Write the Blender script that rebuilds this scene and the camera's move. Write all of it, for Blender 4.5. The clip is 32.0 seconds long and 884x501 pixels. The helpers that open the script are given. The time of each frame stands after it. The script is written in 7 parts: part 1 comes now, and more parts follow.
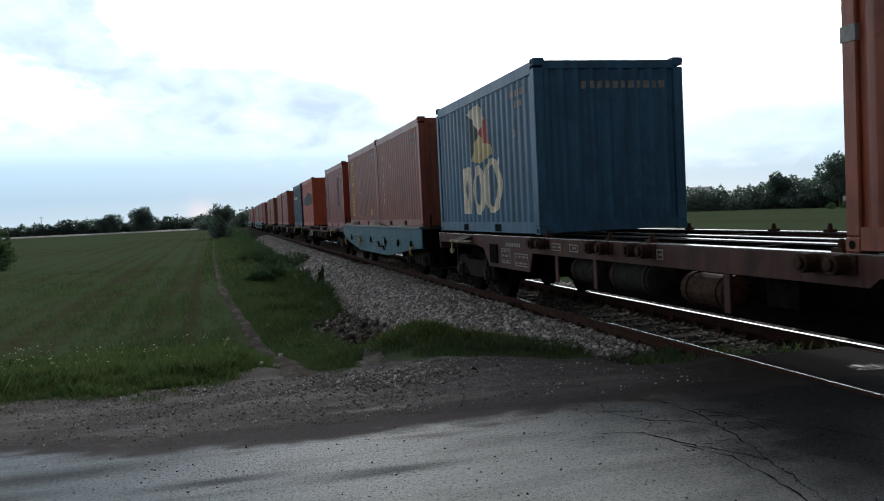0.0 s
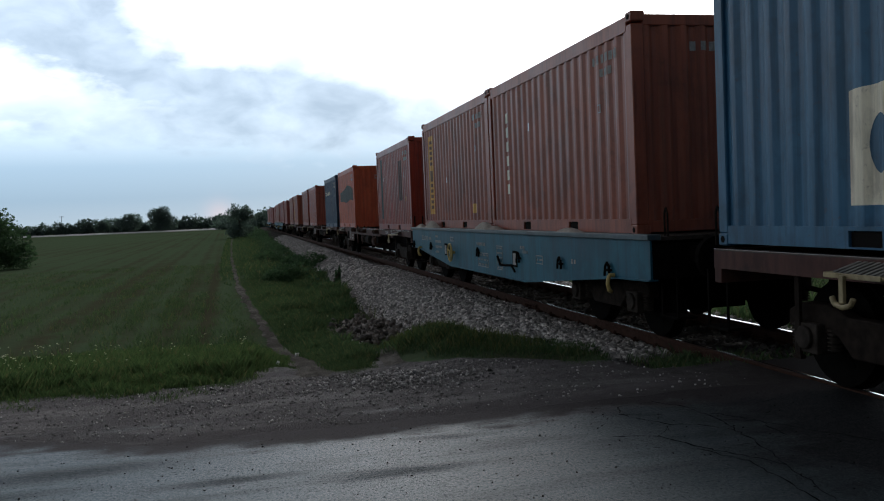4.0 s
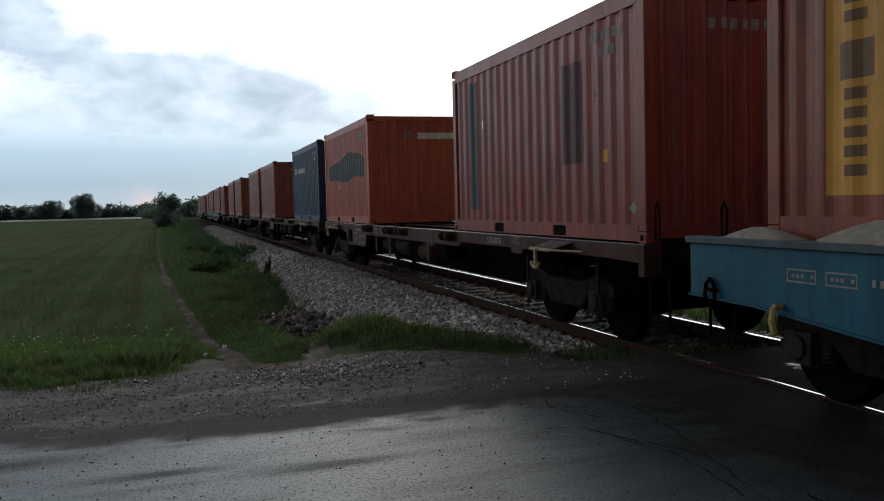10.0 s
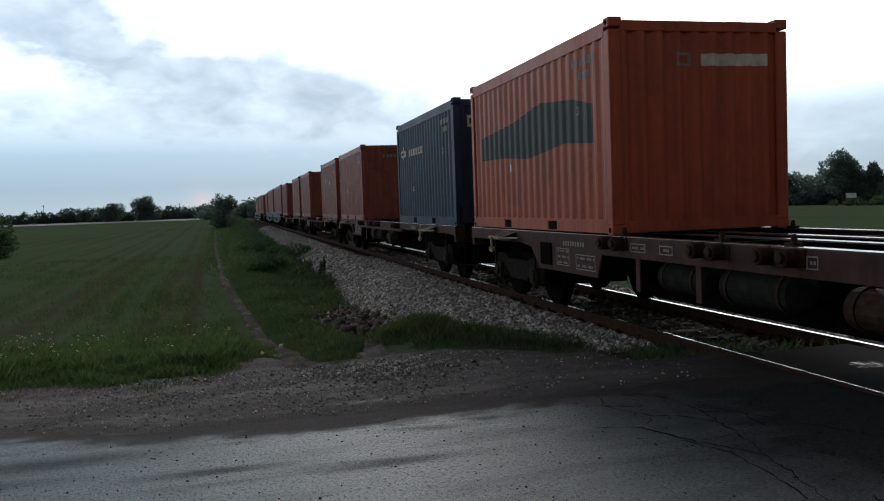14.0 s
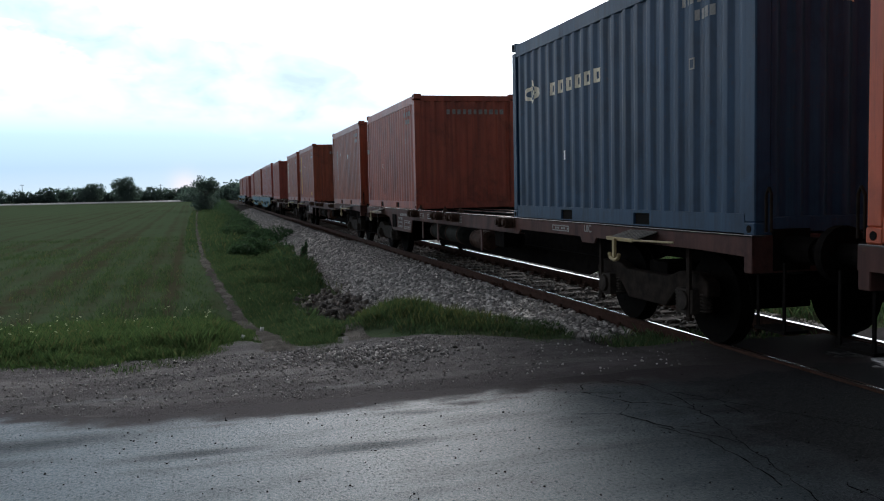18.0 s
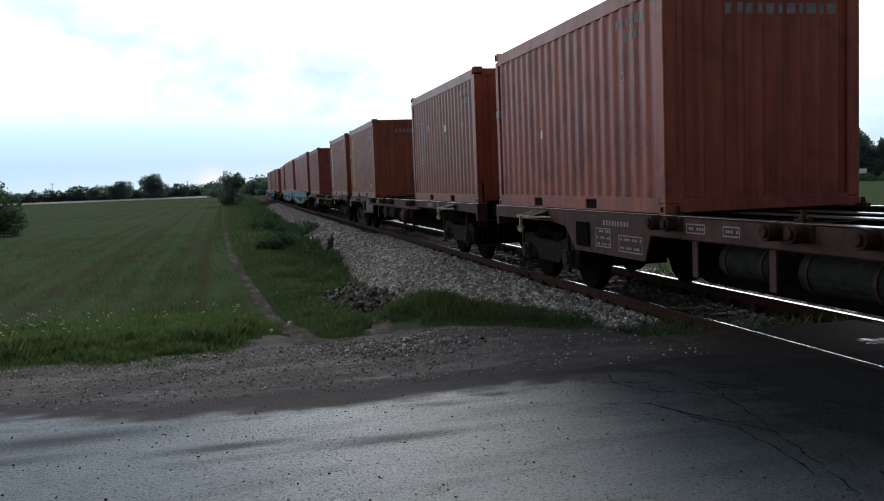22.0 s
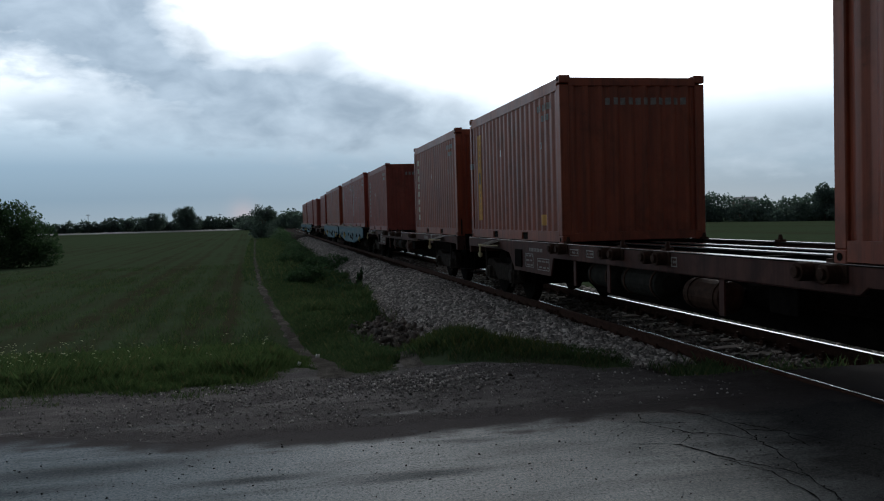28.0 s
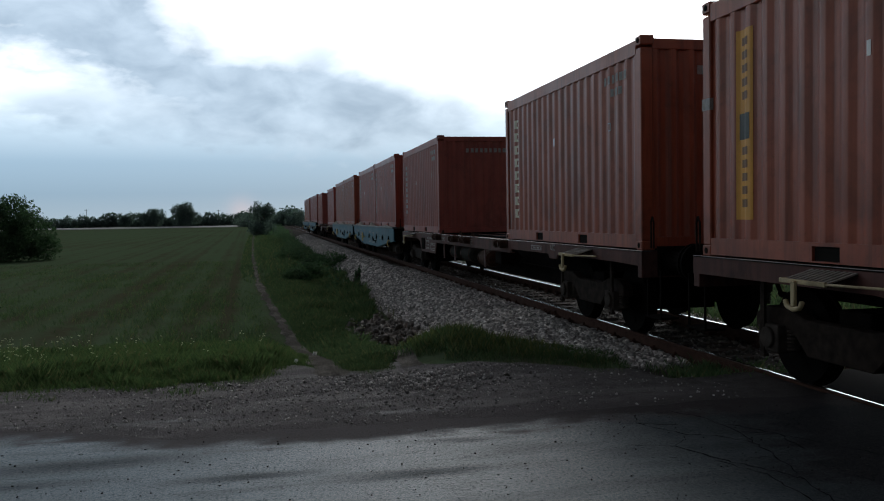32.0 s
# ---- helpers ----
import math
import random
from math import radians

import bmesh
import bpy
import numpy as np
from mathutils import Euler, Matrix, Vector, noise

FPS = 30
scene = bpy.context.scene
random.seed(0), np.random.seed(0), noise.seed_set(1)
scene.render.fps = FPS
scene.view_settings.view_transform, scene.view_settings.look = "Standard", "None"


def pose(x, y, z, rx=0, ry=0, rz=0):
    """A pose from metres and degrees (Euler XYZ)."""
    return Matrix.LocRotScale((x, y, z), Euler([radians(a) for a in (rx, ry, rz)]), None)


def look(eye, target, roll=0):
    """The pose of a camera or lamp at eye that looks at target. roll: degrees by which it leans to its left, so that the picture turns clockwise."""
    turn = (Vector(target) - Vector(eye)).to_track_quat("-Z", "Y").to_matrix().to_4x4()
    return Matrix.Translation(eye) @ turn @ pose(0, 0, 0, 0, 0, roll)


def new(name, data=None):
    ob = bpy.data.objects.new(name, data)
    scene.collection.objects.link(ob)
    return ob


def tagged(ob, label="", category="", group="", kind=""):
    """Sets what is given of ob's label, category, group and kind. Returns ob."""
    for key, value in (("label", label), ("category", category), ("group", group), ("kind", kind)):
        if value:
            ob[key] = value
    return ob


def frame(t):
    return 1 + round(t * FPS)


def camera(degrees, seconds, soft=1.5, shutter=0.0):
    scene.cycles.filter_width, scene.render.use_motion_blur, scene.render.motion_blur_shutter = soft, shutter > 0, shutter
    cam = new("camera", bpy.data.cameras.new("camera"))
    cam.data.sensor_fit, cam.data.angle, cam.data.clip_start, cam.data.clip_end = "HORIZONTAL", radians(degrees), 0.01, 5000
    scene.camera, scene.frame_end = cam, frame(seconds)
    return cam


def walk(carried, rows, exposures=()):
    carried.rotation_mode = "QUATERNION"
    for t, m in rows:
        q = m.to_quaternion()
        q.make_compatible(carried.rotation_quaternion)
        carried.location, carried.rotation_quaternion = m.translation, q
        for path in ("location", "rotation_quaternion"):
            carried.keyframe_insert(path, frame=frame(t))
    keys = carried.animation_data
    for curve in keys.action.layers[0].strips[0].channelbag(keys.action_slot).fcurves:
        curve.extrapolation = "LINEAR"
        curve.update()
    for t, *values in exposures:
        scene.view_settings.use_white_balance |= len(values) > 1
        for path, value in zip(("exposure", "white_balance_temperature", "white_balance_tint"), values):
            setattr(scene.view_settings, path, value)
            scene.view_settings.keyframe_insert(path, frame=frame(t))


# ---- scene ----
cam = camera(54.58, 32.0, soft=1.1)
EYE = 1.62


def carried_at(t, yaw, pitch, roll):
    return t, pose(0, 0, EYE, 90 + pitch, roll, yaw)


PATH = [carried_at(*row) for row in (
    (0, -14.06, -2.60, 2.69), (0.5, -14.34, -2.43, 2.79), (1, -14.57, -2.27, 2.87), (1.5, -14.56, -2.22, 2.91),
    (2, -14.90, -2.30, 2.43), (2.5, -15.00, -2.36, 2.31), (3, -13.69, -2.35, 2.58), (3.5, -12.91, -2.41, 2.38),
    (5.5, -13.58, -2.73, 1.84), (6, -14.19, -2.96, 1.46), (6.5, -15.16, -3.12, 1.36), (7, -16.31, -2.77, 1.25),
    (7.5, -16.85, -2.86, 1.36), (8, -15.10, -2.64, 1.98), (8.5, -15.50, -2.84, 1.66), (9, -16.89, -3.11, 1.34),
    (9.5, -16.98, -3.12, 1.24), (10, -17.43, -3.10, 1.41), (10.5, -17.54, -2.95, 1.46), (11, -17.89, -3.08, 1.08),
    (11.5, -18.45, -3.14, 1.07), (12, -18.67, -3.35, 0.95), (12.5, -18.32, -3.46, 0.76), (13, -18.27, -3.09, 0.53),
    (13.5, -17.01, -3.00, 1.44), (14, -13.91, -3.08, 2.03), (14.5, -14.74, -2.96, 1.44), (16.5, -13.92, -3.77, 1.31),
    (17, -14.43, -3.80, 1.08), (17.5, -14.72, -4.18, 0.88), (18, -15.04, -4.09, 1.19), (18.5, -15.33, -4.01, 1.17),
    (19, -14.18, -4.10, 1.78), (19.5, -13.70, -4.67, 2.01), (20, -14.14, -4.87, 1.95), (20.5, -14.27, -5.35, 2.13),
    (21, -13.18, -5.87, 2.69), (21.5, -13.85, -6.19, 2.47), (22, -13.40, -4.60, 2.20), (22.5, -12.66, -2.97, 1.93),
    (23, -9.29, -3.46, 1.09), (23.5, -9.19, -2.72, -0.03), (24, -9.36, -2.13, 0.45), (24.5, -10.72, -1.60, 0.42),
    (25, -11.61, -1.38, 0.72), (25.5, -12.26, -1.26, 0.50), (27.5, -11.54, -1.48, 1.29), (28, -11.42, -2.18, 1.57),
    (28.5, -10.46, -2.01, 1.61), (29, -10.61, -2.66, 1.78), (29.5, -11.83, -2.81, 1.16), (30, -11.51, -2.93, 1.44),
    (30.5, -11.36, -3.00, 1.24), (31, -11.62, -2.86, 1.36), (31.5, -11.45, -2.69, 1.28), (32, -11.51, -2.25, 0.90),
)]
EXPOSURES = [(0, 0.7, 6450, 10), (1, 0.11, 6150, 14), (2, 0.18, 6200, 14), (3, 0.36, 6250, 12), (6, 0.33, 6500, 10), (7, 0.43, 6650, 11), (10, 0.4, 6650, 11), (13, 0.53, 6550, 10), (14, 0.36, 6500, 10),
             (15, 0.48, 6400, 10), (17, 0.83, 6250, 11), (20, 0.88, 6250, 11), (22, 0.9, 6350, 11), (23.5, 0.6, 6250, 11), (25.5, 0.48, 6200, 11), (28, -0.2, 6200, 9), (30, 0.08, 6250, 9), (32, 0.08, 6250, 9)]
walk(cam, PATH, EXPOSURES)

# ---------------------------------------------------------------- sky and sun
SUN_AZ, SUN_EL = 24.0, 27.0          # degrees from the track's line to the right, and up


def sun_way():
    a, e = radians(SUN_AZ), radians(SUN_EL)
    return Vector((math.sin(a) * math.cos(e), math.cos(a) * math.cos(e), math.sin(e)))


def ramp(nt, fac, stops, mode="LINEAR"):
    r = nt.nodes.new("ShaderNodeValToRGB")
    r.color_ramp.interpolation = mode
    el = r.color_ramp.elements
    while len(el) < len(stops):
        el.new(0.5)
    for e, (p, c) in zip(el, stops):
        e.position = p
        e.color = (*c, 1) if isinstance(c, tuple) else (c, c, c, 1)
    nt.links.new(fac, r.inputs[0])
    return r.outputs[0]


def mix(nt, fac, a, b, blend="MIX"):
    m = nt.nodes.new("ShaderNodeMixRGB")
    m.blend_type = blend
    for sock, val in zip(m.inputs, (fac, a, b)):
        if isinstance(val, bpy.types.NodeSocket):
            nt.links.new(val, sock)
        elif isinstance(val, tuple):
            sock.default_value = (*val, 1)
        else:
            sock.default_value = val if sock == m.inputs[0] else (val, val, val, 1)
    return m.outputs[0]


def maths(nt, op, a, b=0.0, c=0.0):
    m = nt.nodes.new("ShaderNodeMath")
    m.operation = op
    for sock, val in zip(m.inputs, (a, b, c)):
        if isinstance(val, bpy.types.NodeSocket):
            nt.links.new(val, sock)
        else:
            sock.default_value = val
    return m.outputs[0]


def noise_at(nt, vec, scale, detail=4.0, rough=0.55, stretch=None, shift=(0, 0, 0), distort=0.0):
    if stretch or any(shift):
        mp = nt.nodes.new("ShaderNodeMapping")
        mp.inputs["Scale"].default_value = stretch or (1, 1, 1)
        mp.inputs["Location"].default_value = shift
        nt.links.new(vec, mp.inputs["Vector"])
        vec = mp.outputs[0]
    n = nt.nodes.new("ShaderNodeTexNoise")
    n.inputs["Scale"].default_value, n.inputs["Detail"].default_value = scale, detail
    n.inputs["Roughness"].default_value, n.inputs["Distortion"].default_value = rough, distort
    nt.links.new(vec, n.inputs["Vector"])
    return n.outputs["Fac"]


def build_world():
    w = bpy.data.worlds.new("overcast_evening")
    scene.world = w
    w.use_nodes = True
    nt = w.node_tree
    bg = nt.nodes["Background"]
    sky = nt.nodes.new("ShaderNodeTexSky")
    sky.sky_type, sky.sun_disc = "NISHITA", False
    sky.sun_elevation, sky.sun_rotation = radians(SUN_EL), radians(SUN_AZ)
    sky.air_density, sky.dust_density = 1.0, 1.5
    clear = mix(nt, 1.0, sky.outputs[0], 0.09, "MULTIPLY")
    co = nt.nodes.new("ShaderNodeTexCoord").outputs["Generated"]
    sep = nt.nodes.new("ShaderNodeSeparateXYZ")
    nt.links.new(co, sep.inputs[0])
    x, y, z = sep.outputs
    zc = maths(nt, "MAXIMUM", z, 0.0)
    # glow of the hidden sun
    dot = nt.nodes.new("ShaderNodeVectorMath")
    dot.operation = "DOT_PRODUCT"
    nt.links.new(co, dot.inputs[0])
    dot.inputs[1].default_value = sun_way()
    near = maths(nt, "MAXIMUM", dot.outputs["Value"], 0.0)
    glow = maths(nt, "POWER", near, 14.0)
    glow = maths(nt, "MULTIPLY", glow, ramp(nt, zc, [(0.09, 0.0), (0.22, 1.0)]))
    core = maths(nt, "POWER", near, 40.0)
    # veil of cloud: bluish and darker near the horizon, white above
    veil = ramp(nt, zc, [(0.0, (0.37, 0.47, 0.55)), (0.03, (0.28, 0.41, 0.53)), (0.065, (0.35, 0.50, 0.64)), (0.10, (0.62, 0.77, 0.90)),
                         (0.165, (1.45, 1.52, 1.58)), (0.28, (1.55, 1.55, 1.55)), (0.45, (0.52, 0.54, 0.58)), (1.0, (0.12, 0.13, 0.15))])
    # dark banks of cloud: (azimuth, elevation, half width, half height) in degrees, frayed by noise
    az = maths(nt, "MULTIPLY", maths(nt, "ARCTAN2", x, y), 57.2958)
    el = maths(nt, "MULTIPLY", maths(nt, "ARCSINE", z), 57.2958)
    comb = nt.nodes.new("ShaderNodeCombineXYZ")
    nt.links.new(az, comb.inputs[0])
    nt.links.new(maths(nt, "MULTIPLY", el, 1.8), comb.inputs[1])
    fray = noise_at(nt, comb.outputs[0], 0.26, 5.0, 0.52, None, (3.1, 0.6, 0.0), 0.3)
    fine = noise_at(nt, comb.outputs[0], 0.62, 5.0, 0.52, (0.8, 1.0, 1.0), (7.0, 2.0, 0.0), 0.2)
    az = maths(nt, "ADD", az, maths(nt, "MULTIPLY", maths(nt, "SUBTRACT", fray, 0.5), 4.2))
    el = maths(nt, "ADD", el, maths(nt, "MULTIPLY", maths(nt, "SUBTRACT", fine, 0.5), 2.3))
    total = 0.0
    for a, e, ra, re, wt in ((-19.5, 12.4, 5.0, 2.2, 1.4), (-24.0, 15.6, 6.5, 3.2, 1.4), (-11.6, 13.2, 4.2, 2.6, 2.0), (-12.0, 17.0, 5.4, 3.4, 2.2), (-8.2, 11.0, 3.2, 1.9, 1.5), (-5.4, 9.2, 3.6, 1.5, 1.0),
                             (-2.0, 8.3, 4.6, 1.8, 1.05), (1.8, 7.8, 4.8, 2.2, 1.1), (5.4, 7.3, 5.0, 2.3, 1.1), (9.2, 6.2, 5.0, 1.9, 0.95), (3.8, 10.9, 2.0, 1.2, 0.68), (-12.0, 7.1, 3.4, 0.8, 0.55), (-3.5, 5.9, 9.0, 1.1, 0.66), (-2.0, 7.8, 15.0, 2.8, 0.42), (-17.0, 14.5, 10.0, 4.0, 0.5),
                             (-36.0, 17.0, 8.0, 3.5, 0.9), (-52.0, 17.0, 14.0, 5.0, 0.9), (35.0, 4.6, 13.0, 2.3, 0.75), (70.0, 12.0, 16.0, 4.0, 0.8), (110.0, 20.0, 25.0, 8.0, 0.9), (-110.0, 22.0, 30.0, 9.0, 0.9)):
        da = maths(nt, "DIVIDE", maths(nt, "SUBTRACT", az, a), ra)
        de = maths(nt, "DIVIDE", maths(nt, "SUBTRACT", el, e), re)
        d2 = maths(nt, "ADD", maths(nt, "MULTIPLY", da, da), maths(nt, "MULTIPLY", de, de))
        g = maths(nt, "MULTIPLY", maths(nt, "POWER", 2.71828, maths(nt, "MULTIPLY", d2, -1.0)), wt)
        total = g if total == 0.0 else maths(nt, "ADD", total, g)
    dark = maths(nt, "ADD", total, maths(nt, "MULTIPLY", maths(nt, "SUBTRACT", fine, 0.5), 0.85))
    dark = ramp(nt, maths(nt, "MULTIPLY", dark, 0.5), [(0.09, 0.0), (0.34, 0.55), (0.80, 1.0)])
    dark = maths(nt, "MULTIPLY", dark, 0.94)
    # brightness: full where the sun hides, falling off overhead and behind
    toward = maths(nt, "ADD", maths(nt, "MULTIPLY", y, 0.415), maths(nt, "MULTIPLY_ADD", x, -0.01, 0.5))
    lift = ramp(nt, toward, [(0.08, 0.14), (0.40, 0.15), (0.60, 0.42), (0.82, 1.0)])
    light = mix(nt, 1.0, veil, lift, "MULTIPLY")
    light = mix(nt, 1.0, light, mix(nt, glow, (1.0, 1.0, 1.0), (1.9, 1.88, 1.85)), "MULTIPLY")
    light = mix(nt, maths(nt, "MULTIPLY", core, 0.4), light, (3.4, 3.3, 3.2))
    grey = mix(nt, 1.0, mix(nt, ramp(nt, fray, [(0.3, 0.0), (0.7, 1.0)]), (0.30, 0.41, 0.53), (0.58, 0.71, 0.84)), lift, "MULTIPLY")
    light = mix(nt, dark, light, grey)
    # a rift of warm light low over the line's far end
    rift = nt.nodes.new("ShaderNodeVectorMath")
    rift.operation = "DOT_PRODUCT"
    nt.links.new(co, rift.inputs[0])
    rift.inputs[1].default_value = Vector((-0.028, 1.0, 0.009)).normalized()
    warm = maths(nt, "POWER", maths(nt, "MAXIMUM", rift.outputs["Value"], 0.0), 9000.0)
    light = mix(nt, maths(nt, "MULTIPLY", warm, 0.35), light, (0.80, 0.58, 0.58))
    final = mix(nt, 0.94, clear, light)
    nt.links.new(final, bg.inputs["Color"])
    bg.inputs["Strength"].default_value = 1.0
    lamp = bpy.data.lights.new("sun", "SUN")
    lamp.energy, lamp.angle, lamp.color = 0.65, radians(20), (1.0, 0.97, 0.93)
    ob = new("sun", lamp)
    ob.matrix_world = look((40, 90, 60), Vector((40, 90, 60)) - sun_way())


build_world()


# ---------------------------------------------------------------- materials
def material(name):
    m = bpy.data.materials.new(name)
    m.use_nodes = True
    nt = m.node_tree
    return m, nt, nt.nodes["Principled BSDF"], nt.nodes.new("ShaderNodeTexCoord").outputs["Object"]


def bump(nt, bsdf, height, strength, distance):
    b = nt.nodes.new("ShaderNodeBump")
    b.inputs["Strength"].default_value, b.inputs["Distance"].default_value = strength, distance
    nt.links.new(height, b.inputs["Height"])
    nt.links.new(b.outputs[0], bsdf.inputs["Normal"])


def paint(name, base, worn=None, rough=0.45, rust=0.35, dirt=0.3, gloss=0.38):
    """Weathered paint on steel: faded patches, streaks that run down, rust where it has chipped."""
    m, nt, bs, co = material(name)
    worn = worn or tuple(min(1, c * 1.25 + 0.02) for c in base)
    patch = noise_at(nt, co, 1.3, 5.0, 0.6)
    streak = noise_at(nt, co, 11.0, 5.0, 0.7, (1, 1, 0.045))
    chips = noise_at(nt, co, 14.0, 6.0, 0.7)
    stain = noise_at(nt, co, 2.6, 6.0, 0.65, (1, 1, 0.35), (5, 3, 1))
    c = mix(nt, ramp(nt, patch, [(0.35, 0.0), (0.7, 1.0)]), base, worn)
    c = mix(nt, maths(nt, "MULTIPLY", ramp(nt, stain, [(0.50, 0.0), (0.72, 1.0)]), dirt * 1.3), c, tuple(v * 0.5 + 0.006 for v in base))
    c = mix(nt, maths(nt, "MULTIPLY", ramp(nt, streak, [(0.46, 0.0), (0.66, 1.0)]), dirt * 1.2), c, tuple(v * 0.45 + 0.008 for v in base))
    c = mix(nt, maths(nt, "MULTIPLY", ramp(nt, chips, [(0.60, 0.0), (0.68, 1.0)]), rust), c, (0.10, 0.045, 0.022))
    bloom = noise_at(nt, co, 1.7, 7.0, 0.68, (1, 1, 0.8), (2, 8, 4), 0.5)
    c = mix(nt, maths(nt, "MULTIPLY", ramp(nt, bloom, [(0.50, 0.0), (0.64, 1.0)]), rust * 1.3), c, tuple(v * 0.30 + 0.006 for v in base))
    scuff = noise_at(nt, co, 5.0, 6.0, 0.75, (1, 1, 0.5), (1, 3, 9))
    c = mix(nt, maths(nt, "MULTIPLY", ramp(nt, scuff, [(0.66, 0.0), (0.72, 1.0)]), 0.5), c, tuple(min(1, v * 1.7 + 0.05) for v in base))
    nt.links.new(c, bs.inputs["Base Color"])
    bs.inputs["Specular IOR Level"].default_value = gloss
    r = maths(nt, "ADD", rough - 0.10, maths(nt, "MULTIPLY", patch, 0.3))
    nt.links.new(r, bs.inputs["Roughness"])
    bump(nt, bs, maths(nt, "ADD", patch, maths(nt, "MULTIPLY", chips, 0.3)), 0.25, 0.01)
    return m


def plain(name, base, rough=0.6, metal=0.0, vary=0.25, scale=6.0, rnd=False):
    m, nt, bs, co = material(name)
    n = noise_at(nt, co, scale, 5.0, 0.6)
    fac = ramp(nt, n, [(0.3, 0.0), (0.7, 1.0)])
    lo, hi = tuple(c * (1 - vary) for c in base), tuple(min(1, c * (1 + vary)) for c in base)
    c = mix(nt, fac, lo, hi)
    if rnd:
        isl = nt.nodes.new("ShaderNodeNewGeometry").outputs["Random Per Island"]
        c = mix(nt, 1.0, c, ramp(nt, isl, [(0.0, 0.30), (0.55, 0.85), (1.0, 1.9)]), "MULTIPLY")
    nt.links.new(c, bs.inputs["Base Color"])
    bs.inputs["Roughness"].default_value, bs.inputs["Metallic"].default_value = rough, metal
    if scale:
        bump(nt, bs, n, 0.2, 0.006)
    return m


def leafy(name, dark, light, rough=0.6, through_light=0.5, dry=0.0):
    """Leaves and blades: colour by clump, and light that comes through them."""
    m, nt, bs, co = material(name)
    isl = nt.nodes.new("ShaderNodeNewGeometry").outputs["Random Per Island"]
    n = noise_at(nt, co, 0.35, 3.0, 0.5)
    f = maths(nt, "ADD", maths(nt, "MULTIPLY", isl, 0.6), maths(nt, "MULTIPLY", n, 0.5))
    c = mix(nt, ramp(nt, f, [(0.2, 0.0), (0.85, 1.0)]), dark, light)
    if dry:
        c = mix(nt, ramp(nt, isl, [(1 - dry - 0.02, 0.0), (1 - dry, 0.8)]), c, (0.155, 0.135, 0.075))
    nt.links.new(c, bs.inputs["Base Color"])
    bs.inputs["Roughness"].default_value = rough
    bs.inputs["Specular IOR Level"].default_value = 0.1
    tl = nt.nodes.new("ShaderNodeBsdfTranslucent")
    nt.links.new(mix(nt, 1.0, c, (1.0, 1.15, 0.85), "MULTIPLY"), tl.inputs[0])
    ms = nt.nodes.new("ShaderNodeMixShader")
    ms.inputs[0].default_value = through_light
    nt.links.new(bs.outputs[0], ms.inputs[1])
    nt.links.new(tl.outputs[0], ms.inputs[2])
    nt.links.new(ms.outputs[0], nt.nodes["Material Output"].inputs["Surface"])
    return m


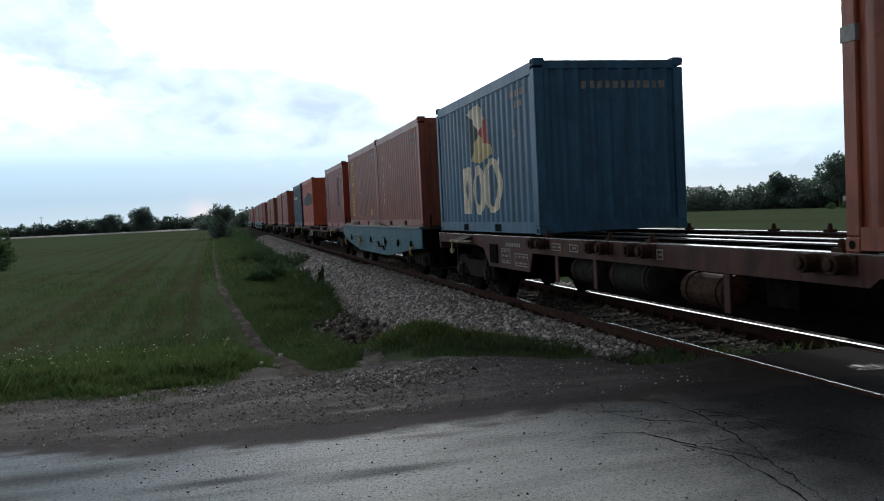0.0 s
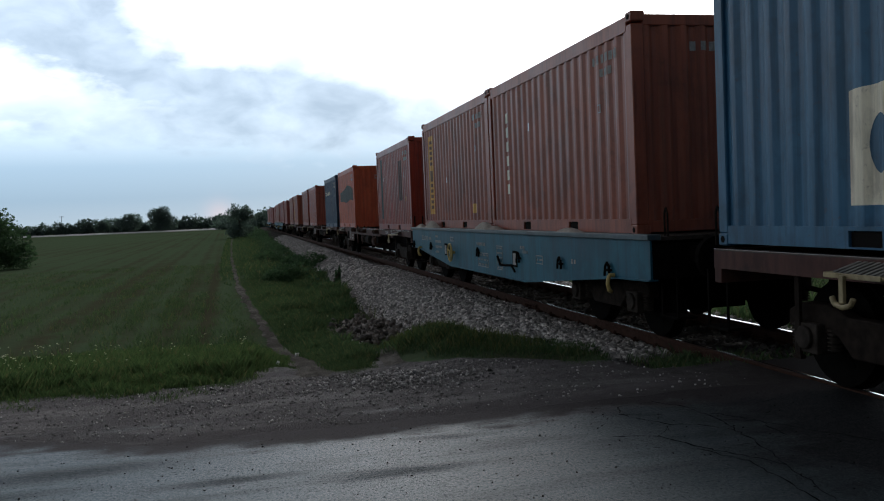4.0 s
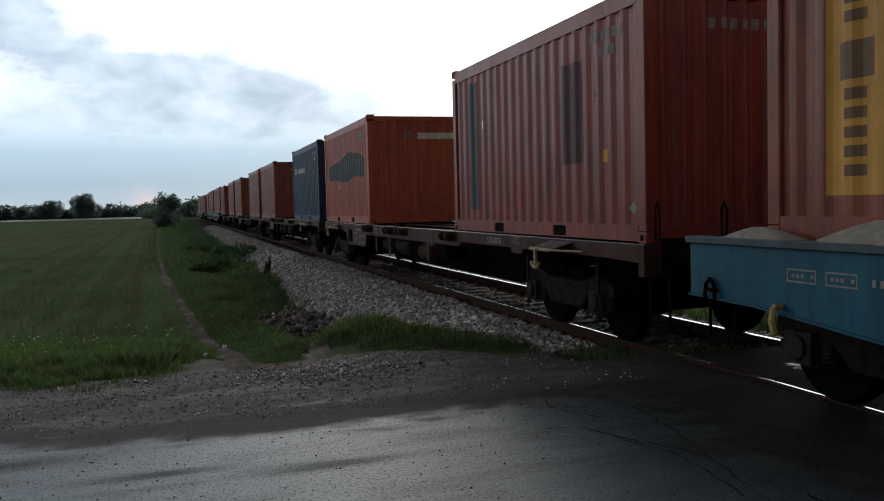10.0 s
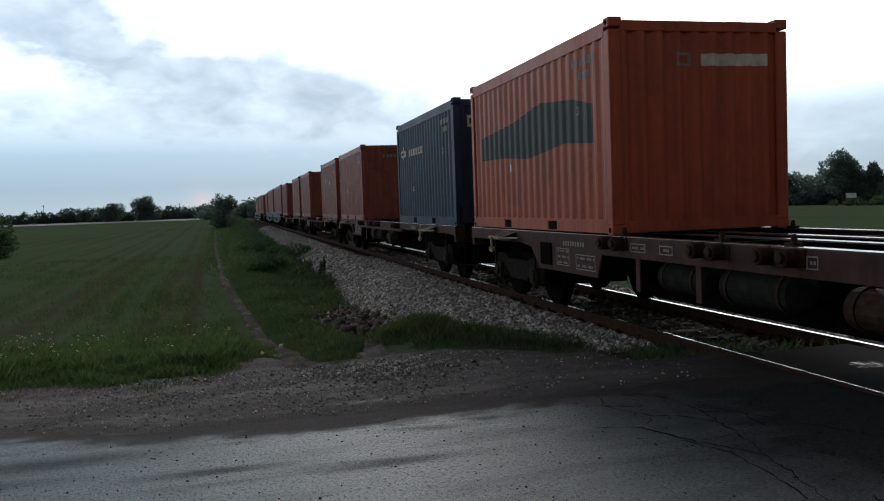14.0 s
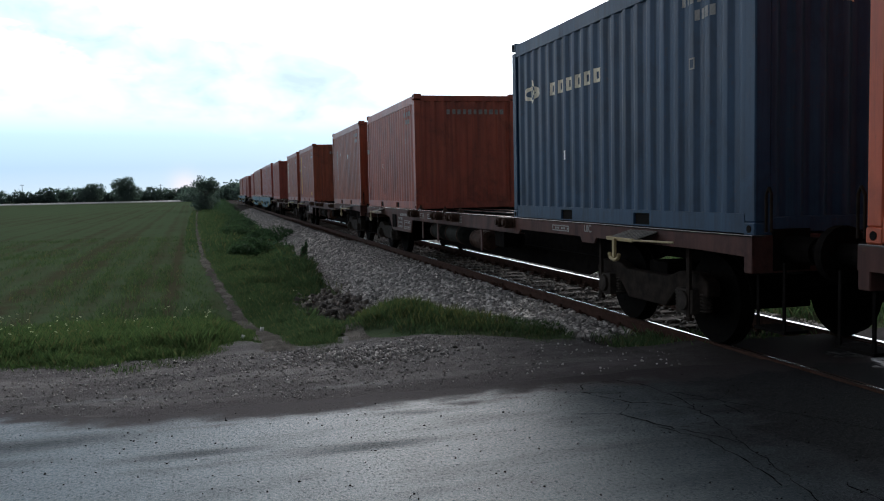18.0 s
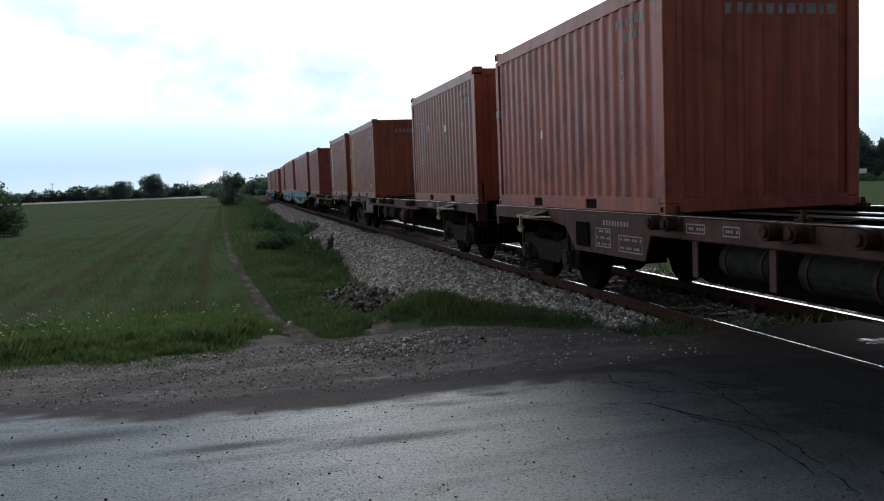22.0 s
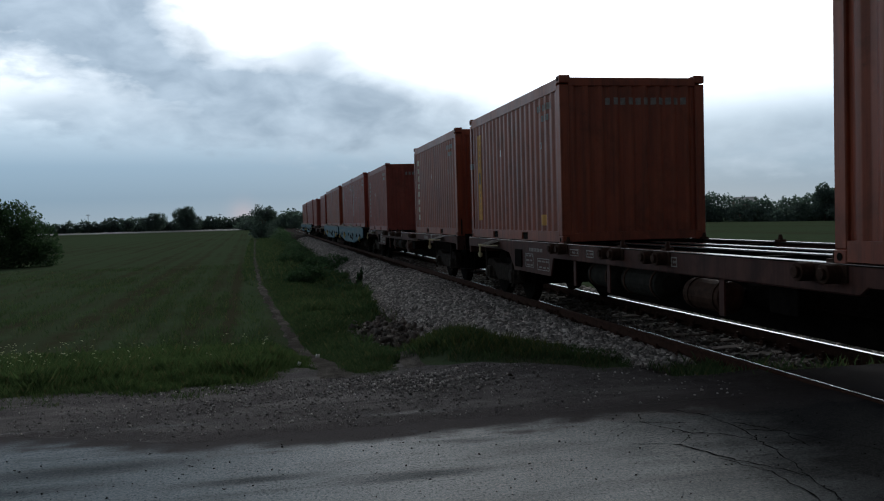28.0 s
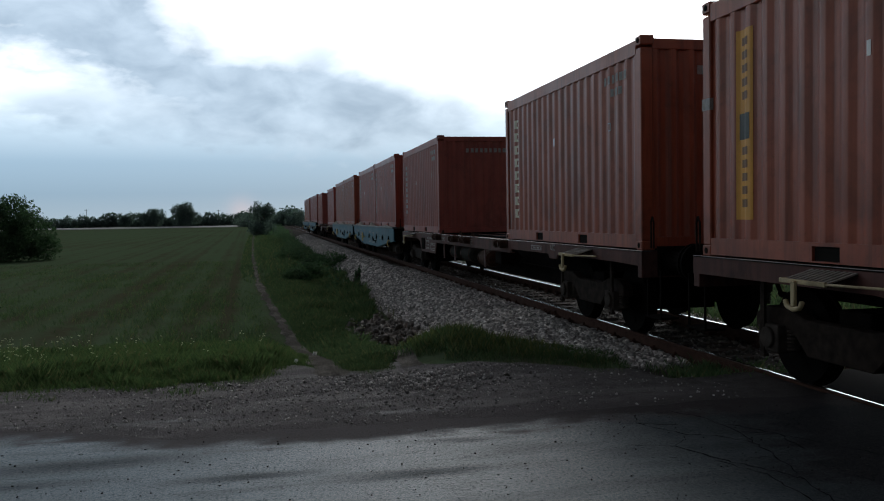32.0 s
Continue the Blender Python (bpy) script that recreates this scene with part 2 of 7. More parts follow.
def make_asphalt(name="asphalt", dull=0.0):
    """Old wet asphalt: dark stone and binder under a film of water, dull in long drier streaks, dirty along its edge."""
    m, nt, bs, co = material(name)
    sep = nt.nodes.new("ShaderNodeSeparateXYZ")
    nt.links.new(co, sep.inputs[0])
    x, y, z = sep.outputs
    big = noise_at(nt, co, 0.8, 4.0, 0.6, (0.28, 1.0, 1.0), (4, 2, 0), 0.6)
    long = noise_at(nt, co, 1.0, 5.0, 0.62, (0.40, 2.3, 1.0), (1.7, 0.9, 0), 0.5)
    mid = noise_at(nt, co, 3.0, 5.0, 0.6)
    grit = noise_at(nt, co, 95.0, 3.0, 0.8)
    spots = noise_at(nt, co, 52.0, 2.0, 0.6, (1.0, 0.7, 1.0))
    pale = noise_at(nt, co, 60.0, 2.0, 0.6, None, (9, 4, 0))
    streak = maths(nt, "MULTIPLY", ramp(nt, long, [(0.52, 0.0), (0.64, 1.0)]), 0.35)
    # four long dark stains along the lane
    for sx, sy, rx, ry, wt in ((-1.25, 6.15, 0.80, 0.20, 1.0), (-0.15, 5.60, 0.45, 0.09, 1.0), (0.95, 5.42, 0.55, 0.10, 0.9), (-1.7, 5.75, 0.60, 0.12, 0.8), (1.4, 6.15, 0.4, 0.06, 0.7)):
        du = maths(nt, "DIVIDE", maths(nt, "SUBTRACT", x, sx), rx)
        dv = maths(nt, "ADD", maths(nt, "SUBTRACT", y, sy), maths(nt, "MULTIPLY", maths(nt, "SUBTRACT", long, 0.5), 0.5))
        dv = maths(nt, "DIVIDE", dv, ry)
        g = maths(nt, "POWER", 2.71828, maths(nt, "MULTIPLY", maths(nt, "ADD", maths(nt, "MULTIPLY", du, du), maths(nt, "MULTIPLY", dv, dv)), -1.0))
        streak = maths(nt, "MAXIMUM", streak, maths(nt, "MULTIPLY", g, wt))
    # mud dulls the road towards the rails; its near-black also paints the train's shade
    mud_and_shade = maths(nt, "ADD", x, maths(nt, "MULTIPLY", maths(nt, "SUBTRACT", big, 0.5), 2.5))
    mud_and_shade = maths(nt, "ADD", mud_and_shade, maths(nt, "MULTIPLY", maths(nt, "SUBTRACT", mid, 0.5), 1.2))
    mud_and_shade = ramp(nt, maths(nt, "MULTIPLY", mud_and_shade, 0.2), [(0.42, 0.0), (0.76, 1.0)])
    # soil washed over the edge from the shoulder
    left = ramp(nt, maths(nt, "MULTIPLY", maths(nt, "ADD", x, 3.0), 0.166), [(0.20, 0.64), (0.46, 0.0), (0.66, 0.06), (0.95, 0.20)])
    edge = maths(nt, "SUBTRACT", maths(nt, "SUBTRACT", y, left), 6.27)
    edge = maths(nt, "ADD", edge, maths(nt, "MULTIPLY", maths(nt, "SUBTRACT", long, 0.5), 0.8))
    edge = maths(nt, "ADD", edge, maths(nt, "MULTIPLY", maths(nt, "SUBTRACT", mid, 0.5), 0.8))
    edge = maths(nt, "ADD", edge, maths(nt, "MULTIPLY", maths(nt, "SUBTRACT", grit, 0.5), 0.5))
    soil = ramp(nt, maths(nt, "ADD", edge, 0.5), [(0.38, 0.0), (0.66, 1.0)])
    c = mix(nt, ramp(nt, mid, [(0.3, 0.0), (0.7, 1.0)]), (0.032, 0.053, 0.062), (0.056, 0.088, 0.100))
    c = mix(nt, maths(nt, "MULTIPLY", streak, 0.55), c, (0.022, 0.022, 0.025))
    c = mix(nt, maths(nt, "MULTIPLY", mud_and_shade, 0.92), c, mix(nt, ramp(nt, grit, [(0.40, 0.0), (0.62, 1.0)]), (0.009, 0.008, 0.008), (0.034, 0.031, 0.030)))
    c = mix(nt, maths(nt, "MULTIPLY", ramp(nt, grit, [(0.52, 0.0), (0.62, 1.0)]), mix(nt, mud_and_shade, 0.55, 0.10)), c, (0.16, 0.175, 0.18))
    c = mix(nt, soil, c, mix(nt, grit, (0.038, 0.034, 0.035), (0.112, 0.101, 0.102)))
    c = mix(nt, maths(nt, "MULTIPLY", maths(nt, "MULTIPLY", mud_and_shade, soil), 0.7), c, (0.020, 0.017, 0.016))
    c = mix(nt, maths(nt, "MULTIPLY", ramp(nt, pale, [(0.70, 0.0), (0.74, 1.0)]), 0.5), c, (0.24, 0.23, 0.22))
    c = mix(nt, maths(nt, "MULTIPLY", ramp(nt, spots, [(0.64, 0.0), (0.70, 1.0)]), 0.7), c, (0.008, 0.008, 0.009))
    nt.links.new(c, bs.inputs["Base Color"])
    flat = maths(nt, "MAXIMUM", maths(nt, "MULTIPLY", streak, 0.7), maths(nt, "MAXIMUM", mud_and_shade, soil))
    r = mix(nt, flat, 0.34 + dull * 1.7, 0.74 + dull * 0.5)
    r = mix(nt, maths(nt, "MULTIPLY", ramp(nt, spots, [(0.52, 0.0), (0.69, 1.0)]), 0.7), r, 0.95)
    nt.links.new(r, bs.inputs["Roughness"])
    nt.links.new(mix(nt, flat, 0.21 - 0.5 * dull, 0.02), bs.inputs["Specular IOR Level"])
    # bluish tint puts a bluer sky colour into the wet sheen
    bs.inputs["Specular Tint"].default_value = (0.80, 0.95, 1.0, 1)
    bump(nt, bs, maths(nt, "ADD", grit, maths(nt, "MULTIPLY", spots, 0.8)), 0.45, 0.008)
    return m


def make_dirt(name, a, b, wetness=0.3, band=False):
    m, nt, bs, co = material(name)
    big = noise_at(nt, co, 0.8, 5.0, 0.6, (0.5, 1.2, 1) if band else (2.2, 1.1, 1))
    mid = noise_at(nt, co, 7.0, 6.0, 0.65)
    grit = noise_at(nt, co, 70.0, 3.0, 0.75)
    pale = noise_at(nt, co, 38.0, 2.0, 0.6, None, (2, 7, 0))
    c = mix(nt, ramp(nt, mid, [(0.3, 0.0), (0.7, 1.0)]), a, b)
    c = mix(nt, ramp(nt, big, [(0.42, 0.0), (0.62, 0.55)]), c, tuple(v * 0.5 for v in a))
    packed = noise_at(nt, co, 1.5, 5.0, 0.62, (0.45, 1.6, 1) if band else (3.0, 1.0, 1), (6, 1, 0), 0.4)
    c = mix(nt, ramp(nt, packed, [(0.50, 0.0), (0.64, 0.6)]), c, tuple(min(1, v * 1.45) for v in b))
    c = mix(nt, ramp(nt, grit, [(0.36, 0.4), (0.50, 0.0)]), c, tuple(v * 0.3 for v in a))
    c = mix(nt, ramp(nt, grit, [(0.54, 0.0), (0.66, 0.4)]), c, tuple(min(1, v * 1.8) for v in b))
    c = mix(nt, ramp(nt, pale, [(0.68, 0.0), (0.72, 0.7)]), c, (0.27, 0.25, 0.235))
    rough = mix(nt, ramp(nt, big, [(0.42, 0.0), (0.6, 1.0)]), 0.9, 0.9 - wetness)
    if band:
        # a dark damp wheel track along the road's edge, and a thin wet streak beyond it
        sep = nt.nodes.new("ShaderNodeSeparateXYZ")
        nt.links.new(co, sep.inputs[0])
        x, y, z = sep.outputs
        yy = maths(nt, "ADD", y, maths(nt, "MULTIPLY", maths(nt, "SUBTRACT", big, 0.5), 0.9))
        track = ramp(nt, maths(nt, "MULTIPLY", maths(nt, "SUBTRACT", yy, 6.0), 0.33), [(0.30, 1.0), (0.52, 0.0)])
        c = mix(nt, maths(nt, "MULTIPLY", track, 0.7), c, mix(nt, grit, (0.040, 0.036, 0.037), (0.118, 0.106, 0.107)))
        # dirt darkens towards the rails: the train's shade put into its colour
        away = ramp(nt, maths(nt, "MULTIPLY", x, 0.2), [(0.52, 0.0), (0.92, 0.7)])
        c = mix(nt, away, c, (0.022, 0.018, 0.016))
        wet = 0.0
        for sx, sy, rx, ry in ((-0.80, 7.42, 0.42, 0.055), (1.15, 7.27, 0.42, 0.060), (-2.3, 7.55, 0.5, 0.03)):
            du = maths(nt, "DIVIDE", maths(nt, "SUBTRACT", x, sx), rx)
            dv = maths(nt, "DIVIDE", maths(nt, "ADD", maths(nt, "SUBTRACT", y, sy), maths(nt, "MULTIPLY", maths(nt, "SUBTRACT", mid, 0.5), 0.22)), ry)
            g = maths(nt, "POWER", 2.71828, maths(nt, "MULTIPLY", maths(nt, "ADD", maths(nt, "MULTIPLY", du, du), maths(nt, "MULTIPLY", dv, dv)), -1.0))
            wet = g if wet == 0.0 else maths(nt, "MAXIMUM", wet, g)
        # the streaks' wet sheen is painted in as pale grey
        c = mix(nt, maths(nt, "MULTIPLY", wet, 0.7), c, (0.17, 0.17, 0.17))
        rough = mix(nt, wet, rough, 0.5)
        nt.links.new(maths(nt, "ADD", 0.12 * wetness, maths(nt, "MULTIPLY", wet, 0.05)), bs.inputs["Specular IOR Level"])
    else:
        bs.inputs["Specular IOR Level"].default_value = 0.2 * wetness
    nt.links.new(c, bs.inputs["Base Color"])
    nt.links.new(rough, bs.inputs["Roughness"])
    bump(nt, bs, maths(nt, "ADD", mid, grit), 0.8, 0.025)
    return m


def make_field():
    """Young crop and weeds over brown soil, in rows that run beside the path."""
    m, nt, bs, co = material("field_soil_and_crop")
    sep = nt.nodes.new("ShaderNodeSeparateXYZ")
    nt.links.new(co, sep.inputs[0])
    x, y, z = sep.outputs
    rowpos = maths(nt, "ADD", x, maths(nt, "MULTIPLY", y, 0.023))
    wob = noise_at(nt, co, 0.25, 3.0, 0.5)
    rows = maths(nt, "SINE", maths(nt, "MULTIPLY", maths(nt, "ADD", rowpos, maths(nt, "MULTIPLY", wob, 0.5)), 7.5))
    patch = noise_at(nt, co, 0.05, 4.0, 0.6, (1.0, 0.35, 1))
    mid = noise_at(nt, co, 0.9, 5.0, 0.65)
    fine = noise_at(nt, co, 14.0, 5.0, 0.7)
    f = maths(nt, "ADD", maths(nt, "MULTIPLY", maths(nt, "ADD", rows, maths(nt, "SINE", maths(nt, "MULTIPLY", maths(nt, "ADD", rowpos, maths(nt, "MULTIPLY", wob, 0.9)), 2.9))), 0.055), maths(nt, "ADD", maths(nt, "MULTIPLY", patch, 0.7), maths(nt, "MULTIPLY", mid, 0.45)))
    green = mix(nt, fine, (0.052, 0.080, 0.044), (0.106, 0.144, 0.082))
    soil = mix(nt, fine, (0.046, 0.046, 0.028), (0.092, 0.092, 0.058))
    # a wheel rut beside the path and a bare strip farther out
    rut = maths(nt, "DIVIDE", maths(nt, "ADD", maths(nt, "ADD", rowpos, 0.5), maths(nt, "MULTIPLY", maths(nt, "SUBTRACT", mid, 0.5), 0.25)), 0.13)
    bare = maths(nt, "DIVIDE", maths(nt, "ADD", maths(nt, "ADD", maths(nt, "MULTIPLY_ADD", y, 0.010, x), 4.25), maths(nt, "MULTIPLY", maths(nt, "SUBTRACT", mid, 0.5), 1.4)), 0.5)
    rut, bare = (maths(nt, "POWER", 2.71828, maths(nt, "MULTIPLY", maths(nt, "MULTIPLY", q, q), -1.0)) for q in (rut, bare))
    span = ramp(nt, maths(nt, "MULTIPLY", y, 0.0125), [(0.14, 0.0), (0.22, 1.0), (0.45, 1.0), (0.8, 0.0)])
    worn = maths(nt, "MULTIPLY", maths(nt, "MAXIMUM", rut, maths(nt, "MULTIPLY", bare, 0.8)), maths(nt, "MULTIPLY", span, 0.16))
    f = maths(nt, "SUBTRACT", f, worn)
    nt.links.new(mix(nt, ramp(nt, f, [(0.38, 0.0), (0.58, 1.0)]), soil, green), bs.inputs["Base Color"])
    bs.inputs["Roughness"].default_value = 0.95
    bs.inputs["Specular IOR Level"].default_value = 0.0
    bump(nt, bs, maths(nt, "ADD", fine, mid), 0.5, 0.03)
    return m


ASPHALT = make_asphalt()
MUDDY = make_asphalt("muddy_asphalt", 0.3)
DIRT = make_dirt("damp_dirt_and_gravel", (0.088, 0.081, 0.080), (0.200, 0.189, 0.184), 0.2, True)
PATHDIRT = make_dirt("trodden_earth", (0.090, 0.084, 0.074), (0.165, 0.154, 0.138), 0.0)
BED = make_dirt("ballast_bed", (0.055, 0.050, 0.046), (0.10, 0.094, 0.086), 0.0)
FIELD = make_field()
DARKBALLAST = plain("dark_crushed_stone", (0.085, 0.076, 0.066), 0.8, 0, 0.4, 12.0, True)
STONE = plain("crushed_limestone", (0.36, 0.335, 0.308), 0.85, 0, 0.35, 12.0, True)
RUBBLE = plain("broken_stone", (0.29, 0.275, 0.26), 0.85, 0, 0.35, 12.0, True)
GRASS = leafy("grass_blades", (0.040, 0.068, 0.034), (0.104, 0.146, 0.072), dry=0.08)
MARGIN = leafy("margin_grass", (0.040, 0.072, 0.032), (0.120, 0.166, 0.074), dry=0.10)
VERGE = leafy("verge_grass", (0.036, 0.064, 0.034), (0.100, 0.140, 0.072), dry=0.12)
DRYGRASS = leafy("seeding_grass", (0.06, 0.075, 0.03), (0.15, 0.15, 0.07))
BROWNSTONE = plain("earthy_broken_stone", (0.15, 0.130, 0.112), 0.9, 0, 0.4, 10.0, True)
PETAL = plain("pale_petals", (0.66, 0.68, 0.42), 0.6, 0, 0.1, 0)
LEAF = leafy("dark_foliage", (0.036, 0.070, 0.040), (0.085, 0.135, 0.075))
# distance haze is put into these leaf colours, paler and bluer than near leaves
FARLEAF = leafy("haze_tinted_foliage", (0.088, 0.122, 0.126), (0.145, 0.185, 0.178), 0.6, 0.5)
HAZYLEAF = leafy("haze_tinted_wood", (0.112, 0.154, 0.158), (0.175, 0.220, 0.212), 0.6, 0.5)
BARK = plain("bark", (0.09, 0.07, 0.055), 0.9, 0, 0.4, 5.0)
TIMBER = plain("weathered_sleeper_wood", (0.055, 0.044, 0.036), 0.8, 0, 0.45, 9.0)
RAILSIDE = plain("rusty_rail", (0.050, 0.027, 0.020), 0.85, 0.0, 0.35, 10.0)
RAILTOP = plain("polished_rail_head", (0.62, 0.62, 0.62), 0.16, 1.0, 0.08, 30.0)
# grimy steel darkened to near black, standing in for shade under the wagons
BLACKSTEEL = plain("shade_dark_grimy_steel", (0.007, 0.006, 0.0055), 0.9, 0.0, 0.5, 8.0)
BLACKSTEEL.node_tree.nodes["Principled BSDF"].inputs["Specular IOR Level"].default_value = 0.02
# wheel steel carries the same painted underframe shade
WHEELSTEEL = plain("shade_dark_wheel_steel", (0.006, 0.0055, 0.005), 0.9, 0.0, 0.3, 8.0)
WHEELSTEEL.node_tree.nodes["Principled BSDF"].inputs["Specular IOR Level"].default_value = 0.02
TANK = plain("grey_green_tank", (0.024, 0.024, 0.021), 0.85, 0.0, 0.35, 7.0)
RUSTY = plain("rusty_brown_steel", (0.052, 0.030, 0.022), 0.7, 0.1, 0.45, 12.0)
PALE = plain("pale_stencil_paint", (0.27, 0.26, 0.245), 0.6, 0, 0.3, 18.0)
CREAM = paint("faded_cream_paint", (0.74, 0.68, 0.53), None, 0.55, 0.35, 0.35)
YELLOW = paint("yellow_paint", (0.52, 0.38, 0.12), None, 0.5, 0.5, 0.3)
WHITE = plain("white_sticker", (0.8, 0.8, 0.78), 0.5, 0, 0.05, 0)
# near-black: painted shade in pockets and holes, and the colour of dark road litter
SHADE_LITTER = plain("pocket_shade_and_litter", (0.012, 0.011, 0.010), 0.9, 0, 0.2, 0)
SAND = plain("spilled_sand", (0.30, 0.27, 0.23), 0.95, 0, 0.25, 14.0)
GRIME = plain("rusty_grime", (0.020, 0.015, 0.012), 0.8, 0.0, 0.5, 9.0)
DUSTY = plain("dusty_bogie_steel", (0.040, 0.033, 0.028), 0.75, 0.0, 0.5, 9.0)
for dull in (GRIME, TIMBER, RAILSIDE, TANK, RUSTY, DUSTY, SHADE_LITTER):
    dull.node_tree.nodes["Principled BSDF"].inputs["Specular IOR Level"].default_value = 0.05
PLATFORM = plain("scuffed_bare_plate", (0.20, 0.185, 0.16), 0.6, 0.2, 0.35, 9.0)
# ---------------------------------------------------------------- mesh tools
class Build:
    """Collects boxes, rods and plates into one mesh."""

    def __init__(self):
        self.v, self.f = [], []

    def add(self, verts, faces):
        k = len(self.v)
        self.v += [tuple(p) for p in verts]
        self.f += [tuple(i + k for i in q) for q in faces]
        return self

    def box(self, x0, y0, z0, x1, y1, z1):
        return self.add([(x0, y0, z0), (x1, y0, z0), (x1, y1, z0), (x0, y1, z0), (x0, y0, z1), (x1, y0, z1), (x1, y1, z1), (x0, y1, z1)],
                        [(0, 3, 2, 1), (4, 5, 6, 7), (0, 1, 5, 4), (1, 2, 6, 5), (2, 3, 7, 6), (3, 0, 4, 7)])

    def rod(self, a, b, r, n=10, r2=None):
        a, b = Vector(a), Vector(b)
        r2 = r if r2 is None else r2
        u = (b - a).normalized().orthogonal().normalized()
        w = (b - a).normalized().cross(u)
        ring = [(u * math.cos(2 * math.pi * i / n) + w * math.sin(2 * math.pi * i / n)) for i in range(n)]
        verts = [a + d * r for d in ring] + [b + d * r2 for d in ring]
        faces = [(i, (i + 1) % n, n + (i + 1) % n, n + i) for i in range(n)]
        return self.add(verts, faces + [tuple(range(n - 1, -1, -1)), tuple(range(n, 2 * n))])

    def pipe(self, pts, r, n=8):
        for a, b in zip(pts, pts[1:]):
            self.rod(a, b, r, n)
        return self

    def slab(self, poly, x0, x1):
        """A plate: poly of (y, z), run from x0 to x1."""
        n = len(poly)
        verts = [(x0, *p) for p in poly] + [(x1, *p) for p in poly]
        faces = [(i, (i + 1) % n, n + (i + 1) % n, n + i) for i in range(n)]
        return self.add(verts, faces + [tuple(range(n - 1, -1, -1)), tuple(range(n, 2 * n))])

    def mesh(self, name, mat, bevel=0.0, smooth=False, weld=False):
        me = bpy.data.meshes.new(name)
        me.from_pydata(self.v, [], self.f)
        bm = bmesh.new()
        bm.from_mesh(me)
        if weld:
            bmesh.ops.remove_doubles(bm, verts=bm.verts, dist=0.0004)
        bmesh.ops.recalc_face_normals(bm, faces=bm.faces)
        if bevel:
            bmesh.ops.bevel(bm, geom=list(bm.edges), offset=bevel, segments=1, affect="EDGES", profile=0.5, clamp_overlap=True)
        bm.to_mesh(me)
        bm.free()
        me.materials.append(mat)
        if smooth:
            me.shade_smooth()
        return me


CACHE = {}


def cached(key, make):
    if key not in CACHE:
        CACHE[key] = make()
    return CACHE[key]


def put(name, me, parent=None, m=None, label=""):
    ob = new(name, me)
    if parent is not None:
        ob.parent = parent
    if m is not None:
        ob.matrix_basis = m
    return tagged(ob, label)


def box_part(name, mat, dims, parent, label="", bevel=0.006):
    key = ("box", mat.name, bevel, *[round(d, 4) for d in dims])
    return put(name, cached(key, lambda: Build().box(*dims).mesh(name, mat, bevel)), parent, None, label)


def big_mesh(name, verts, faces, mat, smooth=False):
    """A large mesh out of numpy arrays with faces of one size."""
    me = bpy.data.meshes.new(name)
    k = faces.shape[1]
    me.vertices.add(len(verts))
    me.vertices.foreach_set("co", np.ascontiguousarray(verts, dtype=np.float32).ravel())
    me.loops.add(faces.size)
    me.loops.foreach_set("vertex_index", np.ascontiguousarray(faces, dtype=np.int32).ravel())
    me.polygons.add(len(faces))
    me.polygons.foreach_set("loop_start", np.arange(0, faces.size, k, dtype=np.int32))
    me.update(calc_edges=True)
    me.validate()
    me.materials.append(mat)
    if smooth:
        me.shade_smooth()
    return me


# ---------------------------------------------------------------- lie of the land (rail top is z = 0, the track runs along y)
TRACK = 5.698


def smooth(a, b, v):
    t = np.clip((v - a) / (b - a), 0, 1)
    return t * t * (3 - 2 * t)


def lumps(x, y, s):
    return (np.sin(x * 1.3 * s + 2.1 * np.sin(y * 0.7 * s)) + np.sin(y * 1.7 * s + 1.7 * np.sin(x * 0.9 * s + 1))) * 0.5


def ground_z(x, y):
    x, y = np.asarray(x, float), np.asarray(y, float)
    ahead = smooth(8.4, 16.0, y)
    behind = smooth(2.0, 9.0, -y)
    away = np.maximum(ahead, behind)
    field = -0.06 - 0.55 * away
    field = field - 0.010 * np.clip(x - 14, 0, 260) * away
    d = np.abs(x - TRACK)
    bed = 1 - smooth(1.45, 1.8, d)
    dip = bed * np.maximum(smooth(8.0, 8.5, y), smooth(3.2, 3.6, -y))
    z = field * (1 - dip) - 0.42 * dip
    # the grassy mound beside the crossing
    z = z + 0.30 * np.exp(-((x - 2.3) / 0.55) ** 2 - ((y - 10.8) / 1.1) ** 2) + 0.12 * np.exp(-((x - 3.0) / 0.7) ** 2 - ((y - 10.0) / 1.1) ** 2)
    # ditch between the path and the ballast
    z = z - 0.12 * np.exp(-((x - 1.7) / 0.5) ** 2) * smooth(11, 17, y)
    return z + 0.03 * lumps(x, y, 1.0) * smooth(7.5, 11, np.abs(y)) * (1 - dip)


def stretch_axis(lo, hi, step, far):
    mid = list(np.arange(lo, hi + 1e-6, step))
    out, d, p = [], step, hi
    while p < far:
        d *= 1.13
        p += d
        out.append(p)
    neg, d, p = [], step, lo
    while p > -far:
        d *= 1.13
        p -= d
        neg.append(p)
    return np.array(neg[::-1] + mid + out)


def grid_faces(ny, nx):
    i = np.arange(nx - 1)[None, :] + nx * np.arange(ny - 1)[:, None]
    return np.stack([i, i + 1, i + nx + 1, i + nx], -1).reshape(-1, 4)


def build_ground():
    xs, ys = stretch_axis(-9, 14, 0.22, 3200), stretch_axis(-6, 42, 0.22, 3200)
    X, Y = np.meshgrid(xs, ys)
    Zg = ground_z(X, Y) - 0.012
    me = big_mesh("ground", np.stack([X, Y, Zg], -1).reshape(-1, 3), grid_faces(len(ys), len(xs)), FIELD, True)
    tagged(new("ground", me), "green field of young crop over brown soil", "ground", kind="structure")


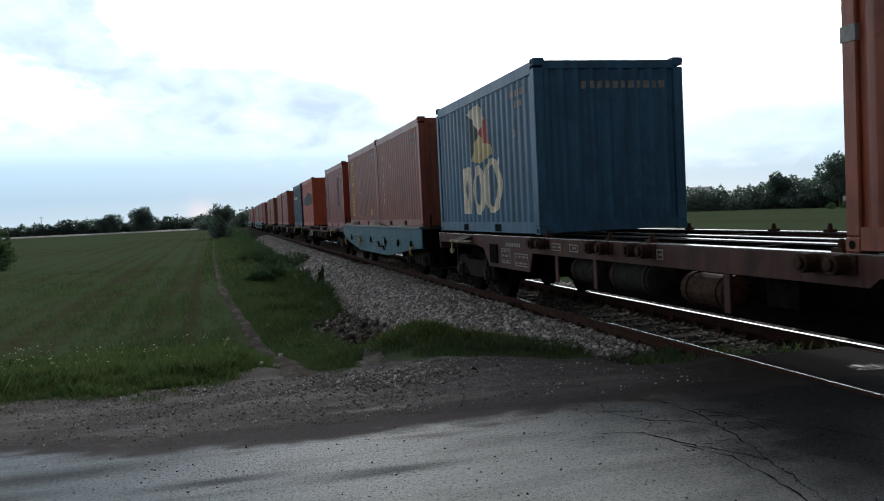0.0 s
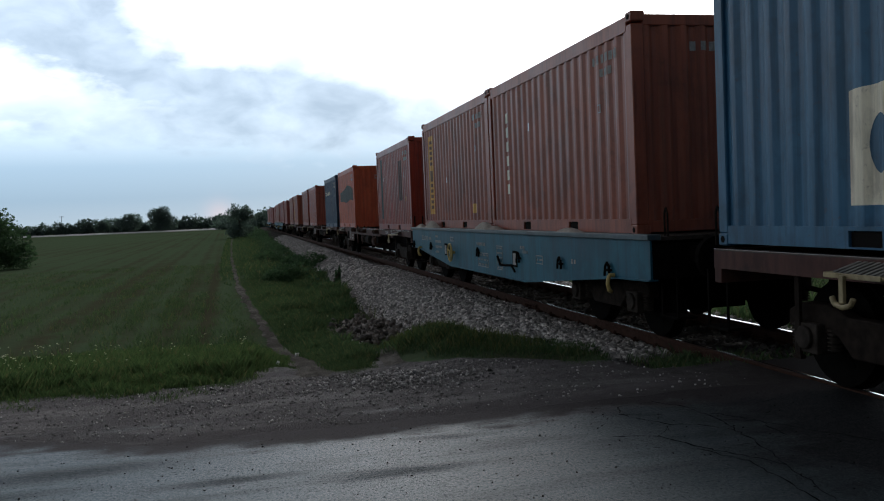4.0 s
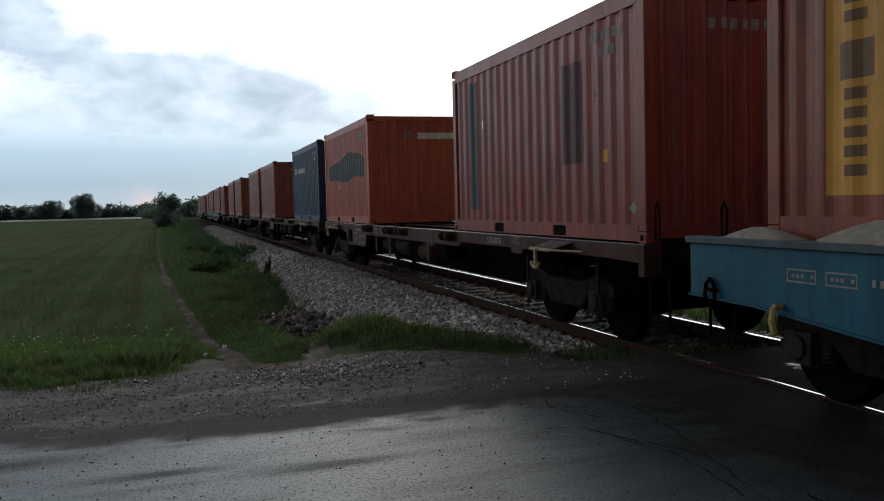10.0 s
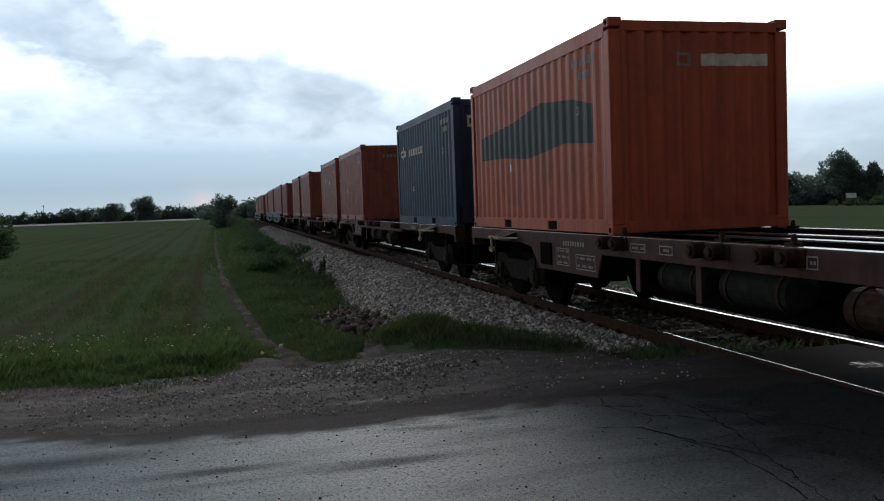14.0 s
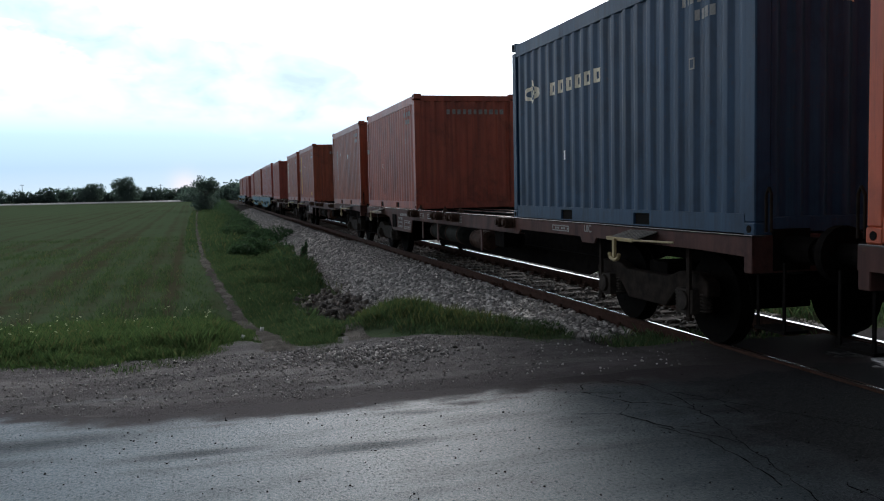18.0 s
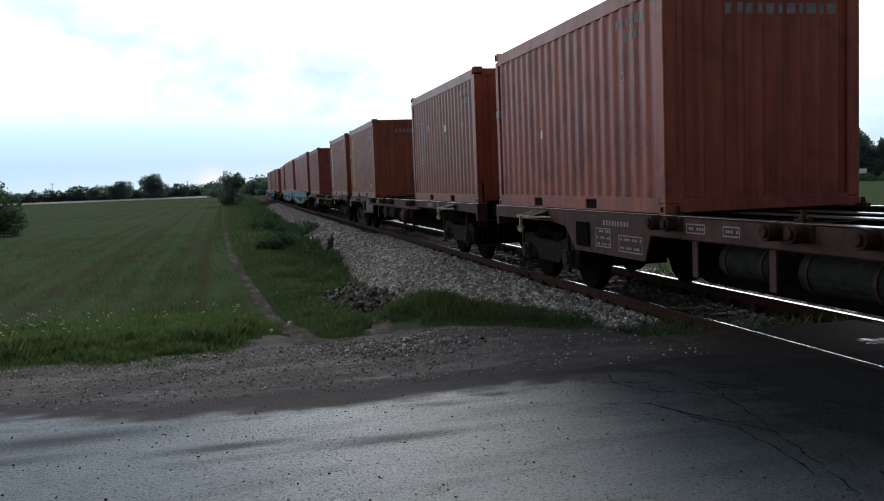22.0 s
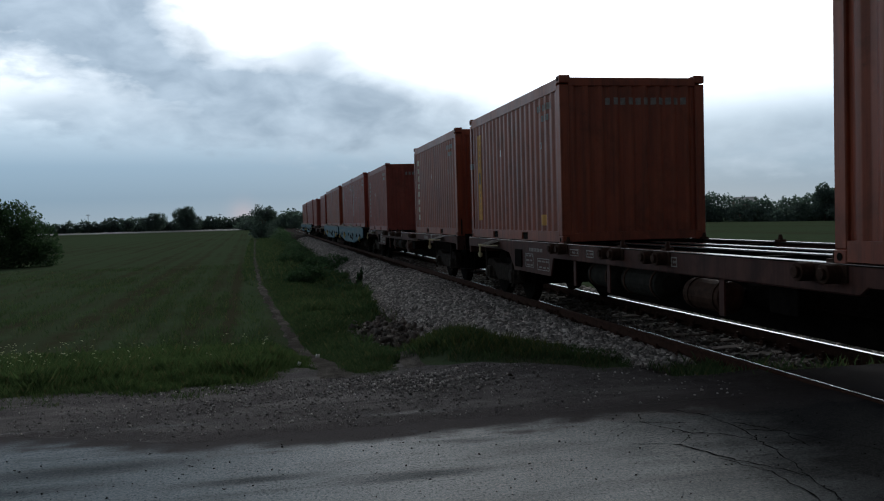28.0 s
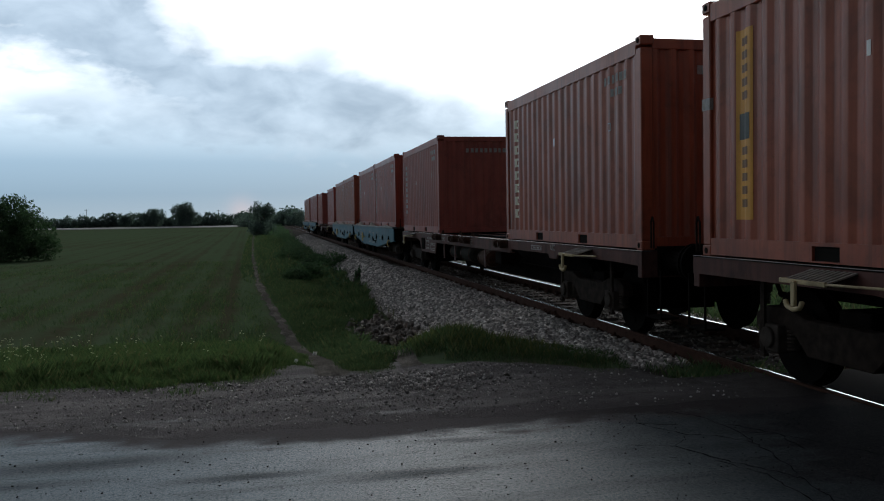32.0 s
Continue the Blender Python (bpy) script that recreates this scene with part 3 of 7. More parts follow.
def ribbon(name, x0, x1, nx, near, far, ny, lift, mat, label, category):
    """A flat lying sheet between two edges y = near(x) and y = far(x)."""
    xs = np.linspace(x0, x1, nx)
    t = np.linspace(0, 1, ny)
    Y = near(xs)[None, :] * (1 - t[:, None]) + far(xs)[None, :] * t[:, None]
    X = np.repeat(xs[None, :], ny, 0)
    Zr = ground_z(X, Y) + lift + (1 - smooth(0.55, 1.5, np.abs(X - TRACK))) * (0.028 if name == "road" else 0.034)
    me = big_mesh(name, np.stack([X, Y, Zr], -1).reshape(-1, 3), grid_faces(ny, nx), mat, True)
    return tagged(new(name, me), label, category, kind="structure")


def wav(x, amp, f, ph=0.0):
    return amp * (np.sin(x * f + ph) + 0.6 * np.sin(x * f * 2.3 + 1.3 + ph) + 0.35 * np.sin(x * f * 5.1 + 2.7 * ph + 0.4))


def asphalt_edge(x):
    return 6.75 + 0.62 * (1 - smooth(-2.4, -0.4, x)) + 0.10 * smooth(0.9, 2.6, x) + wav(x, 0.05, 2.1)


def grass_edge(x):
    """Where the verge's grass meets the bare dirt of the crossing."""
    x = np.asarray(x, float)
    return 9.08 + 1.0 * np.exp(-((x - 0.25) / 0.32) ** 2) + 0.9 * np.exp(-((x - 1.45) / 0.28) ** 2) - 0.65 * smooth(1.9, 3.3, x) + wav(x, 0.07, 2.7, 0.5)


def build_road():
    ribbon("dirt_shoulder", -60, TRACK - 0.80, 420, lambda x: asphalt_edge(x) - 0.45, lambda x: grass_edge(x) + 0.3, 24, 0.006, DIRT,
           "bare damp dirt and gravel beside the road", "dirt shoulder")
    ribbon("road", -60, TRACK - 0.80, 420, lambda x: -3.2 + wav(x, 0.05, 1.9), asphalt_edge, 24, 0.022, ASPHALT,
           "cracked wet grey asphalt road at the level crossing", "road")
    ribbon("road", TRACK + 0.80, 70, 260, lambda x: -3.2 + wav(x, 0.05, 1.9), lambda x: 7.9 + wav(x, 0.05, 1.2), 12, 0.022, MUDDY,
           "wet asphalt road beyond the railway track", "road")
    # asphalt laid between the rails
    xs0, xs1 = TRACK - 0.64, TRACK + 0.64
    b = Build()
    n = 24
    for i in range(n):
        y0, y1 = -3.2 + 11.0 * i / n, -3.2 + 11.0 * (i + 1) / n
        b.add([(xs0, y0, -0.02), (xs1, y0, -0.02), (xs1, y1, -0.02), (xs0, y1, -0.02), (xs0, y0, -0.2), (xs1, y0, -0.2), (xs1, y1, -0.2), (xs0, y1, -0.2)],
              [(0, 1, 2, 3), (0, 3, 7, 4), (1, 5, 6, 2)])
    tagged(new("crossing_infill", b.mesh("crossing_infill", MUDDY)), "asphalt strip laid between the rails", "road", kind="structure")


PATH_LINE = [(0.66, 8.9), (0.63, 10.2), (0.58, 11.6), (0.50, 13.6), (0.37, 16.5), (0.10, 21.0), (-0.36, 30.5), (-0.95, 54.0), (-1.6, 95.0), (-2.2, 150.0)]


def path_x(y):
    return np.interp(y, [p[1] for p in PATH_LINE], [p[0] for p in PATH_LINE])


def build_path():
    ys = np.concatenate([np.arange(9.2, 26, 0.04), np.arange(26, 60, 0.2), np.arange(60, 150, 0.6)])
    rng = np.random.default_rng(61)
    ragged = np.convolve(rng.normal(0, 1, len(ys) + 8), np.ones(9) / 9, "valid")
    half = 0.125 + 0.03 * np.sin(ys * 0.9) * np.sin(ys * 0.4 + 1) + 0.075 * ragged
    half = half + 0.10 * np.clip((13 - ys) / 4, 0, 1) - 0.02 * np.clip((ys - 13) / 4, 0, 1) - 0.02 * np.clip((ys - 22) / 20, 0, 1)
    half = np.maximum(half, 0.05)
    t = np.linspace(-1, 1, 5)
    X = path_x(ys)[:, None] + half[:, None] * t[None, :] + 0.02 * np.sin(ys * 2.7)[:, None]
    Y = np.repeat(ys[:, None], 5, 1)
    Zp = ground_z(X, Y) + 0.004 + 0.010 * (1 - t[None, :] ** 2)
    me = big_mesh("footpath", np.stack([X, Y, Zp], -1).reshape(-1, 3), grid_faces(len(ys), 5), PATHDIRT, True)
    tagged(new("footpath", me), "narrow trodden earth footpath through the grass", "footpath", kind="structure")


build_ground()
build_road()
build_path()


# ---------------------------------------------------------------- railway track
def rail_profile():
    return [(-0.075, -0.172), (0.075, -0.172), (0.075, -0.160), (0.012, -0.140), (0.010, -0.045), (0.036, -0.034), (0.036, -0.004),
            (0.030, -0.001), (-0.030, -0.001), (-0.036, -0.004), (-0.036, -0.034), (-0.010, -0.045), (-0.012, -0.140), (-0.075, -0.160)]


def build_rail(x):
    prof = rail_profile()
    b = Build()
    n = len(prof)
    ys = [-120, 0, 40, 120, 420]
    for i, y in enumerate(ys):
        b.v += [(x + px, y, pz) for px, pz in prof]
    for i in range(len(ys) - 1):
        for k in range(n):
            b.f.append((i * n + k, i * n + (k + 1) % n, (i + 1) * n + (k + 1) % n, (i + 1) * n + k))
    rail = tagged(new("rail", b.mesh("rail", RAILSIDE)), "rusty steel rail with a polished running head", "rail", "rails of the track", "structure")
    near = x < TRACK
    top = Build().box(x + (0.006 if near else -0.029), -120, -0.001, x + 0.029, 420, 0.002)
    put("running_head", top.mesh("running_head", RAILTOP), rail, None, "bright polished running surface")
    for y in (14.6, 38.2, 62.0):
        for sx in (-1, 1):
            fp = Build().box(x + sx * 0.014, y - 0.3, -0.13, x + sx * 0.045, y + 0.3, -0.055)
            for k in range(4):
                fp.rod((x + sx * 0.04, y - 0.22 + k * 0.147, -0.09), (x + sx * 0.07, y - 0.22 + k * 0.147, -0.09), 0.016, 6)
            put("fishplate", fp.mesh("fishplate", RAILSIDE), rail)
    return rail


build_rail(TRACK - 0.7535)
build_rail(TRACK + 0.7535)


def build_guard(x, side):
    """Steel edge of the flange groove in the crossing."""
    b = Build().box(x, -3.0, -0.16, x + 0.035 * side, 7.6, -0.012)
    tagged(new("flange_guard", b.mesh("flange_guard", RAILSIDE, 0.004)), "steel angle edging the flange groove", "guard rail", "flange guards", "structure")


build_guard(TRACK - 0.655, -1)
build_guard(TRACK + 0.655, 1)


def build_bed():
    """Ballast body: a long low bank with sloping shoulders."""
    ys = np.concatenate([[-120, -60, -20, -8, -3.6], np.arange(8.2, 60, 0.5), np.arange(60, 420, 6.0)])
    prof = [(-2.95, -0.70), (-1.95, -0.22), (-1.35, -0.17), (0.0, -0.19), (1.35, -0.17), (1.95, -0.22), (2.95, -0.70)]
    X = np.array([[TRACK + p[0] + 0.12 * math.sin(y * 0.9 + 3 * k) * (k in (0, 6)) for k, p in enumerate(prof)] for y in ys])
    Y = np.repeat(ys[:, None], len(prof), 1)
    Zb = np.array([[p[1] for p in prof]] * len(ys))
    me = big_mesh("ballast_bank", np.stack([X, Y, Zb], -1).reshape(-1, 3), grid_faces(len(ys), len(prof)), BED)
    return tagged(new("ballast_bank", me), "sloping bank of grey crushed stone ballast", "ballast", kind="structure")


BANK = build_bed()
SLEEPERS = tagged(new("sleeper_row"), "row of weathered wooden sleepers under the rails", "sleepers", kind="structure")


def build_sleepers():
    rng = random.Random(4)
    kinds = [Build().box(-1.3, -0.125, -0.15, 1.3, 0.125, 0).mesh("sleeper", TIMBER, 0.012 + 0.004 * k) for k in range(3)]
    clip = Build().box(-0.19, -0.08, 0, 0.19, 0.08, 0.022)
    for s in (-1, 1):
        clip.box(min(s * 0.06, s * 0.15), -0.05, 0.02, max(s * 0.06, s * 0.15), 0.05, 0.055).rod((s * 0.12, 0, 0.05), (s * 0.12, 0, 0.095), 0.022, 6)
    clip = clip.mesh("rail_clip", RAILSIDE)
    for i in range(290):
        y = 8.35 + 0.62 * i
        at = y + rng.uniform(-0.03, 0.03)
        put("sleeper", kinds[i % 3], SLEEPERS, pose(TRACK + rng.uniform(-0.05, 0.05), at, -0.165, 0, 0, rng.uniform(-1.2, 1.2)))
        if i < 75:
            for x in (-0.7535, 0.7535):
                put("rail_clip", clip, SLEEPERS, pose(TRACK + x, at, -0.165))


build_sleepers()
# ---------------------------------------------------------------- containers (local: x across, y from the end that faces the crossing, z up)
CW, CL, CH = 1.219, 6.058, 2.591
PITCH = 0.2785


BENDS = (0.0, 0.25, 0.50, 0.75)
ROUND = 0.035


def dent(u, u0, pitch, deep):
    """Depth of the pressed sheet at u: trapezoid corrugation with rounded bends."""
    def sharp(t):
        t %= 1.0
        if t < 0.25:
            return 0.0
        if t < 0.50:
            return (t - 0.25) / 0.25
        return 1.0 if t < 0.75 else (1.0 - t) / 0.25
    t = (u - u0) / pitch
    return deep * (sharp(t - ROUND) + 2 * sharp(t) + sharp(t + ROUND)) / 4


def breaks(u0, u1, pitch):
    out, k = {u0, u1}, 0
    while u0 + k * pitch < u1:
        for t in BENDS:
            for d in (-ROUND, 0.0, ROUND):
                u = u0 + (k + t + d) * pitch
                if u0 < u < u1:
                    out.add(round(u, 5))
        k += 1
    return sorted(out)


def side_x(u):
    return -(CW - 0.008) + dent(u, 0.15, PITCH, 0.030)


def front_y(u):
    return 0.012 + dent(u, -1.06, 0.242, 0.045)


def side_panel_mesh(sign, mat):
    b = Build()
    us = breaks(0.15, CL - 0.15, PITCH)
    v = [(sign * -side_x(u), u, z) for u in us for z in (0.185, CH - 0.185)]
    f = [(2 * i, 2 * i + 2, 2 * i + 3, 2 * i + 1) for i in range(len(us) - 1)]
    return b.add(v, f).mesh("side_panel", mat, 0, True)


def end_panel_mesh(mat):
    us = breaks(-1.06, 1.06, 0.242)
    v = [(u, front_y(u), z) for u in us for z in (0.15, CH - 0.13)]
    return Build().add(v, [(2 * i, 2 * i + 2, 2 * i + 3, 2 * i + 1) for i in range(len(us) - 1)]).mesh("end_panel", mat, 0, True)


def roof_mesh(mat):
    us = breaks(0.12, CL - 0.12, PITCH)
    v = [(x, u, CH - 0.02 - dent(u, 0.12, PITCH, 0.02)) for u in us for x in (-1.17, 1.17)]
    return Build().add(v, [(2 * i, 2 * i + 1, 2 * i + 3, 2 * i + 2) for i in range(len(us) - 1)]).mesh("roof_panel", mat)


POCKETS = ((1.84, 2.20), (3.86, 4.22))


def bottom_rail_mesh(sign, mat):
    """A rail of one piece with two openings for the forks."""
    x0, x1 = sign * (CW - 0.004), sign * (CW - 0.055)
    ys, zs = [0.16] + [v for p in POCKETS for v in p] + [CL - 0.16], [0.02, 0.033, 0.158, 0.190]
    b = Build()
    b.v = [(x, y, z) for x in (x0, x1) for y in ys for z in zs]
    at = lambda k, i, j: k * len(ys) * len(zs) + i * len(zs) + j
    full = lambda i, j: 0 <= i < 5 and 0 <= j < 3 and not (j == 1 and i in (1, 3))
    for i in range(5):
        for j in range(3):
            if full(i, j):
                for k in (0, 1):
                    b.f.append((at(k, i, j), at(k, i + 1, j), at(k, i + 1, j + 1), at(k, i, j + 1)))
                for di, dj, p, q in ((-1, 0, (i, j), (i, j + 1)), (1, 0, (i + 1, j), (i + 1, j + 1)), (0, -1, (i, j), (i + 1, j)), (0, 1, (i, j + 1), (i + 1, j + 1))):
                    if not full(i + di, j + dj):
                        b.f.append((at(0, *p), at(0, *q), at(1, *q), at(1, *p)))
    return b.mesh("bottom_side_rail", mat)


def door_mesh(sx, mat):
    b = Build().box(min(sx * 0.012, sx * 1.06), CL - 0.075, 0.16, max(sx * 0.012, sx * 1.06), CL - 0.03, CH - 0.14)
    for k in range(5):
        z = 0.3 + k * 0.46
        b.box(min(sx * 0.09, sx * 0.98), CL - 0.032, z, max(sx * 0.09, sx * 0.98), CL - 0.012, z + 0.30)
    return b.mesh("door", mat)


def casting_mesh(mat):
    b = Build().box(-0.089, -0.081, -0.059, 0.089, 0.081, 0.059)
    me = b.mesh("corner_casting", mat, 0.012)
    return me


def scan(poly, u):
    """The stretches of z at which the upright line u crosses a polygon of (u, z)."""
    hits = []
    for (a, za), (c, zc) in zip(poly, poly[1:] + poly[:1]):
        if (a <= u) != (c <= u):
            hits.append(za + (zc - za) * (u - a) / (c - a))
    return sorted(hits)


def decal(name, polys, mat, parent, where="side", label="", lift=0.004):
    """Painted shapes that follow the corrugation. polys are in (y, z) on a side, in (x, z) on an end; every second nested outline cuts a hole."""
    b = Build()
    us = [p[0] for poly in polys for p in poly]
    lo, hi = min(us), max(us)
    n = max(3, int((hi - lo) / 0.012))
    edges = set(np.linspace(lo + 1e-4, hi - 1e-4, n))
    for u in (breaks(0.15, CL - 0.15, PITCH) if where == "side" else breaks(-1.06, 1.06, 0.242)):
        if lo < u < hi:
            edges.add(u)
    edges = sorted(edges)
    for a, c in zip(edges, edges[1:]):
        m = 0.5 * (a + c)
        za, zm, zc = ([h for h in sorted(sum((scan(p, u) for p in polys), []))] for u in (a, m, c))
        if len(za) != len(zm):
            za = zm
        if len(zc) != len(zm):
            zc = zm
        for k in range(0, len(zm) - 1, 2):
            if where == "side":
                q = [(side_x(a) - lift, a, za[k]), (side_x(c) - lift, c, zc[k]), (side_x(c) - lift, c, zc[k + 1]), (side_x(a) - lift, a, za[k + 1])]
            else:
                q = [(a, front_y(a) - lift, za[k]), (c, front_y(c) - lift, zc[k]), (c, front_y(c) - lift, zc[k + 1]), (a, front_y(a) - lift, za[k + 1])]
            b.add(q, [(0, 1, 2, 3)])
    ob = put(name, b.mesh(name, mat, 0, False, True), parent, None, label)
    return tagged(ob, kind="stuff") if name.endswith(("bars", "mark")) else ob


def blocks(c, polys, mat, where="side", label=""):
    """Large painted blocks, each one a part."""
    for p in polys:
        (a, z0), (d, z1) = p[0], p[2]
        w, h = 0.16 * (d - a), 0.08 * (z1 - z0)
        decal("name_block", [rect(a + w, z0 + h, d - w, z1 - h), rect(a + 2.4 * w, z0 + 3.6 * h, d - 2.4 * w, z1 - 3.6 * h)], mat, c, where, label)


def rect(u0, z0, u1, z1):
    return [(u0, z0), (u1, z0), (u1, z1), (u0, z1)]


def oval(u, z, ru, rz, n=28):
    return [(u + ru * math.cos(2 * math.pi * i / n), z + rz * math.sin(2 * math.pi * i / n)) for i in range(n)]


def char_bars(u0, z0, u1, z1, n, fill=0.62, upright=False):
    """A row of plain bars in place of unreadable characters."""
    out = []
    for i in range(n):
        if upright:
            a = z1 + (z0 - z1) * i / n
            c = a + (z0 - z1) / n * fill
            out.append(rect(u0, min(a, c), u1, max(a, c)))
        else:
            a = u0 + (u1 - u0) * i / n
            c = a + (u1 - u0) / n * fill
            out.append(rect(min(a, c), z0, max(a, c), z1))
    return out


RAILS = []      # (thing, place along the train, height)
WHEELS = []


def container(offset, base, mat, label, frame_mat=None):
    """A twenty-foot steel box; doors at the far end."""
    fm = frame_mat or mat
    c = tagged(new("shipping_container"), label, "container", "containers on the train")
    key = mat.name
    for sign in (-1, 1):
        put("side_panel", cached(("sp", sign, key), lambda: side_panel_mesh(sign, mat)), c)
        put("bottom_side_rail", cached(("br", sign, fm.name), lambda: bottom_rail_mesh(sign, fm)), c)
        x = sign * CW
        box_part("top_side_rail", fm, (min(x - sign * 0.004, x - sign * 0.065), 0.16, CH - 0.192, max(x - sign * 0.004, x - sign * 0.065), CL - 0.16, CH - 0.008), c)
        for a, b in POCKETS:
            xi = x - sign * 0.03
            # solid dark block paints the shade inside the opening
            box_part("pocket_shade_block", SHADE_LITTER, (min(xi, xi - sign * 0.5), a, 0.033, max(xi, xi - sign * 0.5), b, 0.147), c, "dark block painting the shade inside a fork pocket", 0)
        for y in (0.0, CL):
            s = 1 if y == 0 else -1
            box_part("corner_post", fm, (min(x - sign * 0.002, x - sign * 0.16), min(y + s * 0.006, y + s * 0.158), 0.118, max(x - sign * 0.002, x - sign * 0.16), max(y + s * 0.006, y + s * 0.158), CH - 0.118), c, bevel=0.012)
            for z in (0.059, CH - 0.059 + 0.026):
                put("corner_casting", cached(("cc", fm.name), lambda: casting_mesh(fm)), c, Matrix.Translation((x - sign * 0.086, y + s * 0.081, z)))
                # dark disc on the casting stands for the shade in its hole
                put("hole_shade_disc", cached("chole", lambda: Build().rod((0, 0, 0), (0.012, 0, 0), 0.033, 10).mesh("hole_shade_disc", SHADE_LITTER)), c,
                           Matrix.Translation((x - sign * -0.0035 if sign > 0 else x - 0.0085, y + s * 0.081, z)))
    put("end_panel", cached(("ep", key), lambda: end_panel_mesh(mat)), c)
    put("roof_panel", cached(("rp", key), lambda: roof_mesh(mat)), c)
    box_part("floor_frame", BLACKSTEEL, (-1.15, 0.1, 0.05, 1.15, CL - 0.1, 0.155), c, bevel=0)
    for y0, y1 in ((0.008, 0.09), (CL - 0.09, CL - 0.008)):
        box_part("end_header", fm, (-1.07, y0, CH - 0.14, 1.07, y1, CH - 0.012), c, bevel=0.008)
        box_part("end_sill", fm, (-1.07, y0, 0.02, 1.07, y1, 0.16), c, bevel=0.008)
    for sx in (-1, 1):
        d = put("door", cached(("dr", sx, key), lambda: door_mesh(sx, mat)), c)
        for x in (0.28, 0.80):
            rod = Build().rod((sx * x, CL - 0.004, 0.1), (sx * x, CL - 0.004, CH - 0.08), 0.017, 8)
            for z in (0.35, 1.1, 1.9):
                rod.box(sx * x - 0.05, CL - 0.02, z, sx * x + 0.05, CL + 0.006, z + 0.06)
            put("lock_rod", cached(("lr", sx * x), lambda: rod.mesh("lock_rod", PLATFORM)), d)
    RAILS.append((c, offset, base))
    return c


# ---------------------------------------------------------------- container wagon (local: y from the front buffer face backwards, z from the rail top)
WAGON = paint("wagon_red_brown", (0.074, 0.030, 0.025), (0.112, 0.054, 0.045), 0.6, 0.5, 0.5, 0.15)
WAGON_TOP = plain("wet_steel_top", (0.16, 0.15, 0.145), 0.22, 0.6, 0.3, 6.0)
BLUE = paint("wagon_blue", (0.009, 0.100, 0.160), (0.020, 0.145, 0.205), 0.45, 0.25, 0.45, 0.25)
BLUE_EDGE = paint("deck_edge_blue_grey", (0.040, 0.075, 0.090), (0.075, 0.115, 0.130), 0.45, 0.4, 0.4)


CREAMY = paint("faded_yellow_paint", (0.42, 0.32, 0.14), (0.48, 0.40, 0.24), 0.5, 0.5, 0.3)


def side_frame_poly(y):
    """Outline of a cast bogie side frame round the pivot at y."""
    return [(y - 1.22, 0.52), (y - 1.22, 0.66), (y - 1.05, 0.74), (y - 0.70, 0.74), (y - 0.45, 0.66), (y + 0.45, 0.66), (y + 0.70, 0.74), (y + 1.05, 0.74),
            (y + 1.22, 0.66), (y + 1.22, 0.52), (y + 1.08, 0.50), (y + 0.60, 0.50), (y + 0.42, 0.34), (y - 0.42, 0.34), (y - 0.60, 0.50), (y - 1.08, 0.50)]


def wheelset_mesh():
    b = Build().rod((-1.0, 0, 0), (1.0, 0, 0), 0.075, 12)
    for s in (-1, 1):
        b.rod((s * 0.68, 0, 0), (s * 0.715, 0, 0), 0.475, 32)
        b.rod((s * 0.715, 0, 0), (s * 0.82, 0, 0), 0.455, 32, 0.445)
        b.rod((s * 0.82, 0, 0), (s * 0.85, 0, 0), 0.16, 16)
        for k in range(3):
            a = 2 * math.pi * k / 3
            b.box(s * 0.822 - 0.004, 0.28 * math.cos(a) - 0.03, 0.28 * math.sin(a) - 0.03, s * 0.822 + 0.004, 0.28 * math.cos(a) + 0.03, 0.28 * math.sin(a) + 0.03)
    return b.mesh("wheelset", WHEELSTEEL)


def spring_mesh():
    """Stack of coils, turned as one body."""
    prof = [(0.03, 0.0)]
    for k in range(6):
        prof += [(0.036, 0.032 * k + 0.004), (0.060, 0.032 * k + 0.010), (0.060, 0.032 * k + 0.022), (0.036, 0.032 * k + 0.028)]
    n = 12
    b = Build()
    b.v = [(r * math.cos(2 * math.pi * i / n), r * math.sin(2 * math.pi * i / n), z) for r, z in prof for i in range(n)]
    b.f = [(k * n + i, k * n + (i + 1) % n, (k + 1) * n + (i + 1) % n, (k + 1) * n + i) for k in range(len(prof) - 1) for i in range(n)]
    return b.mesh("coil_spring", DUSTY)


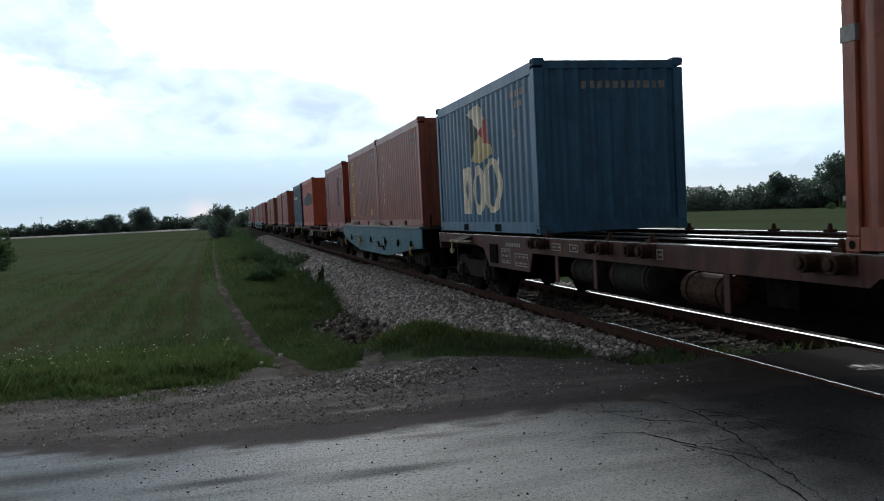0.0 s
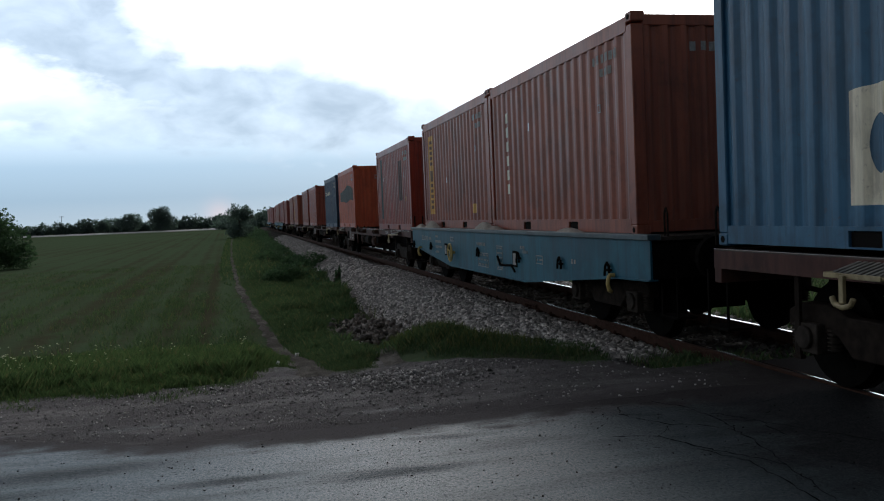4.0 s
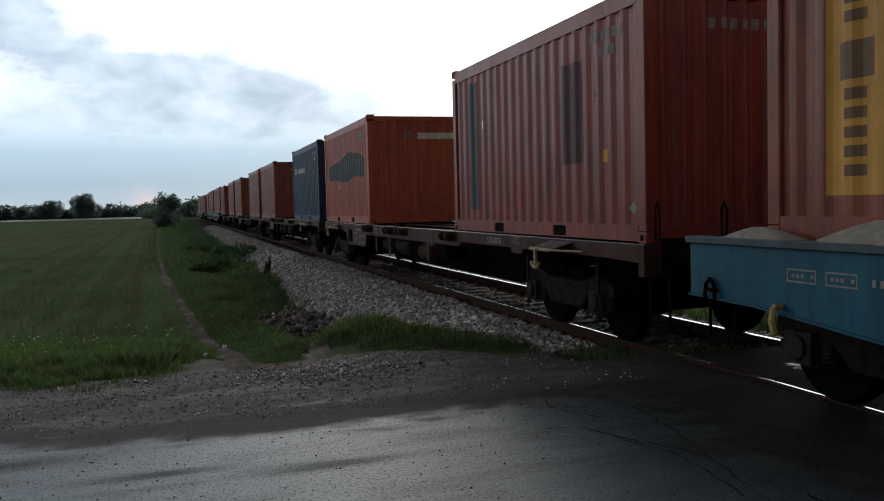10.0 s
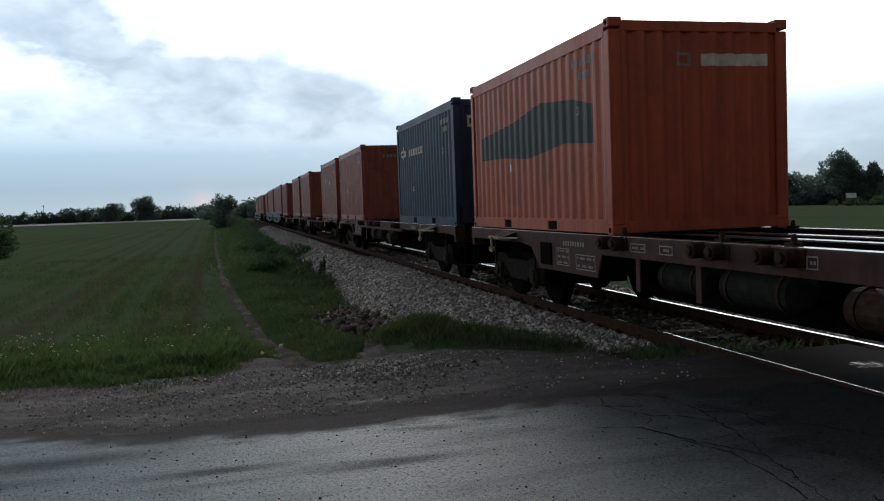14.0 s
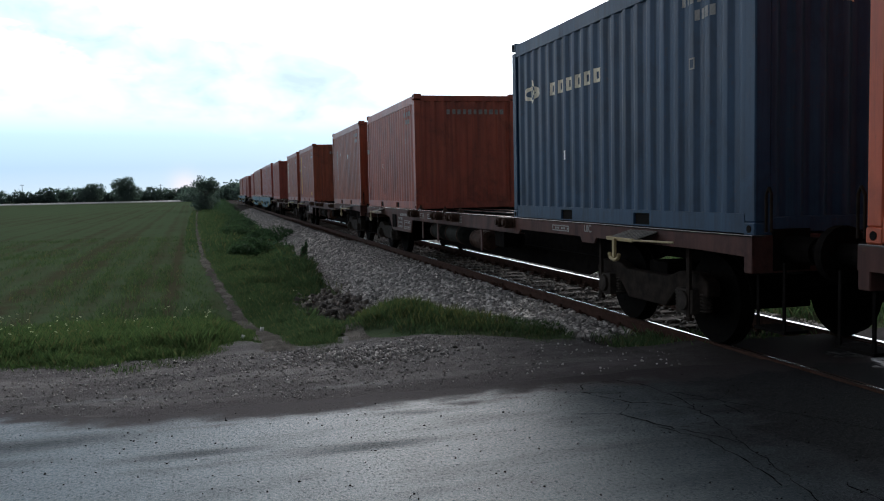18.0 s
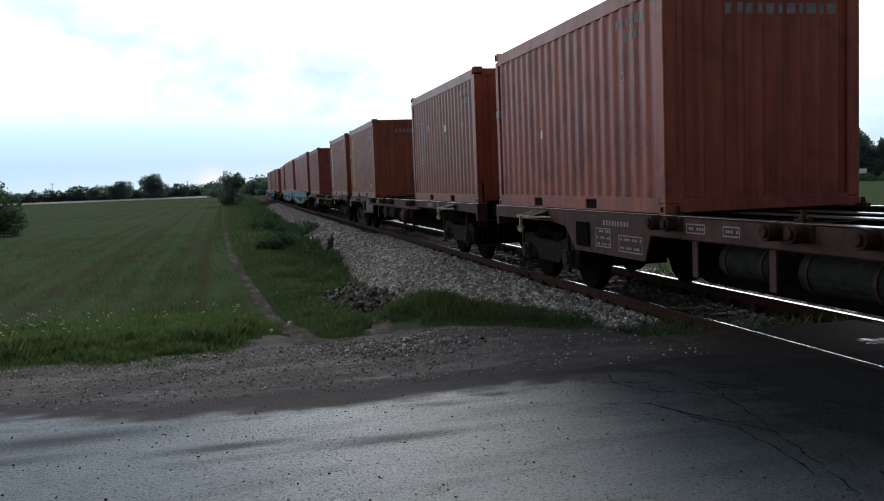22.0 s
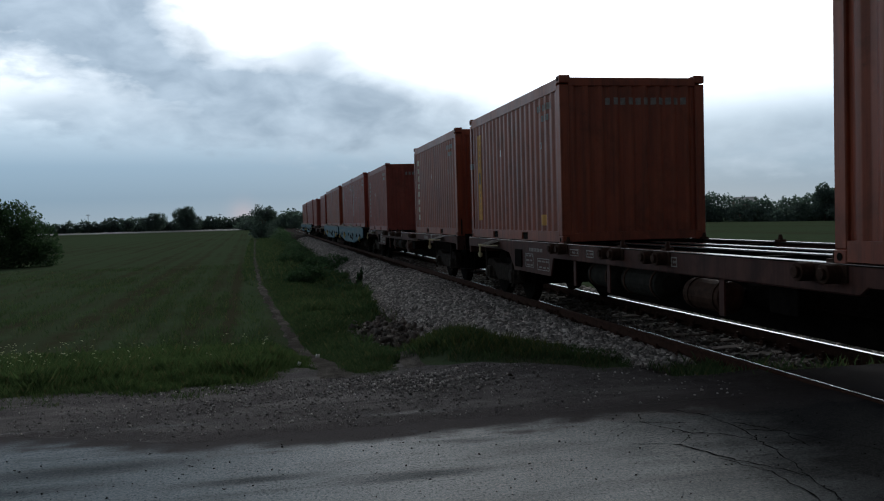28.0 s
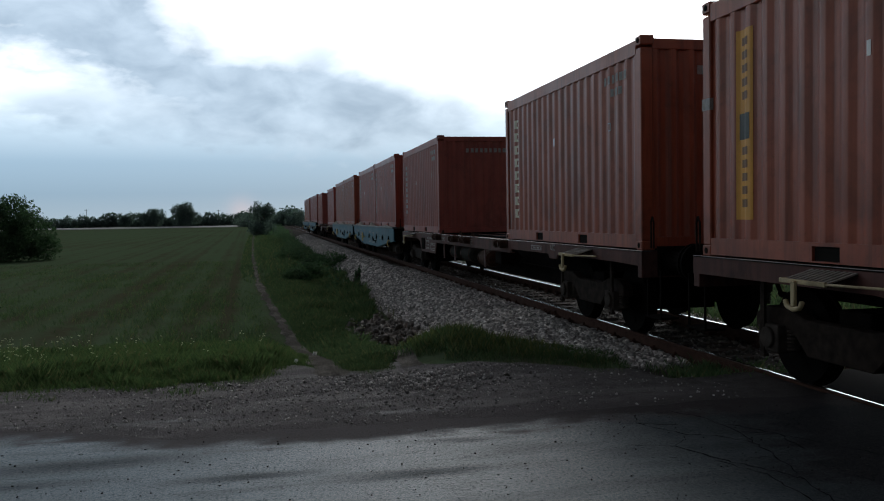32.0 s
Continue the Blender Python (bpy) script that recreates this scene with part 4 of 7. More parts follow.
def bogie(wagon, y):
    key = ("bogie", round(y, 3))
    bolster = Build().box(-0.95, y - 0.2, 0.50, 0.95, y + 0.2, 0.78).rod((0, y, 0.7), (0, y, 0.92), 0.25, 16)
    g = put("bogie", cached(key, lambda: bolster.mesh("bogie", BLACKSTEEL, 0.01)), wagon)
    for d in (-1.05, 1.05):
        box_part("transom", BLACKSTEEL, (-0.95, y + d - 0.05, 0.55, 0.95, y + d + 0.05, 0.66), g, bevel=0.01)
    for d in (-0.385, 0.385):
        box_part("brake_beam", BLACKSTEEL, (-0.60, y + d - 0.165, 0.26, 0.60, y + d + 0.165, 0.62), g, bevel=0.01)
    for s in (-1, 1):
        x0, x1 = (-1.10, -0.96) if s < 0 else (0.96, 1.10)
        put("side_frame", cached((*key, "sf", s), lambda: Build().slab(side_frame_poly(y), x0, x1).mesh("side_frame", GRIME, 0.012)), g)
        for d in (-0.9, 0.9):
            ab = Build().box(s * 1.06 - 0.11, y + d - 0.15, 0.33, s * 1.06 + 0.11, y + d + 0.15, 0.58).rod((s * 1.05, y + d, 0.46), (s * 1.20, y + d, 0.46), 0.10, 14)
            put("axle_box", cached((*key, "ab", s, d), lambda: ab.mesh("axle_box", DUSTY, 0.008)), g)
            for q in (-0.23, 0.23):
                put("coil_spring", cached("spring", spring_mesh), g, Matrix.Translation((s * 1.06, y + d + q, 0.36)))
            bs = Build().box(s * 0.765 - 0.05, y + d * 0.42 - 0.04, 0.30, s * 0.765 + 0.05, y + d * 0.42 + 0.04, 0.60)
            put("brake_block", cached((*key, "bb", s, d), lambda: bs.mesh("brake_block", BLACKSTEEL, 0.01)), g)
    for d in (-0.9, 0.9):
        w = put("wheelset", cached("wheelset", wheelset_mesh), g, Matrix.Translation((0, y + d, 0.46)), "worn steel wheels on an axle")
        WHEELS.append((w, y + d))
    return g


def buffer_part(wagon, x, y, s, mat):
    """One buffer at the headstock; s points away from the wagon."""
    b = Build().rod((x, y - s * 0.62, 1.04), (x, y - s * 0.25, 1.04), 0.12, 14).rod((x, y - s * 0.27, 1.04), (x, y - s * 0.03, 1.04), 0.09, 14)
    b.rod((x, y - s * 0.04, 1.04), (x, y, 1.04), 0.23, 20)
    b.box(x - 0.18, y - s * 0.62 - 0.02, 0.86, x + 0.18, y - s * 0.62 + 0.02, 1.22)
    put("buffer", cached(("buf", x, round(y, 3), s), lambda: b.mesh("buffer", BLACKSTEEL)), wagon)


def end_gear(wagon, y, s):
    hook = Build().box(-0.05, y - s * 0.62, 0.98, 0.05, y - s * 0.2, 1.08).rod((0, y - s * 0.22, 1.03), (0, y - s * 0.02, 0.86), 0.035, 8)
    put("coupling_hook", cached(("hook", round(y, 3)), lambda: hook.mesh("coupling_hook", BLACKSTEEL, 0.006)), wagon)
    hose = Build().pipe([(0.35, y - s * 0.55, 0.95), (0.36, y - s * 0.35, 0.80), (0.30, y - s * 0.12, 0.62), (0.2, y + s * 0.0, 0.66)], 0.028, 8)
    put("brake_hose", cached(("hose", round(y, 3)), lambda: hose.mesh("brake_hose", BLACKSTEEL)), wagon)
    x = -1.16
    yy = y - s * 0.5
    rail = Build().pipe([(x, yy, 1.20), (x, yy, 1.52), (x, yy - s * 0.03, 1.58), (x, yy - s * 0.07, 1.52), (x, yy - s * 0.07, 1.20)], 0.012, 8)
    put("grab_handle", cached(("grab", round(y, 3)), lambda: rail.mesh("grab_handle", GRIME)), wagon, None, "bent steel shunter's grab handle")
    step = Build().box(x - 0.02, yy - 0.2, 0.36, x + 0.22, yy + 0.2, 0.385).box(x - 0.005, yy - 0.19, 0.37, x + 0.01, yy - 0.16, 0.95).box(x - 0.005, yy + 0.16, 0.37, x + 0.01, yy + 0.19, 0.95)
    put("shunter_step", cached(("step", round(y, 3)), lambda: step.mesh("shunter_step", BLACKSTEEL)), wagon)


def lever_plate(wagon, y, pivot):
    """Scuffed sloping step over the bogie with a yellow brake lever in front."""
    quad = [(0, 1, 2, 3), (4, 7, 6, 5), (0, 4, 5, 1), (1, 5, 6, 2), (2, 6, 7, 3), (3, 7, 4, 0)]

    def sloped(y0, y1, lift, thick):
        top = [(-1.53, y0, 1.050 + lift), (-1.53, y1, 1.050 + lift), (-1.225, y1, 1.138 + lift), (-1.225, y0, 1.138 + lift)]
        return Build().add(top + [(px, py, pz - thick) for px, py, pz in top], quad)
    plate = put("foot_plate", cached(("fplate", round(y, 3)), lambda: sloped(y - 0.12, y + 0.46, 0.0, 0.014).mesh("foot_plate", GRIME)), wagon, None, "scuffed steel step with bare slats")
    for k in range(9):
        u = y - 0.10 + 0.54 * k / 8
        put("slat", cached(("slat", round(u, 3)), lambda: sloped(u - 0.018, u + 0.018, 0.012, 0.012).mesh("slat", PLATFORM)), plate)
    bar = Build().box(-1.555, y - 0.12, 1.035, -1.525, y + 0.46, 1.072).pipe([(-1.54, y - 0.12, 1.055), (-1.50, y - 0.85, 1.07)], 0.012, 8)
    bar.box(-1.555, y + 0.44, 1.037, -1.25, y + 0.475, 1.075)
    put("lever_bar", cached(("lbar", round(y, 3)), lambda: bar.mesh("lever_bar", CREAMY, 0.006)), plate, None, "faded yellow painted edge bar")
    h = Build().box(-1.585, y + 0.22, 0.86, -1.555, y + 0.27, 1.06)
    h.pipe([(-1.57, y + 0.13, 0.90), (-1.57, y + 0.16, 0.85), (-1.57, y + 0.245, 0.83), (-1.57, y + 0.33, 0.85), (-1.57, y + 0.36, 0.90)], 0.022, 8)
    put("lever_handle", cached(("lhan", round(y, 3)), lambda: h.mesh("lever_handle", CREAMY, 0.004)), plate, None, "faded yellow anchor-shaped handle")
    for yh in (pivot - 0.99, pivot + 0.99):
        strap = Build().box(-1.18, yh - 0.03, 0.30, -1.15, yh + 0.03, 1.0).box(-1.19, yh - 0.05, 0.27, -1.14, yh + 0.05, 0.30)
        put("brake_hanger", cached(("hang", round(yh, 3)), lambda: strap.mesh("brake_hanger", GRIME)), wagon)


def stencil(wagon, items, x, name="stencil_mark", mat=None):
    """Flat painted marks on a sill at x: (y, z, width, height, outline?)."""
    for y, z, w, h, frame_only in items:
        b = Build()
        if frame_only:
            t = 0.012
            for r in ((y, z, y + w, z + t), (y, z + h - t, y + w, z + h), (y, z + t, y + t, z + h - t), (y + w - t, z + t, y + w, z + h - t)):
                b.box(x - 0.004, r[0], r[1], x, r[2], r[3])
            rows = max(1, int(h / 0.07))
            for k in range(rows):
                zz = z + h * (k + 0.5) / rows
                n = max(2, int(w / 0.055))
                for j in range(n):
                    if (j * 7 + k * 5 + int(y * 10)) % 4:
                        yy = y + 0.03 + (w - 0.06) * j / n
                        b.box(x - 0.004, yy, zz - 0.014, x, yy + (w - 0.06) / n * 0.6, zz + 0.014)
        else:
            n = max(1, int(w / (h * 0.75)))
            for j in range(n):
                yy = y + w * j / n
                b.box(x - 0.004, yy, z + h * 0.2, x, yy + w / n * 0.5, z + h * 0.8)
        tagged(put(name, b.mesh(name, mat or PALE), wagon), kind="stuff")


def lettering(wagon, words, y, z, size, x, mat):
    cu = bpy.data.curves.new("lettering", "FONT")
    cu.body, cu.size, cu.extrude = words, size, 0.002
    tmp = bpy.data.objects.new("lettering", cu)
    me = bpy.data.meshes.new_from_object(tmp)
    bpy.data.objects.remove(tmp)
    me.materials.clear()
    me.materials.append(mat)
    ob = put("lettering", me, wagon)
    ob.matrix_basis = Matrix.Translation((x, y, z)) @ Euler((radians(90), 0, radians(-90))).to_matrix().to_4x4()
    return ob


def container_wagon(offset, length):
    """Skeletal flat wagon for containers, two bogies, red-brown and grimy."""
    w = tagged(new("container_wagon"), "grimy red-brown skeletal container wagon on two bogies", "wagon", "wagons of the train")
    L = round(length, 3)
    key = ("cw", L)
    ymid0, ymid1 = 6.72, L - 6.72
    for s in (-1, 1):
        x0, x1 = (-1.262, -1.235) if s < 0 else (1.235, 1.262)
        poly = [(0.62, 0.98), (0.62, 1.165), (L - 0.62, 1.165), (L - 0.62, 0.98), (L - 3.4, 0.98), (L - 3.9, 0.93), (L - 4.25, 0.63), (L - 6.3, 0.63), (L - 6.45, 0.93),
                (6.4, 0.93), (6.3, 1.0), (4.15, 1.0), (4.10, 0.93), (3.76, 0.93), (3.70, 1.0), (1.4, 1.0)]
        sill = put("side_sill", cached((*key, "sill", s), lambda: Build().slab(poly, x0, x1).mesh("side_sill", WAGON)), w)
        fl = Build().box(min(s * 1.262, s * 1.13), 0.62, 1.150, max(s * 1.262, s * 1.13), L - 0.62, 1.170)
        put("top_flange", cached((*key, "fl", s), lambda: fl.mesh("top_flange", WAGON_TOP, 0.003)), sill, None, "wet worn steel flange")
        box_part("lower_flange", WAGON, (min(s * 1.262, s * 1.16), 6.4, 0.925, max(s * 1.262, s * 1.16), L - 6.45, 0.940), sill, bevel=0.003)
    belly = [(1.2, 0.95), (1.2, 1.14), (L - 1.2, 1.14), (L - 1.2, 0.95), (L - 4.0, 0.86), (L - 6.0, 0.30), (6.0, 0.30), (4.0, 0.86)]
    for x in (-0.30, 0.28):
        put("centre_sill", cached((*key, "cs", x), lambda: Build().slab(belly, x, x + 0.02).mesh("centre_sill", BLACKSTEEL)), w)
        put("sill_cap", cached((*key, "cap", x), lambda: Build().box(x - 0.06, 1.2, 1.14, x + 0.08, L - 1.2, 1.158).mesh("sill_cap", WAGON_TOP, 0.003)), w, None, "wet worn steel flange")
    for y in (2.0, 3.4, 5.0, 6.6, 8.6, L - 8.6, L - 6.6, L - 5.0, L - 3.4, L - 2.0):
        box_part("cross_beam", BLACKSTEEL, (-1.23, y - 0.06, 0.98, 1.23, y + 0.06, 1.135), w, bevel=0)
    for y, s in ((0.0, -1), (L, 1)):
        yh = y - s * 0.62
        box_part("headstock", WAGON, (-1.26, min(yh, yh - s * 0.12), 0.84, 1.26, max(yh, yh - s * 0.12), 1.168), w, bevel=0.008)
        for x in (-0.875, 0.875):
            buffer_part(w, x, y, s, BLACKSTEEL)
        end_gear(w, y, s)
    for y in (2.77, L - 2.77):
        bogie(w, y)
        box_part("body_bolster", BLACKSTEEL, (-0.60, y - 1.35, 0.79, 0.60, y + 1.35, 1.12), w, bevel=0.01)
    lever_plate(w, 2.35, 2.77)
    lever_plate(w, L - 3.1, L - 2.77)
    # container pins: folded pairs by the middle gap, and stubs on the deck
    for y in (6.82, 9.85, L - 9.85 + 0.9, L - 6.86):
        for s in (-1, 1):
            pin = Build()
            for d in (-0.17, 0.17):
                pin.rod((s * 1.25, y + d, 1.09), (s * 1.40, y + d, 1.09), 0.082, 14).rod((s * 1.40, y + d, 1.09), (s * 1.43, y + d, 1.09), 0.05, 12)
            pin.box(min(s * 1.24, s * 1.28), y - 0.3, 1.02, max(s * 1.24, s * 1.28), y + 0.3, 1.16)
            put("container_pin", cached((*key, "pin", y, s), lambda: pin.mesh("container_pin", RUSTY, 0.004)), w)
            stub = Build().box(s * 1.15 - 0.05, y - 0.06, 1.165, s * 1.15 + 0.05, y + 0.06, 1.20).rod((s * 1.15, y, 1.2), (s * 1.15, y, 1.27), 0.035, 10, 0.02)
            put("deck_stub", cached((*key, "stub", y, s), lambda: stub.mesh("deck_stub", RUSTY)), w)
    # air reservoirs, valve, boxes and rods under the middle
    for y0, y1, r, z, tm, words in ((L - 8.45, L - 7.65, 0.17, 0.74, TANK, "cylindrical grey-green air reservoir"), (L - 9.9, L - 8.9, 0.185, 0.74, TANK, "cylindrical grey-green air reservoir"),
                                    (L - 11.35, L - 10.6, 0.17, 0.70, RUSTY, "short rusty brown brake cylinder")):
        t = Build().rod((-0.98, y0, z), (-0.98, y1, z), r, 18).rod((-0.98, y0 - 0.06, z), (-0.98, y0, z), r * 0.6, 18, r).rod((-0.98, y1, z), (-0.98, y1 + 0.06, z), r, 18, r * 0.6)
        tank = put("air_reservoir", cached((*key, "res", y0), lambda: t.mesh("air_reservoir", tm)), w, None, words)
        for yb in (y0 + 0.10, y1 - 0.10):
            put("tank_strap", cached((*key, "strap", yb), lambda: Build().rod((-0.98, yb - 0.02, z), (-0.98, yb + 0.02, z), r + 0.012, 18).box(-0.995, yb - 0.02, z + r, -0.965, yb + 0.02, 1.0).mesh("tank_strap", RUSTY)), tank)
    for y in (L - 8.65, L - 7.35, L - 11.6):
        box_part("hanger_bracket", WAGON, (-1.235, y - 0.05, 0.55, -1.215, y + 0.05, 0.96), w, bevel=0.003)
    cyl = Build().rod((-0.7, L - 11.9, 0.74), (-0.7, L - 11.4, 0.74), 0.16, 18).rod((-0.7, L - 11.4, 0.74), (-0.7, L - 10.8, 0.74), 0.035, 10)
    put("brake_cylinder", cached((*key, "bc"), lambda: cyl.mesh("brake_cylinder", BLACKSTEEL)), w)
    box_part("valve_box", BLACKSTEEL, (-1.18, 7.3, 0.66, -0.95, 7.75, 0.92), w, bevel=0.01)
    box_part("document_box", BLACKSTEEL, (-1.29, L - 4.75, 0.70, -1.264, L - 4.35, 1.02), w, "framed label holder", 0.006)
    rod = Build().rod((-0.35, 3.5, 0.60), (-0.35, L - 3.5, 0.60), 0.02, 8).rod((-1.1, L / 2 - 1.2, 0.72), (1.1, L / 2 - 1.2, 0.72), 0.03, 8)
    put("brake_rod", cached((*key, "rod"), lambda: rod.mesh("brake_rod", BLACKSTEEL)), w)
    stencil(w, [(L - 6.25, 0.70, 0.62, 0.20, True), (L - 5.4, 0.72, 0.45, 0.24, True), (L - 5.9, 0.98, 0.75, 0.10, False), (L - 8.2, 1.0, 0.28, 0.10, True), (L - 7.6, 1.0, 0.36, 0.10, True),
                (4.5, 1.04, 0.55, 0.075, True), (9.4, 1.0, 0.14, 0.11, True)], -1.262)
    lettering(w, "UIC", 4.03, 1.06, 0.13, -1.266, PALE)
    RAILS.append((w, offset, 0.0))
    return w


def flat_wagon(offset, length):
    """Blue flat wagon with deep fish-belly side sills and a plank deck."""
    w = tagged(new("flat_wagon"), "worn blue flat wagon with deep fish-bellied side sills", "wagon", "wagons of the train")
    L = round(length, 3)
    key = ("fw", L)
    e = 0.42
    for s in (-1, 1):
        x0, x1 = (-1.42, -1.395) if s < 0 else (1.395, 1.42)
        poly = [(e, 0.80), (e, 1.232), (L - e, 1.232), (L - e, 0.80), (L - 1.3, 0.78), (L - 4.7, 0.50), (4.7, 0.50), (1.3, 0.78)]
        sill = put("side_sill", cached((*key, "sill", s), lambda: Build().slab(poly, x0, x1).mesh("side_sill", BLUE)), w)
        top = Build().box(min(s * 1.46, s * 1.30), e - 0.03, 1.232, max(s * 1.46, s * 1.30), L - e + 0.03, 1.295)
        put("deck_edge", cached((*key, "edge", s), lambda: top.mesh("deck_edge", BLUE_EDGE, 0.008)), sill, None, "grey wet deck edge")
        low = Build()
        pts = [(e, 0.80), (1.3, 0.78), (4.7, 0.50), (L - 4.7, 0.50), (L - 1.3, 0.78), (L - e, 0.80)]
        for (ya, za), (yb, zb) in zip(pts, pts[1:]):
            xa, xb = min(s * 1.445, s * 1.33), max(s * 1.445, s * 1.33)
            low.add([(xa, ya, za - 0.018), (xb, ya, za - 0.018), (xb, yb, zb - 0.018), (xa, yb, zb - 0.018), (xa, ya, za), (xb, ya, za), (xb, yb, zb), (xa, yb, zb)],
                    [(0, 3, 2, 1), (4, 5, 6, 7), (0, 1, 5, 4), (1, 2, 6, 5), (2, 3, 7, 6), (3, 0, 4, 7)])
        put("lower_flange", cached((*key, "low", s), lambda: low.mesh("lower_flange", BLUE)), sill)
    n = 46
    plank = cached((*key, "plank"), lambda: Build().box(-1.298, 0, 1.225, 1.298, (L - 2 * e) / n - 0.012, 1.270).mesh("deck_plank", TIMBER))
    for i in range(n):
        put("deck_plank", plank, w, Matrix.Translation((0, e + (L - 2 * e) * i / n, 0)))
    for y, s in ((0.0, -1), (L, 1)):
        yh = y - s * 0.62
        box_part("headstock", BLACKSTEEL, (-1.39, min(yh + s * 0.19, yh - s * 0.1), 0.80, 1.39, max(yh + s * 0.19, yh - s * 0.1), 1.19), w, bevel=0.008)
        for x in (-0.875, 0.875):
            buffer_part(w, x, y, s, BLACKSTEEL)
        end_gear(w, y, s)
    for x in (-0.3, 0.28):
        put("centre_sill", cached((*key, "cs", x), lambda: Build().slab([(1, 0.85), (1, 1.18), (L - 1, 1.18), (L - 1, 0.85), (L - 4.8, 0.55), (4.8, 0.55)], x, x + 0.02).mesh("centre_sill", BLACKSTEEL)), w)
    for y in (2.35, L - 2.35):
        bogie(w, y)
        box_part("body_bolster", BLACKSTEEL, (-0.60, y - 1.35, 0.79, 0.60, y + 1.35, 1.17), w, bevel=0.01)
    # lashing rings, hand wheel, hooks, label plates
    for y in (1.5, 3.13, 5.0, 7.46, 9.84, 11.65, L - 0.75):
        ring = Build().pipe([(-1.46, y - 0.07, 0.78), (-1.455, y - 0.055, 0.90), (-1.455, y, 0.945), (-1.455, y + 0.055, 0.90), (-1.46, y + 0.07, 0.78)], 0.017, 8)
        ring.box(-1.47, y - 0.06, 0.84, -1.42, y + 0.06, 0.865)
        put("lashing_ring", cached((*key, "ring", y), lambda: ring.mesh("lashing_ring", BLACKSTEEL)), w)
    yw, zw = 9.44, 0.79
    wheel = Build()
    for k in range(20):
        a, b = 2 * math.pi * k / 20, 2 * math.pi * (k + 1) / 20
        wheel.rod((-1.52, yw + 0.185 * math.cos(a), zw + 0.185 * math.sin(a)), (-1.52, yw + 0.185 * math.cos(b), zw + 0.185 * math.sin(b)), 0.016, 6)
    for k in range(4):
        a = math.pi * k / 2 + 0.4
        wheel.rod((-1.50, yw, zw), (-1.52, yw + 0.185 * math.cos(a), zw + 0.185 * math.sin(a)), 0.016, 6)
    wheel.rod((-1.42, yw, zw), (-1.53, yw, zw), 0.03, 10)
    put("brake_hand_wheel", cached((*key, "wheel"), lambda: wheel.mesh("brake_hand_wheel", YELLOW)), w, None, "faded yellow hand brake wheel")
    for y in (1.35, 12.85):
        hk = Build().pipe([(-1.43, y, 0.80), (-1.50, y, 0.80), (-1.52, y, 0.70), (-1.50, y, 0.62), (-1.46, y + 0.04, 0.60)], 0.025, 8)
        put("tow_hook", cached((*key, "hook", y), lambda: hk.mesh("tow_hook", YELLOW)), w, None, "chipped pale yellow tow hook")
    for y in (10.19, 5.24):
        lp = Build().box(-1.435, y - 0.11, 0.70, -1.42, y + 0.11, 0.96)
        fr = put("label_frame", cached((*key, "lf", y), lambda: lp.mesh("label_frame", BLACKSTEEL)), w)
        put("paper_label", cached((*key, "pl", y), lambda: Build().box(-1.44, y - 0.085, 0.73, -1.436, y + 0.07, 0.92).mesh("paper_label", PALE)), fr, None, "torn paper label")
    lev = Build().pipe([(-1.43, 6.1, 0.72), (-1.47, 6.1, 0.84), (-1.47, 5.95, 0.70), (-1.47, 5.3, 0.72), (-1.45, 5.2, 0.62)], 0.02, 8)
    put("change_lever", cached((*key, "lev"), lambda: lev.mesh("change_lever", BLACKSTEEL)), w)
    stencil(w, [(12.5, 0.99, 0.30, 0.10, True), (12.12, 0.99, 0.29, 0.10, True), (11.76, 1.0, 0.27, 0.08, False), (11.0, 1.06, 0.30, 0.08, False), (10.72, 0.94, 0.58, 0.09, False), (10.6, 0.82, 0.70, 0.09, False), (10.95, 0.70, 0.36, 0.09, False), (9.5, 1.02, 0.28, 0.09, True),
                (L - 7.6, 0.60, 0.7, 0.26, True), (L - 7.4, 0.97, 0.6, 0.1, False), (L - 8.5, 0.60, 0.35, 0.42, True), (L - 9.7, 0.98, 0.25, 0.09, False), (3.9, 0.8, 0.3, 0.13, True), (2.6, 0.85, 0.2, 0.1, False),
                (4.6, 0.92, 0.26, 0.08, False)], -1.42)
    # sand spilled along the deck beside the boxes
    for y, r, h in ((11.9, 0.75, 0.17), (13.2, 0.5, 0.10), (7.3, 0.65, 0.15), (6.6, 0.4, 0.08), (3.0, 0.5, 0.07)):
        heap = Build()
        k = 14
        rings = [(1.0, 0.0), (0.75, 0.35), (0.45, 0.72), (0.2, 0.95)]
        for q, zz in rings:
            heap.v += [(-1.34 + 0.12 * q * math.cos(2 * math.pi * i / k), y + r * q * math.sin(2 * math.pi * i / k) * (1 + 0.12 * math.sin(3 * i)), 1.285 + h * zz) for i in range(k)]
        for a in range(len(rings) - 1):
            heap.f += [(a * k + i, a * k + (i + 1) % k, (a + 1) * k + (i + 1) % k, (a + 1) * k + i) for i in range(k)]
        heap.f.append(tuple(range((len(rings) - 1) * k, len(rings) * k)))
        put("spilled_sand", cached((*key, "sand", y), lambda: heap.mesh("spilled_sand", SAND, 0, True)), w, None, "small heap of spilled grey sand")
    RAILS.append((w, offset, 0.0))
    return w


